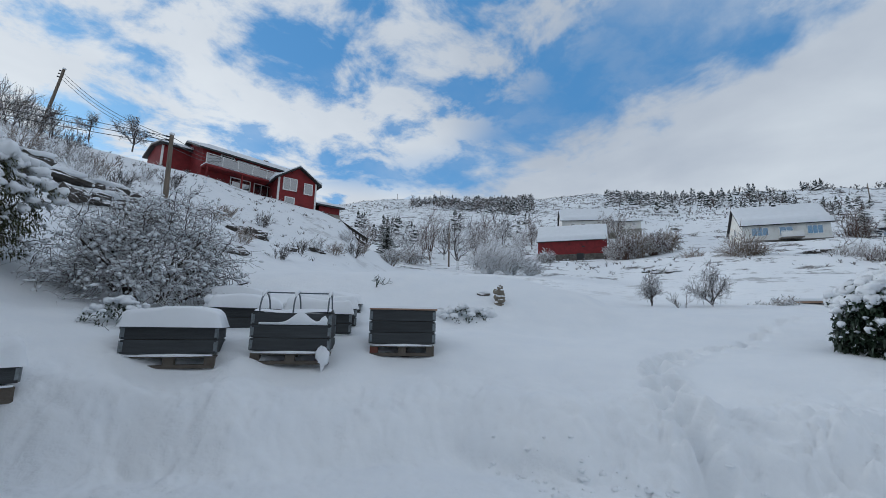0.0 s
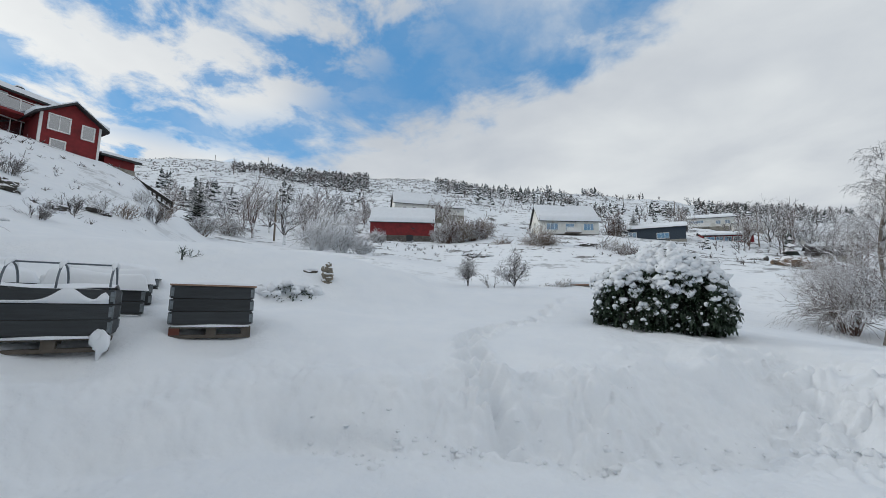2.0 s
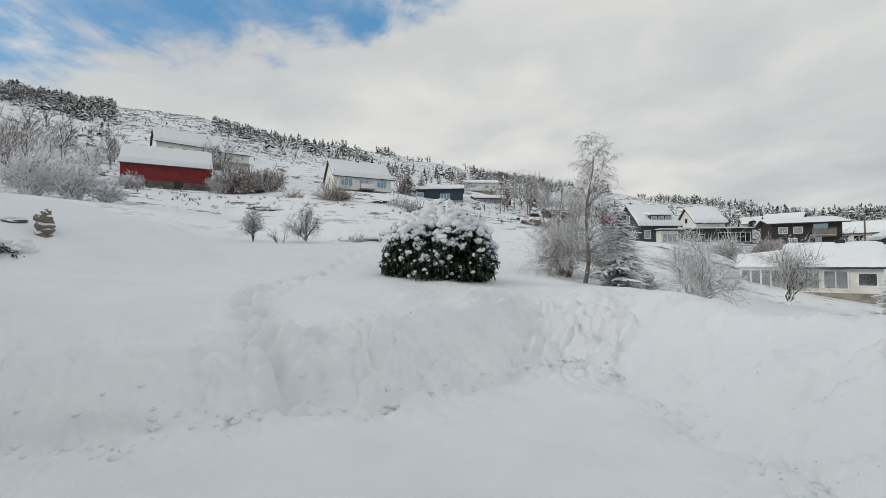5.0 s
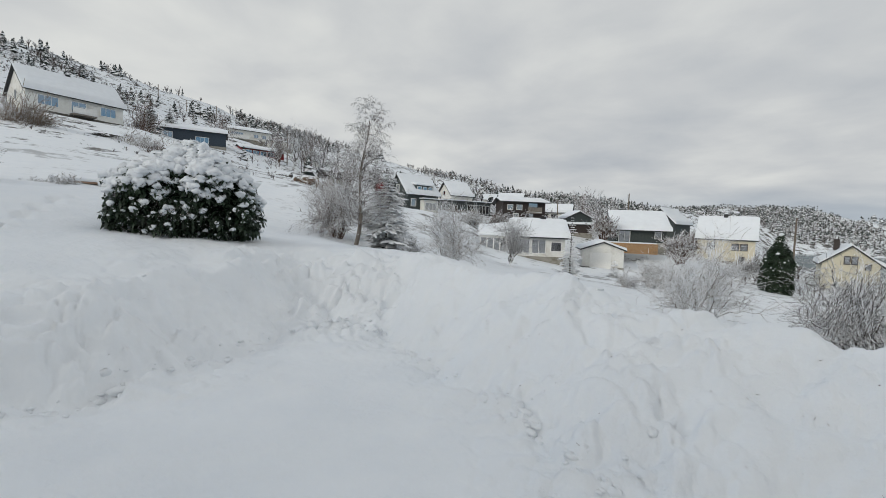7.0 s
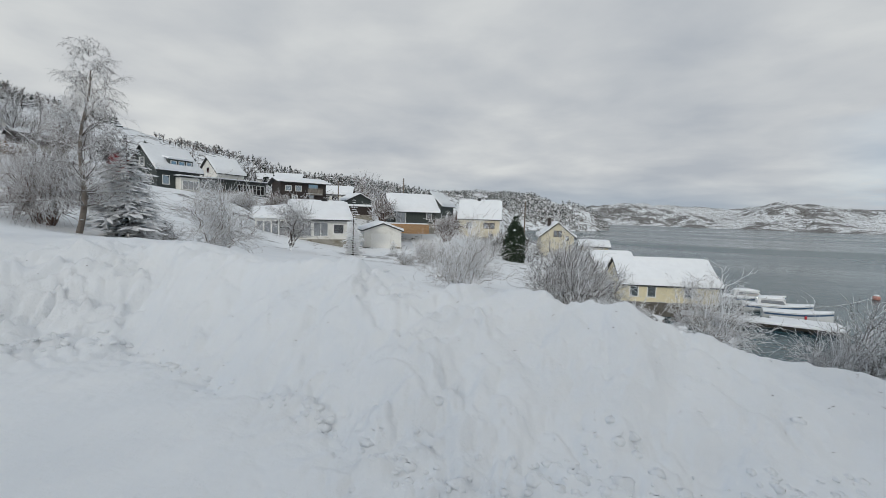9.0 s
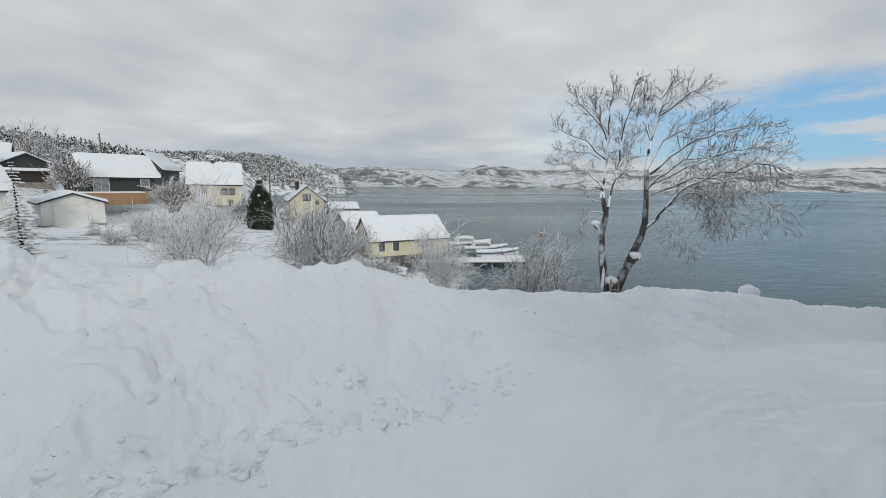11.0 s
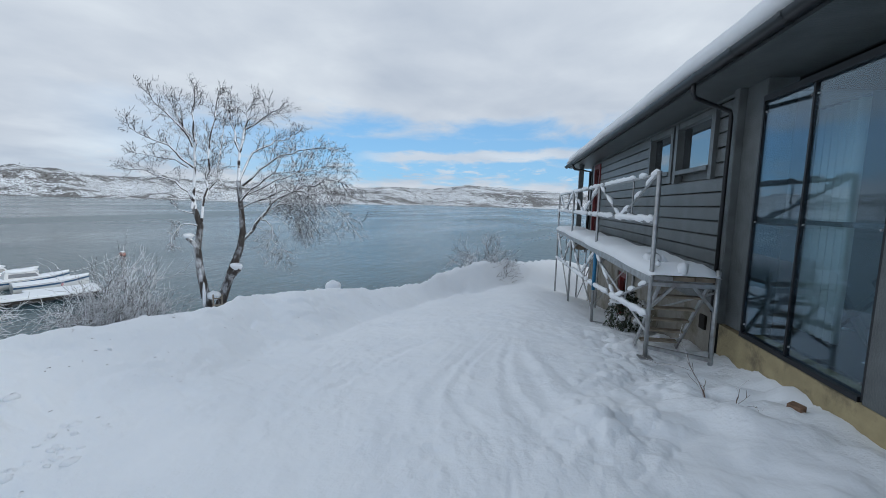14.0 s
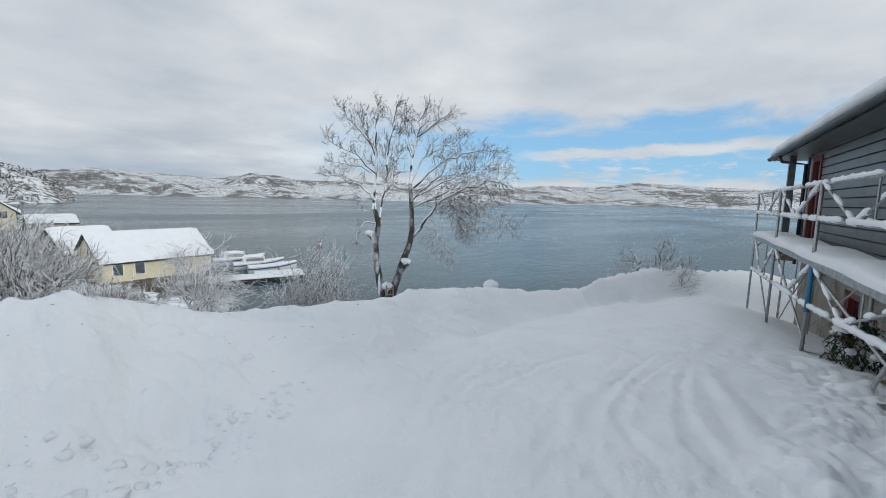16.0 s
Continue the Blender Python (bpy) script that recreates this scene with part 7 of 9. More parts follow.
def raised_bed(az, r, z, turn, levels, label, hx=0.6, hy=0.4, cap=0.16, lid=False, hoops=False, tilt=(0, 0), seed=0, red=False):
    """One planter box: a pallet, hinged board collars one above the other, and its load of snow."""
    d = heading(az) * r
    root = thing("raised_bed", pose(d.x, d.y, z - 0.02, tilt[0], tilt[1], az + turn), label, "raised bed", "pallet collar beds in the garden")
    ph = 0.21
    for x in (-hx + 0.07, 0, hx - 0.07):
        for y in (-hy + 0.07, 0, hy - 0.07):
            part("pallet_block", Build().box(x - 0.07, y - 0.06, 0.05, x + 0.07, y + 0.06, 0.15), RED_PALLET if red and x < 0 else PALLET, root)
    for y in (-hy + 0.06, 0, hy - 0.06):
        part("pallet_board", Build().box(-hx, y - 0.06, 0, hx, y + 0.06, 0.05), PALLET, root)
    for k in range(5):
        y = -hy + 0.07 + (2 * hy - 0.14) * k / 4
        part("pallet_board", Build().box(-hx, y - 0.06, 0.15, hx, y + 0.06, 0.172), PALLET, root)
    # snow caught on the pallet's lip
    part("snow", Build().tube([(-hx + 0.03, -hy - 0.02, 0.185), (0, -hy - 0.03, 0.19), (hx - 0.03, -hy - 0.02, 0.185)], [0.012, 0.025, 0.012], 6), SNOW, root, smooth=True)
    for k in range(levels):
        z0, z1 = ph + 0.2 * k + 0.004, ph + 0.2 * (k + 1) - 0.004
        for a, b in (((-hx, -hy), (hx, -hy)), ((hx, hy), (-hx, hy)), ((hx, -hy), (hx, hy)), ((-hx, hy), (-hx, -hy))):
            q = Build().beam((a[0], a[1], (z0 + z1) / 2), (b[0], b[1], (z0 + z1) / 2), 0.024, z1 - z0)
            part("collar_board", q, COLLAR, root, bevel=0.004)
        for sx in (-1, 1):
            for sy in (-1, 1):
                h = Build()
                x, y = sx * (hx + 0.014), sy * (hy + 0.014)
                h.box(min(x, x - sx * 0.045), y - 0.004, z0 + 0.03, max(x, x - sx * 0.045), y + 0.004, z1 - 0.03)
                h.box(x - 0.004, min(y, y - sy * 0.045), z0 + 0.03, x + 0.004, max(y, y - sy * 0.045), z1 - 0.03)
                h.tube([(x, y, z0 + 0.01), (x, y, z1 - 0.01)], 0.011, 6)
                part("hinge", h, HINGE, root)
    top = ph + 0.2 * levels
    part("soil", Build().box(-hx + 0.02, -hy + 0.02, ph, hx - 0.02, hy - 0.02, top - 0.05), PALLET, root)
    if lid:
        part("lid", Build().box(-hx - 0.03, -hy - 0.04, top, hx + 0.05, hy + 0.03, top + 0.025), PALE_WOOD, root, "bare wooden lid board")
        top += 0.025
    if hoops:
        arch = []
        for x in (-hx + 0.08, 0.0, hx - 0.05):
            pts = [(x, -0.36 * math.cos(a), top - 0.02 + 0.36 * math.sin(a)) for a in [math.pi * q / 12 for q in range(13)]]
            part("hoop", Build().tube(pts, 0.014, 6), HOOP, root, smooth=True)
            part("snow", Build().tube([(p[0], p[1], p[2] + 0.03) for p in pts[3:10]], [0.008, 0.03, 0.035, 0.035, 0.035, 0.03, 0.008], 6), SNOW, root, smooth=True)
        part("ridge_tube", Build().tube([(-hx + 0.06, 0, top + 0.345), (hx - 0.04, 0, top + 0.345)], 0.012, 6), HOOP, root, smooth=True)
        part("snow", Build().sheet([[(x, y, top + 0.01 + 0.06 * (1 - (y / 0.38) ** 2) + 0.015 * math.sin(5 * x + 3 * y)) for y in np.linspace(-0.38, 0.38, 9)] for x in np.linspace(-hx, hx, 15)]), SNOW, root, smooth=True)
        # snow that has slid down over the face of the upper boards
        slide = Build()
        rows = []
        for i in range(25):
            s = i / 24
            x = -hx + 0.10 + s * (2 * hx - 0.14)
            hgt = 0.03 + 0.17 * math.exp(-((s - 0.6) / 0.16) ** 2) + 0.12 * math.exp(-((s - 0.95) / 0.06) ** 2)
            rows.append([(x, -hy - 0.012, top - 0.19), (x, -hy - 0.05, top - 0.18 + hgt * 0.3), (x, -hy - 0.03, top - 0.19 + hgt), (x, -hy - 0.01, top - 0.185 + hgt)])
        part("snow", slide.sheet(rows), SNOW, root, smooth=True)
        part("snow", Build().blob((hx - 0.08, -hy - 0.04, 0.10), (0.09, 0.05, 0.17), 7, 8, 12, 0.6), SNOW, root, smooth=True)
    else:
        snow_cap(root, hx - (0.06 if lid else 0), hy - (0.05 if lid else 0), top, cap, seed)
    if cap > 0.2:
        part("snow", Build().blob((-hx - 0.02, -0.1, top + 0.12), (0.10, 0.12, 0.10), seed, 6, 9, 0.2), SNOW, root, smooth=True)
    return root


raised_bed(337.3, 7.85, 0.95, -13, 2, "dark grey pallet collar bed, low, heaped with snow", cap=0.24, seed=1)
raised_bed(324.6, 7.7, 0.98, -11, 3, "dark grey pallet collar bed with plastic hoops and slumped snow", hoops=True, seed=2)
raised_bed(310.9, 8.1, 1.08, -2, 3, "dark grey pallet collar bed with a snowy wooden lid", hx=0.57, lid=True, cap=0.05, seed=3, red=True)
raised_bed(330.6, 9.4, 1.30, 10, 2, "dark grey pallet collar bed behind the front row, snow-heaped", cap=0.22, seed=4)
raised_bed(321.6, 9.0, 1.22, -3, 2, "dark grey pallet collar bed under a thick snow cap", cap=0.25, seed=5)
raised_bed(320.4, 10.1, 1.36, -3, 2, "dark grey collar bed far back under a thick snow cap", cap=0.25, seed=6)
raised_bed(319.4, 11.3, 1.52, -3, 2, "dark grey collar bed at the row's end under snow", cap=0.25, seed=7)
raised_bed(331.2, 10.9, 1.52, 8, 2, "dark grey collar bed by the snowy bush, snow-heaped", cap=0.25, seed=8)


def stone_block(name, az, r, z, size, label, seed, mat=None):
    root = thing(name, at(az, r, z), label, "stone")
    part("body", Build().blob((0, 0, 0), size, seed, 7, 10, 0.22), mat or STONE, root)
    part("snow_cap", Build().blob((0, 0.05, size[2] * 0.75), (size[0] * 1.05, size[1] * 1.05, size[2] * 0.5), seed + 1, 6, 12, 0.15, 0.35), SNOW, root, smooth=True)


raised_bed(354.6, 7.1, 0.72, 10, 1, "old weathered collar bed almost buried in snow", hx=0.5, cap=0.3, seed=9)


# ---- houses ----
def house(name, label, az, r, z, length, depth, wall_h, roof_h, wall_mat, turn=0.0, windows=(), doors=(), roof_mat=None, trim=None, overhang=0.4, snow=0.22, chimney=None, gable="x", base_h=0.3, base_mat=None,
          category="house", group="houses of the village"):
    """A gabled house. Its front looks along -y, its ridge runs along x, or along y when gable is 'y'. windows: (face, across, sill, width, height)."""
    root = thing(name, at(az, r, z, turn), label, category, group)
    trim = trim or TRIM_WHITE
    w, d = (length, depth) if gable == "x" else (depth, length)
    swap = pose(0, 0, 0) if gable == "x" else pose(0, 0, 0, 0, 0, 90)
    b = Build()
    hw, hd = w / 2, d / 2
    prof = [(-hd, base_h), (hd, base_h), (hd, wall_h), (0, wall_h + roof_h), (-hd, wall_h)]
    v = [swap @ Vector((x, y, q)) for x in (-hw, hw) for y, q in prof]
    b.add(v, [(0, 1, 2, 3, 4), (9, 8, 7, 6, 5), (0, 5, 6, 1), (1, 6, 7, 2), (4, 9, 5, 0), (2, 7, 8, 3), (3, 8, 9, 4)])
    part("wall", b, wall_mat, root)
    base = Build()
    for x0, y0, x1, y1 in ((-hw - 0.06, -hd - 0.06, hw + 0.06, hd + 0.06),):
        base.box(x0, y0, -2.5, x1, y1, base_h, swap)
    part("foundation", base, base_mat or CONCRETE, root)
    slope = math.hypot(hd, roof_h)
    for side, nm in ((-1, "roof"), (1, "roof")):
        rb, sb = Build(), Build()
        ey, ez = side * (hd + overhang), wall_h - roof_h / hd * overhang
        rb.add([swap @ Vector(p) for x in (-hw - overhang, hw + overhang) for p in ((x, 0, wall_h + roof_h), (x, ey, ez), (x, ey, ez + 0.16), (x, 0, wall_h + roof_h + 0.16))],
               [(0, 1, 2, 3), (7, 6, 5, 4), (0, 4, 5, 1), (1, 5, 6, 2), (2, 6, 7, 3), (3, 7, 4, 0)])
        roof = part(nm, rb, roof_mat or ROOF_DARK, root)
        rows = []
        rnd = random.Random(int(az * 10) + side)
        cols = 14
        for i in range(cols + 1):
            x = (-hw - overhang + 0.02) + (w + 2 * overhang - 0.04) * i / cols
            edge = 0.45 if i in (0, cols) else 1.0
            row = []
            for j in range(8):
                s = j / 7
                y = s * ey * 1.0
                zz = wall_h + roof_h + (ez - wall_h - roof_h) * s + 0.165
                th = snow * edge * (1.0 + rnd.uniform(-0.06, 0.06))
                if j == 7:
                    row.append((x, y * 1.005, zz))
                    continue
                row.append((x, y if j < 6 else ey * 0.985, zz + th * (0.85 if j == 6 else 1)))
            rows.append([swap @ Vector(p) for p in row])
        sb.sheet(rows)
        for i in (0, cols):
            rim = rows[i]
            n = len(sb.v)
            low = [swap @ Vector(((-hw - overhang + 0.02) + (w + 2 * overhang - 0.04) * i / cols, s / 7 * ey, wall_h + roof_h + (ez - wall_h - roof_h) * s / 7 + 0.163)) for s in range(8)]
            sb.sheet([rim, low])
        part("snow_cover", sb, SNOW, roof, smooth=True)
    for face, u, sill, ww, wh in windows:
        add_window(root, face, u, sill, ww, wh, w, d, swap, trim)
    for face, u, ww, wh, mat in doors:
        m = face_pose(face, u, 0, w, d, swap)
        part("door", Build().box(-ww / 2, -0.06, 0, ww / 2, 0.04, wh, m), mat, root)
    if chimney:
        cx, cw, ch = chimney
        cb = Build().box(cx - cw / 2, -cw / 2, wall_h + roof_h - 0.5, cx + cw / 2, cw / 2, wall_h + roof_h + ch, swap)
        ch_ob = part("chimney", cb, ROOF_DARK, root)
        part("snow_cap", Build().blob(swap @ Vector((cx, 0, wall_h + roof_h + ch + 0.05)), (cw * 0.55, cw * 0.55, 0.16), 3, flat=0.3), SNOW, ch_ob, smooth=True)
    return root


def face_pose(face, u, v, w, d, swap):
    if swap[0][0] < 0.5:
        face = {"f": "l", "r": "f", "b": "r", "l": "b"}[face]
    if face == "f":
        m = pose(u, -d / 2, v)
    elif face == "b":
        m = pose(-u, d / 2, v, 0, 0, 180)
    elif face == "l":
        m = pose(-w / 2, -u, v, 0, 0, -90)
    else:
        m = pose(w / 2, u, v, 0, 0, 90)
    return swap @ m


def add_window(root, face, u, sill, ww, wh, w, d, swap, trim, bars=None):
    m = face_pose(face, u, sill, w, d, swap)
    b, t = Build(), 0.09
    b.box(-ww / 2 - t, -0.07, -t, -ww / 2, 0.05, wh + t, m).box(ww / 2, -0.07, -t, ww / 2 + t, 0.05, wh + t, m)
    b.box(-ww / 2, -0.07, wh, ww / 2, 0.05, wh + t, m).box(-ww / 2 - t, -0.10, -t, ww / 2 + t, 0.05, 0, m)
    for k in range(1, bars if bars is not None else max(1, round(ww / 0.75))):
        x = -ww / 2 + ww * k / (bars if bars is not None else max(1, round(ww / 0.75)))
        b.box(x - 0.03, -0.055, 0, x + 0.03, 0.04, wh, m)
    win = part("window", b, trim, root)
    part("pane", Build().box(-ww / 2, -0.03, 0, ww / 2, 0.03, wh, m), PANE, win)
    return win




def balcony(root, x0, x1, y0, y1, z, rail_mat, slab_mat, rail_h=0.95, glass=False):
    """A slab on the front with posts and rails round it and snow on it."""
    slab = part("balcony", Build().box(x0, y0, z - 0.18, x1, y1, z), slab_mat, root)
    n = max(2, round((x1 - x0) / 1.4))
    for k in range(n + 1):
        x = x0 + 0.03 + (x1 - x0 - 0.06) * k / n
        part("rail_post", Build().box(x - 0.03, y0 + 0.01, z, x + 0.03, y0 + 0.07, z + rail_h), rail_mat, slab)
    part("handrail", Build().box(x0, y0, z + rail_h, x1, y0 + 0.08, z + rail_h + 0.05), rail_mat, slab)
    fill = PANE if glass else rail_mat
    part("railing_panel", Build().box(x0 + 0.06, y0 + 0.03, z + 0.1, x1 - 0.06, y0 + 0.05, z + rail_h - 0.08), fill, slab)
    part("snow", Build().box(x0 + 0.02, y0 + 0.09, z + 0.002, x1 - 0.02, y1, z + 0.14), SNOW, slab, bevel=0.04)
    return slab


def extension(root, x0, x1, y0, y1, z0, z1, mat, name="extension", snow=0.2, windows=()):
    """A flat-roofed block joined to a house."""
    ob = part(name, Build().box(x0, y0, z0, x1, y1, z1), mat, root)
    part("roof_edge", Build().box(x0 - 0.25, y0 - 0.25, z1 + 0.002, x1 + 0.25, y1 + 0.25, z1 + 0.18), ROOF_DARK, ob)
    part("snow_cover", Build().box(x0 - 0.24, y0 - 0.24, z1 + 0.182, x1 + 0.24, y1 + 0.24, z1 + 0.18 + snow), SNOW, ob, bevel=0.08)
    for u, sill, ww, wh in windows:
        m = pose(u, y0, sill)
        b = Build().box(-ww / 2 - 0.08, -0.06, -0.08, ww / 2 + 0.08, 0.04, 0, m).box(-ww / 2 - 0.08, -0.06, wh, ww / 2 + 0.08, 0.04, wh + 0.08, m)
        for k in range(max(1, round(ww / 0.9)) + 1):
            x = -ww / 2 - 0.04 + (ww + 0.08) * k / max(1, round(ww / 0.9))
            b.box(x - 0.04, -0.06, 0, x + 0.04, 0.04, wh, m)
        win = part("window", b, TRIM_WHITE, ob)
        part("pane", Build().box(-ww / 2, -0.03, 0, ww / 2, 0.02, wh, m), PANE, win)
    return ob


def dormer(root, x, y, z, w, h, d, mat, trim=None):
    ob = part("dormer", Build().box(x - w / 2, y, z, x + w / 2, y + d, z + h), mat, root)
    part("dormer_roof", Build().add([(x - w / 2 - 0.2, y - 0.2, z + h), (x + w / 2 + 0.2, y - 0.2, z + h), (x + w / 2 + 0.2, y + d, z + h + 0.5), (x - w / 2 - 0.2, y + d, z + h + 0.5),
                                     (x - w / 2 - 0.2, y - 0.2, z + h + 0.25), (x + w / 2 + 0.2, y - 0.2, z + h + 0.25), (x + w / 2 + 0.2, y + d, z + h + 0.75), (x - w / 2 - 0.2, y + d, z + h + 0.75)],
                                    [(3, 2, 1, 0), (4, 5, 6, 7), (0, 1, 5, 4), (1, 2, 6, 5), (2, 3, 7, 6), (3, 0, 4, 7)]), SNOW, ob, bevel=0.06)
    n = max(1, round(w / 1.3))
    for k in range(n):
        cx = x - w / 2 + w * (k + 0.5) / n
        fr = part("window", Build().box(cx - 0.45, y - 0.05, z + 0.25, cx + 0.45, y + 0.02, z + h - 0.2), trim or TRIM_WHITE, ob)
        part("pane", Build().box(cx - 0.36, y - 0.06, z + 0.33, cx + 0.36, y - 0.03, z + h - 0.28), PANE, fr)
    return ob


# the hillside
barn = house("red_barn", "dark red wooden barn on a stone base, snow on its roof", 287.2, 87.5, 14.2, 12.8, 7, 3.9, 3.3, RED_WOOD, turn=-3, base_h=1.15, base_mat=STONE, snow=0.3, overhang=0.25, category="barn")
# the doorway's shade is put in as a dark slab on the base
part("door", Build().box(0.9, -3.62, -0.4, 2.2, -3.5, 1.25), ROOF_DARK, barn, "dark slab for the shade of a doorway in the stone base")
part("hatch", Build().box(1.9, -3.54, 2.45, 2.5, -3.45, 2.7), ROOF_DARK, barn, "small dark hatch")
house("farmhouse", "long white farmhouse above the barn with a snowy roof", 285.4, 115, 25.3, 13.0, 7, 3.4, 3.4, WHITE_WOOD, turn=10, snow=0.3, windows=[("f", u, 1.5, 0.9, 0.8) for u in (-3.8, -1.2, 1.3, 3.8)])
house("farm_annex", "low white annex beside the farmhouse", 280.4, 112, 25.0, 5.6, 4, 2.2, 0.9, WHITE_WOOD, turn=10, windows=[("f", u, 1.1, 0.7, 0.6) for u in (-1.2, 1.2)])
wh = house("white_house", "white house with a balcony on a stone basement, snowy roof", 265.5, 89, 13.9, 11.6, 8, 4.6, 3.5, WHITE_WOOD, turn=17, base_h=1.9, base_mat=STONE, snow=0.3, chimney=(0, 0.6, 0.5),
           windows=[("f", -3.4, 2.7, 2.2, 1.25), ("f", 0.1, 2.35, 1.7, 1.6), ("f", 3.8, 2.7, 1.9, 1.25), ("l", 0, 3.4, 0.9, 1.3), ("l", -2.2, 2.6, 0.9, 1.3)])
balcony(wh, -1.0, 1.9, -5.4, -4.02, 2.1, TRIM_WHITE, GREY_WOOD)
house("blue_house", "dark blue long house with a snowy low roof", 255.5, 112, 16.9, 16.5, 7, 3.2, 1.3, BLUE_WOOD, turn=-4, snow=0.3, windows=[("f", -3.6, 0.9, 3.2, 1.5), ("f", 3.6, 0.7, 2.4, 1.2)])
house("red_bungalow", "low red bungalow with a row of white-framed windows", 247.6, 122, 16.5, 10.5, 6, 2.5, 1.0, RED_WOOD, turn=18, snow=0.3, windows=[("f", u, 1.1, 1.4, 1.0) for u in (-3.6, -1.8, 0, 1.8, 3.6)])
wt = house("white_villa", "white villa high on the slope with a wide snowy roof", 249.0, 152, 25.9, 12.8, 7, 3.0, 1.3, WHITE_WOOD, turn=10, snow=0.3, windows=[("f", -3.5, 0.8, 3.4, 1.4), ("f", 2, 1.1, 1.2, 1.0), ("f", 4.4, 1.1, 1.2, 1.0)])
balcony(wt, -6.2, -0.4, -5.2, -3.52, 0.3, TRIM_WHITE, WHITE_WOOD)
house("flat_garage", "flat white garage below the villa", 245.2, 146, 23.5, 7.5, 5, 2.2, 0.3, WHITE_WOOD, turn=8, snow=0.3)
house("dark_cabin", "dark low cabin among the trees", 238.6, 110, 11.5, 7, 5, 2.2, 0.9, BROWN_WOOD, turn=15, snow=0.3)
house("white_cottage", "white cottage among bare trees", 240.4, 150, 18.5, 7, 5, 2.6, 1.4, WHITE_WOOD, turn=10, snow=0.3, windows=[("f", 0, 1, 1.2, 1)])
house("hillside_cabin", "small brown cabin in the wooded hollow", 296.6, 120, 24.0, 5, 4, 1.8, 0.7, GREY_WOOD, turn=0, snow=0.3)

# the village below
gh = house("green_house", "dark green gabled house with a bay window and dormer", 228.2, 78, 3.6, 6.6, 6.4, 3.4, 3.2, GREEN_WOOD, turn=33, snow=0.25, windows=[("l", -1.5, 1.2, 0.9, 1.2), ("l", 1.5, 1.2, 0.9, 1.2), ("l", 0, 3.8, 0.9, 1.1), ("f", -2.0, 1.2, 0.9, 1.2)])
dormer(gh, 0.5, -3.0, 3.4, 3.6, 1.5, 2.2, GREEN_WOOD)
extension(gh, -0.6, 2.4, -4.4, -3.22, -0.5, 2.3, WHITE_WOOD, "bay", windows=[(0.9, 0.6, 2.4, 1.2)])
house("red_gable_house", "red house half hidden behind the green one", 230.9, 92, 6.2, 6, 6, 3.0, 2.4, RED_WOOD, turn=25)
vl = house("villa", "white attic house on a broad dark lower floor", 222.6, 90, 6.7, 5.0, 6, 1.2, 2.6, WHITE_WOOD, turn=30, base_h=0.0, windows=[("l", 0, 1.2, 0.8, 0.9), ("l", -1.5, 0.5, 0.7, 0.7)], snow=0.25)
extension(vl, -4.6, 6.2, -4.4, 4.0, -3.6, -0.25, GREEN_WOOD, "lower_floor", windows=[(-2.4, -2.3, 1.0, 1.2), (1.6, -2.4, 2.2, 1.6), (4.6, -2.4, 2.4, 1.6)])
balcony(vl, -4.4, 2.0, -6.2, -4.42, -2.9, GREY_WOOD, GREY_WOOD)
db = house("brown_house", "dark brown boxy house with a balcony and shallow snowy roof", 213.9, 82, 2.8, 7.8, 7, 3.6, 0.7, BROWN_WOOD, turn=14, overhang=0.7, snow=0.25,
           windows=[("f", -2.6, 2.2, 0.9, 0.8), ("f", -0.9, 2.2, 0.9, 0.8), ("f", -1.5, 0.6, 0.8, 0.8), ("r", -1.6, 1.9, 1.6, 1.4), ("r", -1.6, 0.2, 1.6, 1.2)])
balcony(db, 0.4, 3.0, -4.6, -3.52, 1.75, GREY_WOOD, GREY_WOOD)
part("balcony_door", Build().box(0.8, -3.56, 1.8, 2.4, -3.45, 3.4), PANE, db)
part("porch_door", Build().box(0.9, -3.56, 0.2, 1.7, -3.45, 1.6), PANE, db)
house("white_bungalow", "white bungalow behind the brown house", 209.2, 100, 2.9, 7, 5, 2.6, 1.6, WHITE_WOOD, turn=-8, snow=0.25, windows=[("f", u, 1, 1.3, 1.1) for u in (-2, 0, 2)])
house("upper_white_house", "white house higher up the village slope", 217.2, 122, 6.6, 6.5, 6, 2.6, 1.5, WHITE_WOOD, turn=8, snow=0.25, windows=[("f", -2, 1, 1.2, 1.1), ("f", 2, 1, 1.2, 1.1)])
house("upper_brown_house", "brown house higher up the village slope", 215.0, 126, 7.6, 7, 6, 2.4, 1.4, BROWN_WOOD, turn=-10, snow=0.25)
low = house("low_white_house", "low white house with a glazed sunroom and wide snowy roof", 211.5, 54, -1.9, 5.8, 7.0, 2.7, 1.7, WHITE_WOOD, turn=6, overhang=0.6, snow=0.3, windows=[("f", -1.9, 0.7, 1.4, 1.5), ("f", -0.1, 0.7, 1.5, 1.5), ("f", 1.9, 1.0, 1.1, 1.0)])
part("chimney", Build().box(0.3, -0.3, 3.8, 1.0, 0.4, 5.0), ROOF_DARK, low, "square black chimney")
sr = part("sunroom", Build().box(-7.0, -3.0, 0.0, -2.92, 2.0, 0.5).box(-7.0, -3.0, 2.25, -2.92, 2.0, 2.5), WHITE_WOOD, low)
for k in range(6):
    x = -6.9 + 0.78 * k
    part("sunroom_post", Build().box(x - 0.07, -3.02, 0.5, x + 0.07, -2.9, 2.25), TRIM_WHITE, sr)
    if k < 5:
        part("pane", Build().box(x + 0.072, -2.96, 0.5, x + 0.708, -2.93, 2.25), PANE, sr)
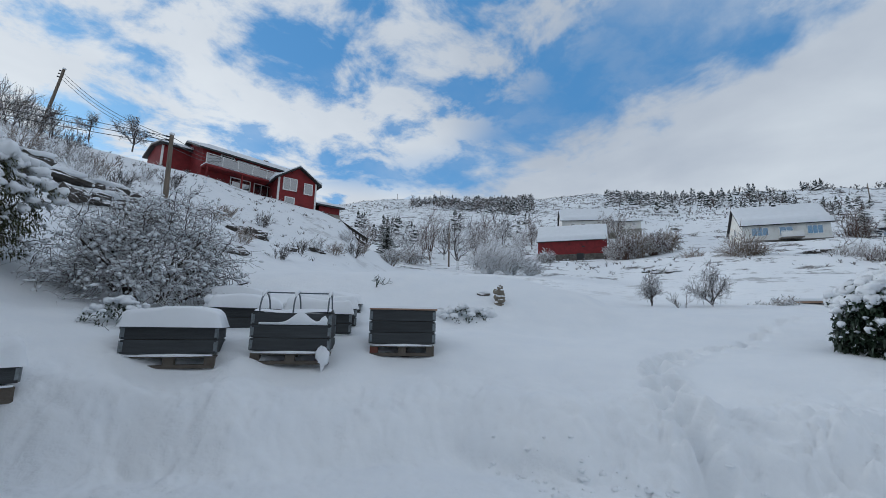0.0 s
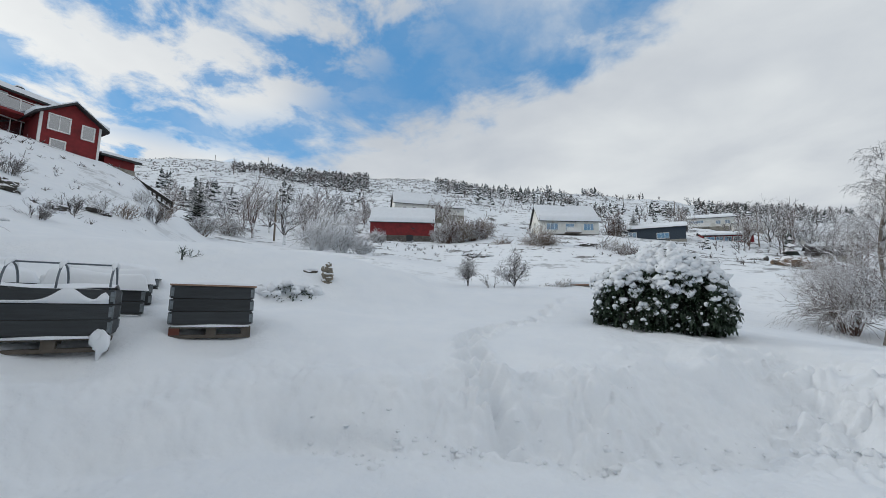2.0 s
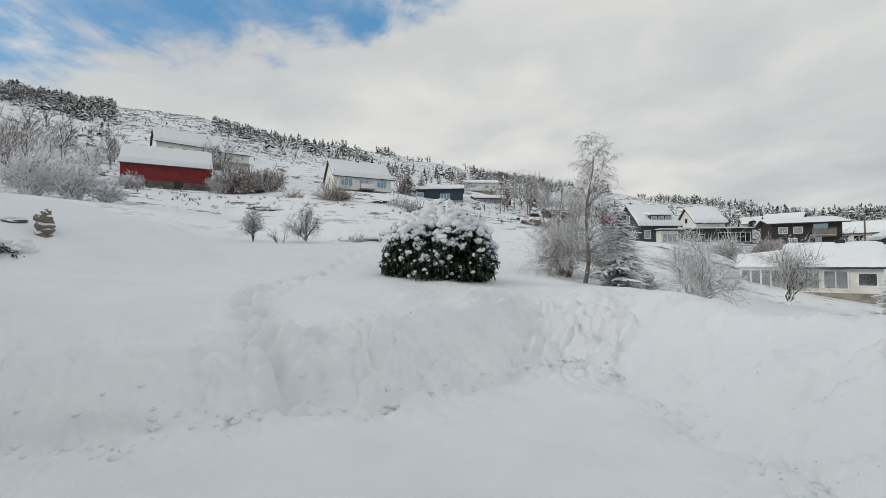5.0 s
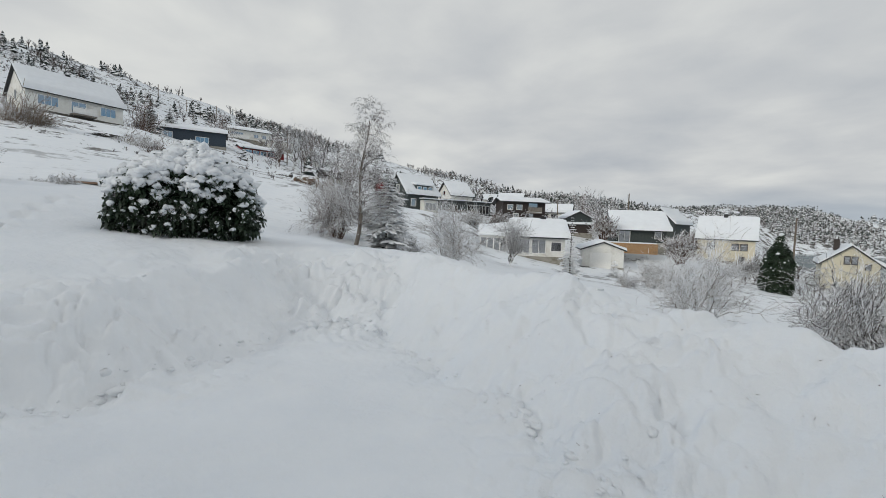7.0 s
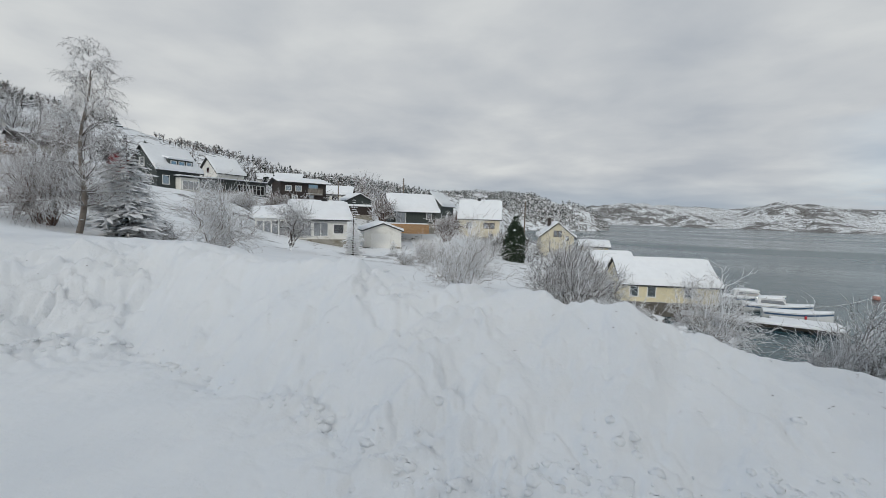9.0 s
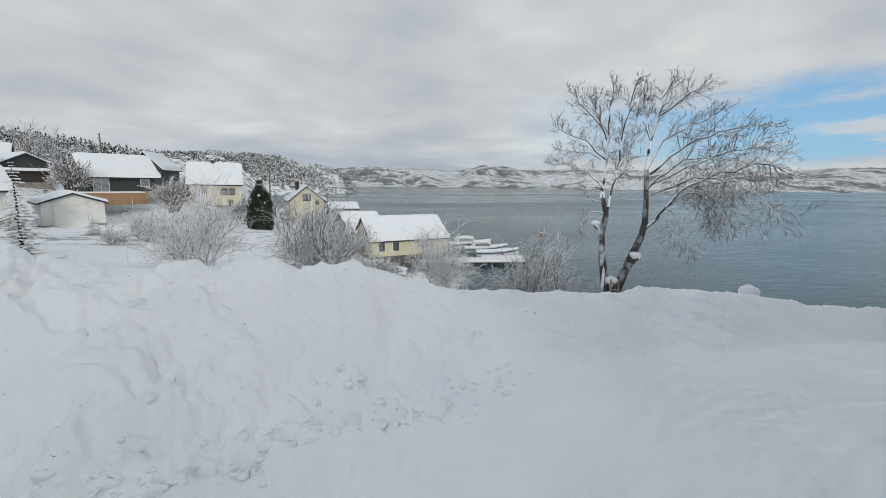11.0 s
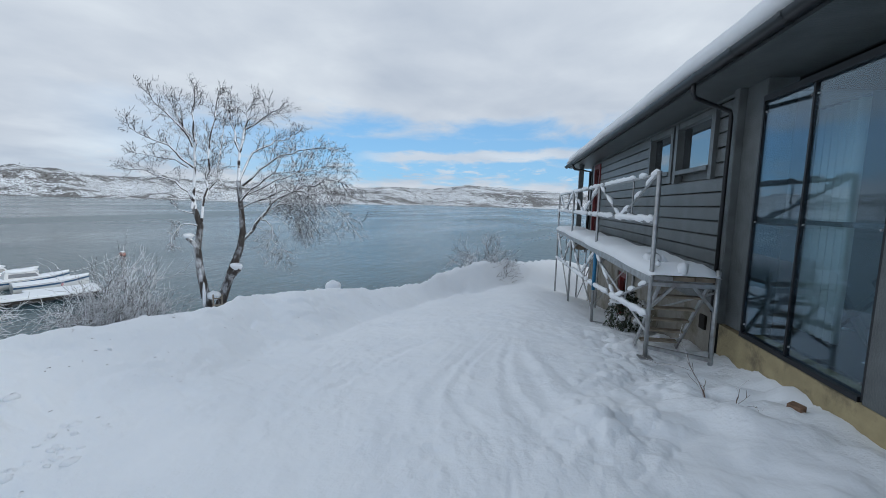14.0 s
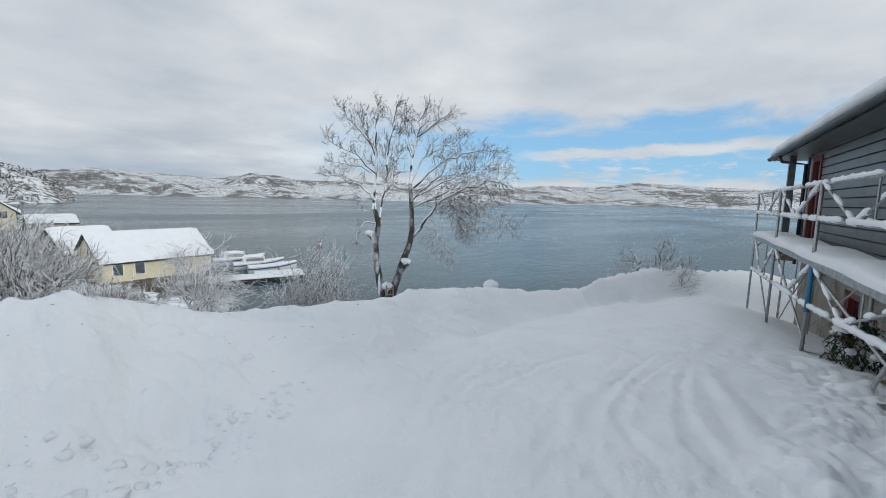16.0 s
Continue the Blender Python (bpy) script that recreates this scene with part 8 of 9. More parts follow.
part("sunroom_roof", Build().add([(-7.3, -3.4, 2.502), (-2.4, -3.4, 2.502), (-2.4, 2.2, 4.0), (-7.3, 2.2, 3.4), (-7.3, -3.4, 2.9), (-2.4, -3.4, 2.9), (-2.4, 2.2, 4.4), (-7.3, 2.2, 3.8)],
                                 [(3, 2, 1, 0), (4, 5, 6, 7), (0, 1, 5, 4), (1, 2, 6, 5), (2, 3, 7, 6), (3, 0, 4, 7)]), SNOW, sr, "snow-covered sunroom roof", bevel=0.1)
gar = house("garage", "pale garage with a white door and snowy gable roof", 203.6, 60.5, -3.2, 5.0, 6.5, 2.45, 0.9, WHITE_WOOD, turn=8, gable="y", snow=0.25, overhang=0.3)
gd = part("garage_door", Build().box(-1.6, -3.34, 0.0, 1.0, -3.25, 2.1), TRIM_WHITE, gar, "white garage door")
for k in range(1, 4):
    part("door_panel", Build().box(-1.55, -3.36, 0.525 * k - 0.48, 0.95, -3.342, 0.525 * k - 0.03), TRIM_WHITE, gd)
house("grey_gable_house", "small grey gabled house above the drive", 206.9, 92, 1.4, 5.2, 6, 2.6, 1.3, GREEN_WOOD, turn=20, gable="y", snow=0.25)
house("carport", "dark flat carport with a snowy roof", 206.4, 82, 0.9, 4.6, 4, 1.7, 0.15, BROWN_WOOD, turn=5, snow=0.25)
g2 = house("grey_house", "dark grey house under a big snowy roof", 199.6, 78, -0.2, 7.6, 8, 2.5, 2.6, GREEN_WOOD, turn=12, overhang=0.7, snow=0.3, windows=[("f", 2.6, 1.0, 0.9, 1.0), ("f", -2.4, 0.3, 1.6, 1.8)])
t2 = house("slate_house", "slate grey gabled house with white trim", 196.0, 98, 0.4, 5.4, 8, 3.4, 2.7, GREEN_WOOD, turn=-22, gable="y", snow=0.25, windows=[("f", -0.55, 3.7, 0.75, 0.9), ("f", 0.45, 3.7, 0.75, 0.9), ("f", -1.4, 1.0, 0.9, 1.2)])
ch = house("cream_house", "cream house with a tall snowy roof and chimney", 190.1, 83.5, -2.6, 7.6, 7, 3.9, 3.2, material("pale_cream_boards", (0.66, 0.60, 0.46), 0.65, vary=0.05, bump=0.2), turn=-2, snow=0.25, chimney=(-0.3, 0.6, 0.7),
           windows=[("f", -1.9, 2.1, 0.9, 0.9), ("f", 1.3, 2.1, 0.8, 0.9), ("f", 2.4, 2.1, 0.8, 0.9), ("f", 2.2, 0.4, 0.6, 0.6)], trim=BROWN_WOOD)
yh = house("yellow_house", "pale yellow gabled house near the water", 180.2, 78, -4.9, 5.4, 8, 3.6, 2.2, material("pale_yellow_boards", (0.66, 0.61, 0.47), 0.65, vary=0.05, bump=0.2), turn=6, gable="y", snow=0.22, windows=[("f", -0.35, 3.6, 0.45, 0.9), ("f", 0.35, 3.6, 0.45, 0.9), ("f", 1.6, 3.0, 0.4, 0.6)], trim=BROWN_WOOD)
part("chimney", Build().box(-1.4, -0.4, 5.2, -0.8, 0.2, 6.7), BROWN_WOOD, yh)
house("shore_hut", "low hut by the water with a snowy roof", 175.4, 74, -4.6, 4.2, 4, 2.0, 0.7, CREAM_WOOD, turn=5, snow=0.25)
terrace = thing("deck_terrace", at(200.6, 70, -1.0, 8), "wooden plank terrace in front of the grey house", "deck")
for k in range(9):
    part("plank", Build().box(-4.2, -1.6, -0.5 + 0.17 * k, 4.2, -1.55, -0.345 + 0.17 * k), material("tan_planks", (0.36, 0.22, 0.11), 0.75, vary=0.2) if k == 0 else bpy.data.materials["tan_planks"], terrace)
part("floor", Build().box(-4.2, -1.55, 0.8, 4.2, 1.5, 0.95), GREY_WOOD, terrace)
part("snow", Build().box(-4.1, -1.5, 0.952, 4.1, 1.5, 1.15), SNOW, terrace, bevel=0.05)

# the red house on the hill
rg = house("red_garage", "red shed with white corner boards on the hill", 338.2, 48, 15.1, 4.2, 5, 2.5, 0.5, RED_WOOD, turn=14, snow=0.2, category="shed")
part("corner_board", Build().box(1.98, -2.54, 0, 2.14, -2.38, 2.4), TRIM_WHITE, rg)
part("corner_board", Build().box(-2.14, -2.54, 0, -1.98, -2.38, 2.4), TRIM_WHITE, rg)
rm = house("red_house", "long red house on the hill with balcony and white trim", 331.6, 47.5, 13.3, 9.6, 6.5, 3.9, 1.3, RED_WOOD, turn=22, snow=0.22, overhang=0.45, chimney=(2.6, 0.55, 0.5),
           windows=[("f", -2.6, 2.6, 1.1, 1.1), ("f", -0.6, 2.6, 2.0, 1.0), ("f", 3.2, 2.6, 1.8, 1.0), ("f", -1.2, 0.5, 1.8, 1.3), ("f", 1.2, 0.5, 2.0, 1.3)])
balcony(rm, -4.9, 4.9, -4.6, -3.27, 2.1, TRIM_WHITE, RED_WOOD, 0.95, True)
for x in (-4.7, -1.6, 1.6, 4.6):
    part("balcony_post", Build().box(x - 0.06, -4.55, -1, x + 0.06, -4.43, 1.92), RED_WOOD, rm)
rw = house("red_wing", "red gabled wing with white-framed windows on the hill", 325.7, 45.5, 12.0, 3.7, 6, 3.4, 1.25, RED_WOOD, turn=16, gable="y", snow=0.2, overhang=0.45, windows=[("f", -0.75, 2.3, 1.2, 1.1), ("f", 1.05, 2.2, 0.7, 1.0), ("f", -0.7, 0.5, 0.8, 1.0)])
part("corner_board", Build().box(1.74, -3.06, -0.5, 1.9, -2.9, 3.4), TRIM_WHITE, rw)
part("corner_board", Build().box(-1.9, -3.06, -0.5, -1.74, -2.9, 3.4), TRIM_WHITE, rw)
house("red_annex", "low red annex beside the wing", 321.2, 46, 12.4, 2.2, 4, 1.0, 0.3, RED_WOOD, turn=20, snow=0.2, category="shed")


# ---- boathouse, boats and landing stage ----
DARK_TIMBER = material("tarred_timber", (0.03, 0.026, 0.022), 0.85, vary=0.3, snow=0.45)
HULL_WHITE = material("white_gelcoat", (0.75, 0.76, 0.77), 0.25, vary=0.03)
HULL_BLUE = material("blue_hull_stripe", (0.02, 0.07, 0.16), 0.35, vary=0.1)
FENDER = material("red_fender", (0.55, 0.05, 0.06), 0.45, vary=0.1)
BUOY = material("faded_pink_buoy", (0.50, 0.24, 0.20), 0.5, vary=0.12)

bh = house("boathouse", "cream yellow boathouse on the shore with a snowy roof", 167.8, 57, -7.5, 10.6, 6.6, 2.1, 2.5, CREAM_WOOD, turn=22.7, snow=0.22, overhang=0.3, base_h=0.1, base_mat=STONE,
           windows=[("f", -3.97, 0.7, 0.85, 1.1), ("f", -2.04, 0.7, 0.85, 1.1), ("f", 2.0, 0.7, 0.85, 1.1), ("l", 0.4, 2.6, 0.5, 0.8)], category="boathouse")
part("gable_door", Build().box(-5.72, -1.4, 0.1, -5.63, 1.2, 1.9), GREY_WOOD, bh, "grey plank double door")
house("small_boathouse", "smaller white boathouse behind the yellow one", 173.4, 61, -7.3, 5, 6, 2.4, 2.2, WHITE_WOOD, turn=24, snow=0.25, category="boathouse")


def boat(az, r, turn, length, label, cabin=True):
    root = thing("motor_boat", at(az, r, SEA, turn), label, "boat", "moored motor boats")
    rows = []
    n = 12
    for i in range(n + 1):
        t = i / n
        x = -length / 2 + length * t
        w = length * 0.165 * (1 - max(0, (t - 0.45) / 0.55) ** 2.2) + 0.02
        sheer = 0.85 + 0.45 * t * t
        rows.append([(x, -w, sheer), (x, -w * 0.96, sheer * 0.5), (x, -w * 0.6, -0.1), (x, 0, -0.3 + 0.25 * max(0, t - 0.7)), (x, w * 0.6, -0.1), (x, w * 0.96, sheer * 0.5), (x, w, sheer)])
    hull = Build().sheet(rows)
    hull.add(rows[0], [tuple(range(7))])
    part("hull", hull, HULL_WHITE, root, smooth=True)
    part("stripe", Build().sheet([[(p[0], p[1] * 1.01 - 0.01, p[2] - 0.28), (p[0], p[1] * 1.01 - 0.012, p[2] - 0.10)] for p in (row[0] for row in rows)]), HULL_BLUE, root)
    part("deck", Build().sheet([[(row[0][0], y, row[0][2] + 0.0) for y in np.linspace(row[0][1], row[6][1], 3)] for row in rows]), HULL_WHITE, root)
    cover = []
    for row in rows:
        x, w, z = row[0][0], row[6][1], row[0][2]
        cover.append([(x, y * w, z + 0.02 + 0.2 * (1 - abs(y) ** 3)) for y in np.linspace(-0.98, 0.98, 9)])
    part("snow", Build().sheet(cover), SNOW, root, "snow over the deck", smooth=True)
    if cabin:
        x0, x1, w = -length * 0.32, length * 0.16, length * 0.115
        c = Build().add([(x0, -w, 0.85), (x1, -w * 0.85, 0.95), (x1, w * 0.85, 0.95), (x0, w, 0.85), (x0 + 0.15, -w * 0.85, 1.75), (x1 - 0.7, -w * 0.75, 1.75), (x1 - 0.7, w * 0.75, 1.75), (x0 + 0.15, w * 0.85, 1.75)],
                        [(4, 5, 6, 7), (0, 1, 5, 4), (1, 2, 6, 5), (2, 3, 7, 6), (3, 0, 4, 7)])
        cab = part("cabin", c, HULL_WHITE, root, bevel=0.05)
        part("windscreen", Build().sheet([[(x1 - 0.1, -w * 0.7, 1.12), (x1 - 0.1, w * 0.7, 1.12)], [(x1 - 0.58, -w * 0.66, 1.66), (x1 - 0.58, w * 0.66, 1.66)]]), PANE, cab)
        part("side_window", Build().add([(x0 + 0.4, -w * 0.98, 1.2), (x1 - 0.5, -w * 0.90, 1.2), (x1 - 0.75, -w * 0.82, 1.6), (x0 + 0.45, -w * 0.90, 1.6)], [(0, 1, 2, 3)]), PANE, cab)
        part("snow", Build().blob(((x0 + x1) / 2 - 0.2, 0, 1.78), ((x1 - x0) * 0.48, w * 1.0, 0.3), 5, 7, 14, 0.12, 0.2), SNOW, cab, "thick snow on the cabin roof", smooth=True)
    part("fender", Build().blob((length * 0.1, -length * 0.17, 0.6), (0.12, 0.12, 0.22), 2, 6, 8, 0.05), FENDER, root, smooth=True)
    return root


boat(158.4, 71, 14, 7.5, "white cabin boat under deep snow at its mooring")
boat(156.2, 66, 12, 7.0, "white motor boat with a snowy canopy at its mooring")
boat(154.6, 62.5, 10, 6.4, "low open motor boat filled with snow", cabin=False)


def pier():
    root = thing("landing_stage", at(157.6, 55.5, SEA, 10), "dark timber landing stage covered with snow", "jetty")
    for k in range(7):
        x = -6.5 + 2.1 * k
        part("pile", Build().tube([(x, -0.9, -2), (x, -0.9, 0.62)], 0.14, 8), DARK_TIMBER, root)
        part("pile", Build().tube([(x, 0.9, -2), (x, 0.9, 0.62)], 0.14, 8), DARK_TIMBER, root)
    part("beam", Build().box(-7.4, -1.15, 0.28, 6.6, -0.95, 0.55), DARK_TIMBER, root)
    part("beam", Build().box(-7.4, 0.95, 0.28, 6.6, 1.15, 0.55), DARK_TIMBER, root)
    for k in range(28):
        x = -7.4 + 0.5 * k
        part("plank", Build().box(x, -1.3, 0.552, x + 0.47, 1.3, 0.6), DARK_TIMBER, root)
    part("snow", Build().box(-7.3, -1.25, 0.602, 6.55, 1.25, 0.85), SNOW, root, bevel=0.1)
    f = thing("floating_pontoon", at(153.9, 59.5, SEA, 12), "blue-edged floating pontoon with snow on it", "pontoon")
    part("float", Build().box(-3.0, -1.0, -0.2, 3.0, 1.0, 0.35), HULL_BLUE, f, bevel=0.05)
    part("snow", Build().box(-2.98, -0.98, 0.352, 2.98, 0.98, 0.6), SNOW, f, bevel=0.1)


pier()


def shore_rocks():
    rnd = random.Random(12)
    for k in range(26):
        az, r = rnd.uniform(160, 171), rnd.uniform(40, 49.5)
        d = heading(az) * r
        z = max(ground_z(d.x, d.y), SEA - 0.1)
        s = rnd.uniform(0.4, 1.0)
        root = thing("shore_rock", pose(d.x, d.y, z, 0, 0, rnd.uniform(0, 360)), "dark shore rock with snow on top", "rock", "rocks along the shore")
        part("body", Build().blob((0, 0, 0.0), (s * 1.3, s, s * 0.7), k, 6, 9, 0.3), STONE, root)
        part("snow", Build().blob((0, 0, s * 0.5), (s * 1.1, s * 0.85, s * 0.32), k + 50, 5, 9, 0.2, 0.3), SNOW, root, smooth=True)


shore_rocks()
bu = thing("mooring_buoy", at(148.85, 92, SEA), "faded pink mooring buoy with a snow cap", "buoy")
part("float", Build().blob((0, 0, 0.25), (0.48, 0.48, 0.44), 1, 8, 14, 0.02), BUOY, bu, smooth=True)
part("snow", Build().blob((0, 0, 0.60), (0.40, 0.40, 0.2), 2, 6, 12, 0.1, 0.2), SNOW, bu, smooth=True)
rp = thing("mooring_rope", pose(0, 0, 0), "slack mooring rope from boat to buoy", "rope")
a, b2 = heading(155.0) * 66 + Vector((0, 0, SEA + 0.9)), heading(148.85) * 92 + Vector((0, 0, SEA + 0.4))
part("rope", Build().tube([a.lerp(b2, k / 10) - Vector((0, 0, 0.5 * math.sin(math.pi * k / 10))) for k in range(11)], 0.03, 5), DARK_TIMBER, rp)
hut = thing("shed_roof", at(144.6, 14.5, -2.75, 30), "corner of a low snowy shed roof below the bank", "shed")
part("wall", Build().box(-0.8, -0.8, -1.5, 0.8, 0.8, 0.3), GREY_WOOD, hut)
part("roof", Build().add([(-1, -1, 0.25), (1, -1, 0.25), (1, 0, 0.75), (-1, 0, 0.75), (1, 1, 0.25), (-1, 1, 0.25), (-1, -1, 0.32), (1, -1, 0.32), (1, 0, 0.82), (-1, 0, 0.82), (1, 1, 0.32), (-1, 1, 0.32)],
                         [(6, 7, 8, 9), (9, 8, 10, 11), (0, 3, 2, 1), (3, 5, 4, 2), (0, 1, 7, 6), (4, 5, 11, 10), (1, 2, 8, 7), (2, 4, 10, 8), (3, 0, 6, 9), (5, 3, 9, 11)]), TREAD_WOOD, hut)


# ---- poles, wires, crags ----
POLE = material("weathered_pole", (0.16, 0.13, 0.10), 0.9, vary=0.25, scale=4, stretch=(4, 4, 0.3), bump=0.4)


def utility_pole(az, r, z, top_az, top_z, rad, label, arm=False):
    root = thing("utility_pole", pose(0, 0, 0), label, "pole", "wooden utility poles")
    a, b = heading(az) * r + Vector((0, 0, z)), heading(top_az) * r + Vector((0, 0, top_z))
    part("post", Build().tube([a - (b - a) * 0.15, a, b], [rad * 1.15, rad * 1.1, rad * 0.8], 9), POLE, root, smooth=True)
    part("cap", Build().blob(b + Vector((0, 0, 0.02)), (rad * 1.2, rad * 1.2, 0.08), 1, 5, 8, 0.1), SNOW, root, smooth=True)
    for k in range(3):
        p = a.lerp(b, 0.96 - 0.05 * k)
        part("insulator", Build().tube([p, p + heading(az + 90) * (rad * 2.2)], [0.03, 0.05], 6), ROOF_DARK, root)
    if arm:
        part("crossarm", Build().beam(b + heading(az + 60) * 0.8 - Vector((0, 0, 0.4)), b - heading(az + 60) * 0.8 - Vector((0, 0, 0.4)), 0.1), POLE, root)
    return b


p2 = utility_pole(339.3, 23, 7.0, 339.5, 10.32, 0.11, "weathered wooden utility pole on the snowy slope")
p1 = utility_pole(350.4, 38, 14.0, 349.5, 18.75, 0.10, "leaning wooden utility pole on the hilltop")
for az, r, dh in ((305.0, 330, 9), (311.0, 340, 8), (258.0, 260, 9), (255.3, 240, 8), (252.3, 250, 9), (274, 330, 8)):
    d = heading(az) * r
    gz = ground_z(d.x, d.y)
    utility_pole(az, r, gz, az, gz + dh * 0.7, 0.17, "far utility pole on the ridge")
for az, r, z0, dh in ((209.0, 90, 1.5, 6.5), (200.5, 88, 1.5, 7.5), (184.2, 74, -4.5, 9.0), (244.4, 112, 14.5, 8), (303.8, 58, 8.5, 7.5)):
    utility_pole(az, r, z0, az, z0 + dh, 0.12, "slim utility pole among the houses")


def wire(a, b, sag, rad=0.014):
    root = thing("power_line", pose(0, 0, 0), "thin dark power line hung between poles", "cable", "overhead wires")
    part("cable", Build().tube([a.lerp(b, k / 14) - Vector((0, 0, sag * math.sin(math.pi * k / 14))) for k in range(15)], rad, 5), ROOF_DARK, root)


out_l = heading(372) * 30
for dz, sag in ((-0.12, 0.5), (-0.32, 0.6), (-0.5, 0.7)):
    wire(p2 + Vector((0, 0, dz)), out_l + Vector((0, 0, 12.2 + dz)), sag)
for dz in (-0.3, -0.55, -0.8):
    wire(p1 + Vector((0, 0, dz)), p2 + Vector((0, 0, dz * 0.6)), 0.5)
house_eave = heading(333.5) * 44 + Vector((0, 0, 17.4))
for dz in (-0.1, -0.35, -0.6):
    wire(p2 + Vector((0, 0, dz)), house_eave + Vector((0, 0, dz)), 0.4)


def crags():
    rnd = random.Random(6)
    spots = [(350.8, 19, 11.4, 1.5, 0.45), (347.6, 19.5, 11.8, 1.7, 0.6), (345.0, 20, 11.2, 1.2, 0.4), (343.2, 19.5, 12.6, 1.3, 0.35), (352.4, 20, 12.8, 1.2, 0.4), (346.2, 19, 0, 1.0, 0.5), (352.2, 18.5, 0, 1.0, 0.5), (348.9, 18, 0, 0.8, 0.35), (344.2, 18.6, 0, 0.8, 0.3),
             (341.0, 18, 11.0, 0.8, 0.35), (331.8, 22.5, 11.4, 0.8, 0.4), (330.0, 22.8, 11.0, 0.7, 0.35), (328.6, 23, 11.0, 0.5, 0.25), (325.8, 22, 11.3, 0.7, 0.22), (322.4, 26, 11.4, 0.7, 0.22), (332.5, 17.0, 9.3, 0.6, 0.25), (338.2, 21, 12.4, 0.8, 0.3),
             (276.4, 52, 6.6, 1.5, 0.4), (278.0, 53, 6.5, 1.2, 0.35), (262.8, 62, 8.2, 1.5, 0.35), (258.6, 66, 8.0, 1.2, 0.3), (244.6, 66, 6.2, 1.0, 0.4)]
    for k, (az, r, el, w, h) in enumerate(spots):
        d = heading(az) * r
        z = ground_z(d.x, d.y)
        root = thing("rock_outcrop", pose(d.x, d.y, z + h * 0.05, 0, 0, az), "dark rock outcrop breaking through the snow", "rock", "outcrops on the slope")
        b = Build()
        for q in range(5):
            s = rnd.uniform(0.3, 0.55)
            b.blob((w * rnd.uniform(-0.8, 0.8), w * rnd.uniform(-0.15, 0.35), h * rnd.uniform(-0.35, 0.45)), (w * s, w * s * 0.7, h * rnd.uniform(0.35, 0.7)), 10 * k + q, 6, 8, 0.45)
        part("body", b, ROCK, root)
        caps = Build()
        for q in range(3):
            caps.blob((w * (0.6 * q - 0.6), 0.3 * w, h * 0.55), (w * rnd.uniform(0.3, 0.5), w * 0.3, h * rnd.uniform(0.2, 0.35)), k + 30 + q, 6, 10, 0.4)
        part("snow", caps, SNOW, root, smooth=True)
    # dry-stone end of the garden terrace
    lichen = material("pale_lichened_stone", (0.24, 0.215, 0.17), 0.92, vary=0.45, scale=9, stain=(0.09, 0.075, 0.055), stain_scale=5, bump=0.9, bump_scale=22, snow=0.55)
    for k in range(9):
        root = thing("wall_stone", at(297.5 + 0.22 * (k % 2) + rnd.uniform(-0.15, 0.15), 11.75 + rnd.uniform(-0.05, 0.05), 1.94 + 0.085 * k, rnd.uniform(-40, 40)), "weathered upright stone of the terrace wall", "stone", "stones of the terrace wall")
        part("body", Build().blob((0, 0, 0), (rnd.uniform(0.14, 0.19) * (1 - 0.04 * k), 0.15, rnd.uniform(0.09, 0.13)), k + 9, 7, 10, 0.28), lichen, root)
    stone_block("field_stone", 299.7, 12.3, 2.50, (0.21, 0.18, 0.085), "flat dark stone in the snowy terrace", 8)
    stone_block("field_stone", 298.9, 11.5, 2.0, (0.12, 0.12, 0.10), "small dark stone below the terrace crest", 18)
    for k in range(16):
        az = 243.4 - 0.33 * k * 0.8
        root = thing("retaining_stone", at(az, 56 + rnd.uniform(-0.3, 0.3), 5.7 + rnd.uniform(0, 0.9), rnd.uniform(-30, 30)), "brown stone of a retaining wall", "stone", "retaining wall stones")
        s = rnd.uniform(0.5, 0.8)
        part("body", Build().blob((0, 0, 0), (s, s * 0.7, s * 0.7), k + 70, 6, 9, 0.3), material("brown_stone", (0.16, 0.11, 0.075), 0.9, vary=0.35, scale=3, bump=0.6, snow=0.4) if k == 0 else bpy.data.materials["brown_stone"], root)


crags()
bench = thing("garden_bench", at(263.4, 26, 2.45, 4), "low wooden bench buried in snow at the garden's end", "bench")
part("seat", Build().box(-1.0, -0.25, 0.42, 1.0, 0.25, 0.5), PALE_WOOD, bench)
part("leg", Build().box(-0.85, -0.2, 0, -0.7, 0.2, 0.42), PALE_WOOD, bench)
part("leg", Build().box(0.7, -0.2, 0, 0.85, 0.2, 0.42), PALE_WOOD, bench)
part("snow", Build().box(-1.02, -0.27, 0.502, 1.02, 0.27, 0.66), SNOW, bench, bevel=0.06)
stair = thing("hillside_stair_rail", pose(0, 0, 0), "dark wooden stair rail running down the hill", "railing")
sa, sb = heading(318.9) * 43 + Vector((0, 0, 11.2)), heading(315.2) * 40 + Vector((0, 0, 8.9))
part("handrail", Build().beam(sa + Vector((0, 0, 0.6)), sb + Vector((0, 0, 0.6)), 0.14, 0.26), DARK_TIMBER, stair)
part("stringer", Build().beam(sa, sb, 0.3, 0.25), DARK_TIMBER, stair)
for k in range(9):
    p = sa.lerp(sb, k / 8)
    part("post", Build().beam(p - Vector((0, 0, 0.4)), p + Vector((0, 0, 0.6)), 0.1, up=(1, 0, 0)), DARK_TIMBER, stair)


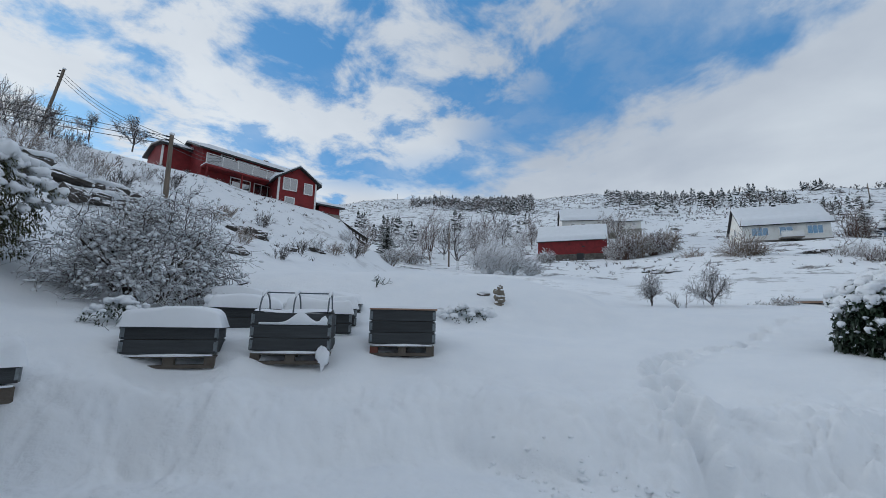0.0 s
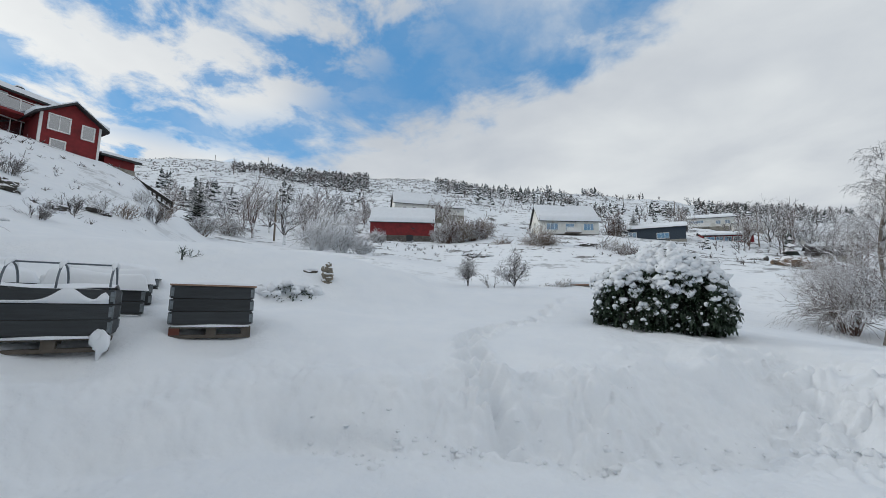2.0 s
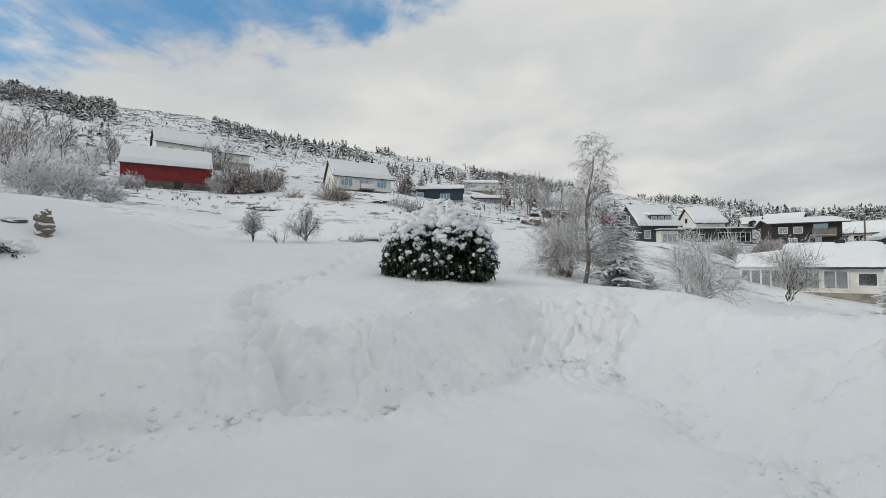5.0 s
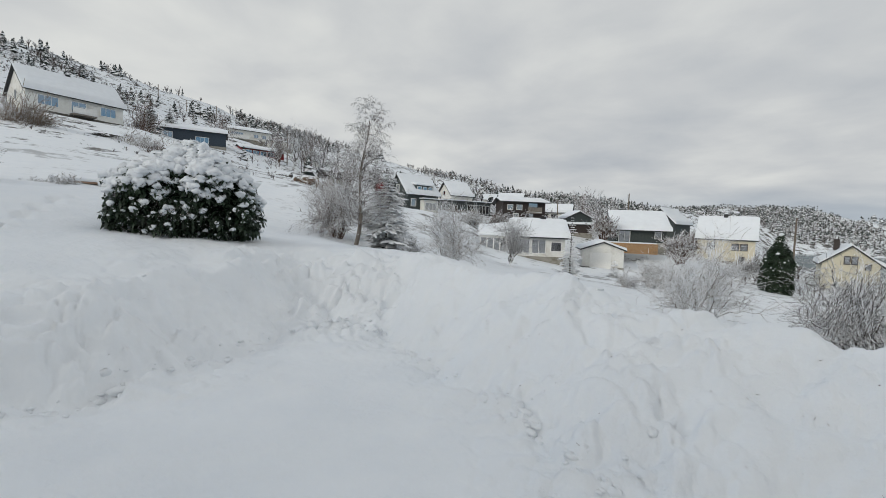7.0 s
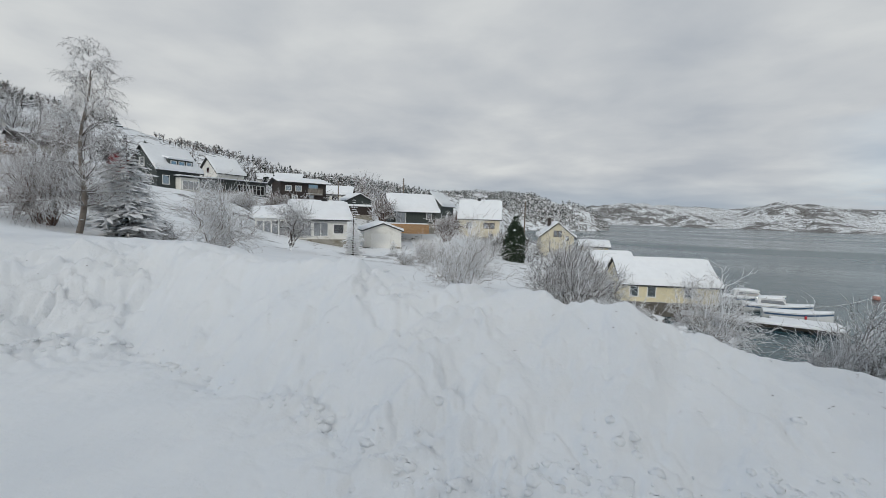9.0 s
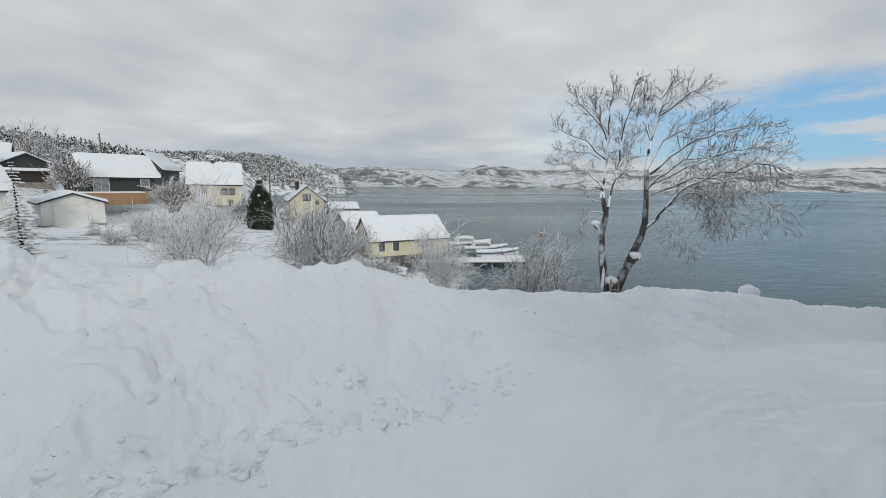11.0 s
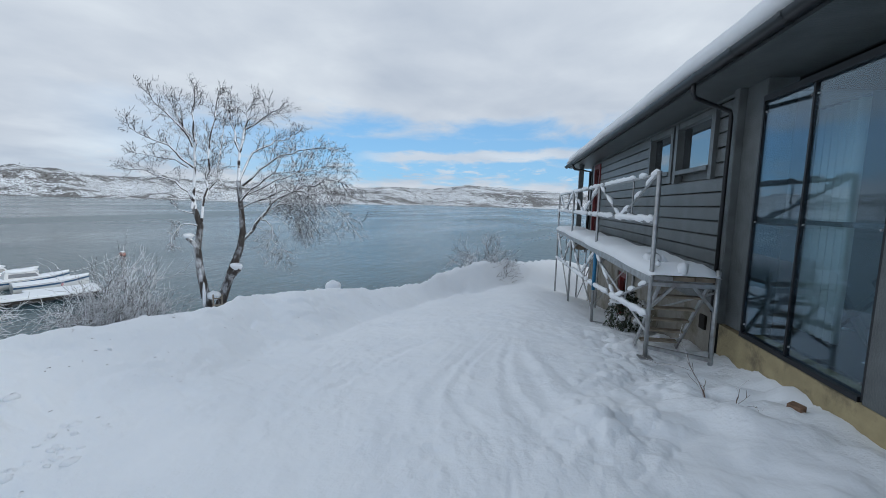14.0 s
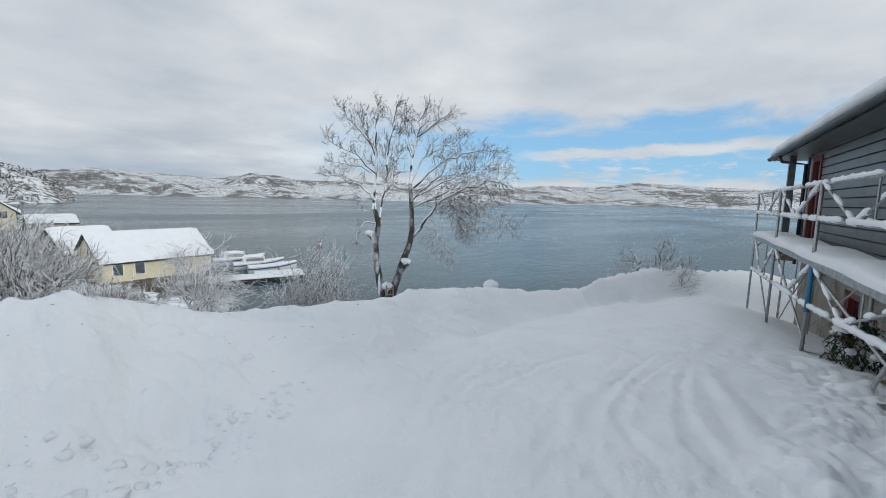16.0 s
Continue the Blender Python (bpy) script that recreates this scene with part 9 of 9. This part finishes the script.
# ---- loose snow, twigs and stones close to the road ----
def snow_chunks():
    rnd = random.Random(44)
    b = Build()
    spots = []
    for k in range(620):
        az = rnd.uniform(100, 300)
        close = rnd.random() < 0.95
        if az < 150 or (262 < az < 300 and not close):
            continue
        spots.append((az, close, rnd.gauss(-0.05, 0.15), rnd.random()))
    a = np.array([q[0] for q in spots])
    rf, rc = around(a, FOOT, 1), around(a, CREST, 1)
    r = np.array([f + g if close else f + u * (c + 0.2 - f) for (_, close, g, u), f, c in zip(spots, rf, rc)])
    x, y = -np.sin(np.radians(a)) * r, np.cos(np.radians(a)) * r
    z = terrain(x, y)
    for k in range(len(spots)):
        if r[k] > 12:
            continue
        s = min(0.07, 0.010 + abs(rnd.gauss(0, 0.018)))
        b.blob((x[k], y[k], z[k] - s * 0.15), (s * rnd.uniform(0.9, 1.6), s * rnd.uniform(0.9, 1.6), s * rnd.uniform(0.5, 0.9)), k, 5, 7, 0.3)
    ob = new("snow_chunks", b.mesh("snow_chunks", GROUND, True))
    tagged(ob, "loose ploughed chunks of snow on the bank", "snow", kind="stuff")


snow_chunks()
lump = thing("snow_lump", at(126.1, 8.75, -0.2), "squared lump of snow on the bank's crest", "snow")
part("body", Build().blob((0, 0, 0.06), (0.17, 0.14, 0.12), 5, 7, 12, 0.15), SNOW, lump, smooth=True)


def dry_twig(x, y, z, seed, label, h=0.45):
    rods = shrub_mesh(seed, h, 1.6, 1, [(6, 0.15, 0.0, 4, 0.7, 0.5, 0.4), (4, 0.15, 0, 2, 0.6, 0.5, 0.4), (3, 0.1, 0, 0, 0.5, 0.5, 0.5)], 0.0085, 4, 0.003)
    root = thing("dry_twig", HOUSE @ pose(x, y, z), label, "twig", "dry twigs by the glass wall")
    ob = new("stem", rods.mesh("stem", BROWN_TWIG))
    ob.parent = root


dry_twig(1.22, 0.15, -0.02, 201, "thorny dry twig sticking out of the snow", 0.55)
dry_twig(1.28, 0.30, 0.0, 202, "spreading dry twig sticking out of the snow", 0.7)
dry_twig(1.15, -0.15, -0.02, 203, "short dry twig in the snow", 0.3)
dry_twig(1.55, 0.33, 0.05, 204, "dry twig beside the plinth", 0.14)
brick = thing("brick", HOUSE @ pose(1.40, 0.68, 0.10, 8, 5, 30), "broken reddish brick lying in the snow", "brick")
part("body", Build().box(-0.05, -0.04, -0.03, 0.05, 0.04, 0.03), material("broken_brick", (0.20, 0.125, 0.08), 0.9, vary=0.35, scale=20, bump=0.6), brick, bevel=0.008)
pot = thing("plant_pot", HOUSE @ pose(-9.05, 0.85, 0.45), "tall grey plant pot on the porch", "pot")
part("body", Build().tube([(0, 0, 0), (0, 0, 0.45)], [0.13, 0.18], 12), material("grey_pot", (0.10, 0.11, 0.12), 0.6, vary=0.15), pot)


def specks():
    """Bits of grass and bark thrown up with the ploughed snow."""
    rnd = random.Random(71)
    a = np.array([rnd.uniform(105, 262) for _ in range(130)])
    u = np.array([rnd.random() for _ in range(130)])
    rf, rc = around(a, FOOT, 1), around(a, CREST, 1)
    r = np.minimum(rf + u * (rc - rf), 9)
    x, y = -np.sin(np.radians(a)) * r, np.cos(np.radians(a)) * r
    z = terrain(x, y)
    rods = Rods(3)
    for p, q, h in zip(x, y, z):
        ln = rnd.uniform(0.008, 0.03)
        t = rnd.uniform(0, 6.28)
        rods.add((p, q, h + 0.004), (p + ln * math.cos(t), q + ln * math.sin(t), h + rnd.uniform(0.0, 0.02)), 0.004, 0.002)
    tagged(new("debris", rods.mesh("debris", BROWN_TWIG)), "dark flecks of grass and bark in the snow bank", "debris", kind="stuff")


specks()
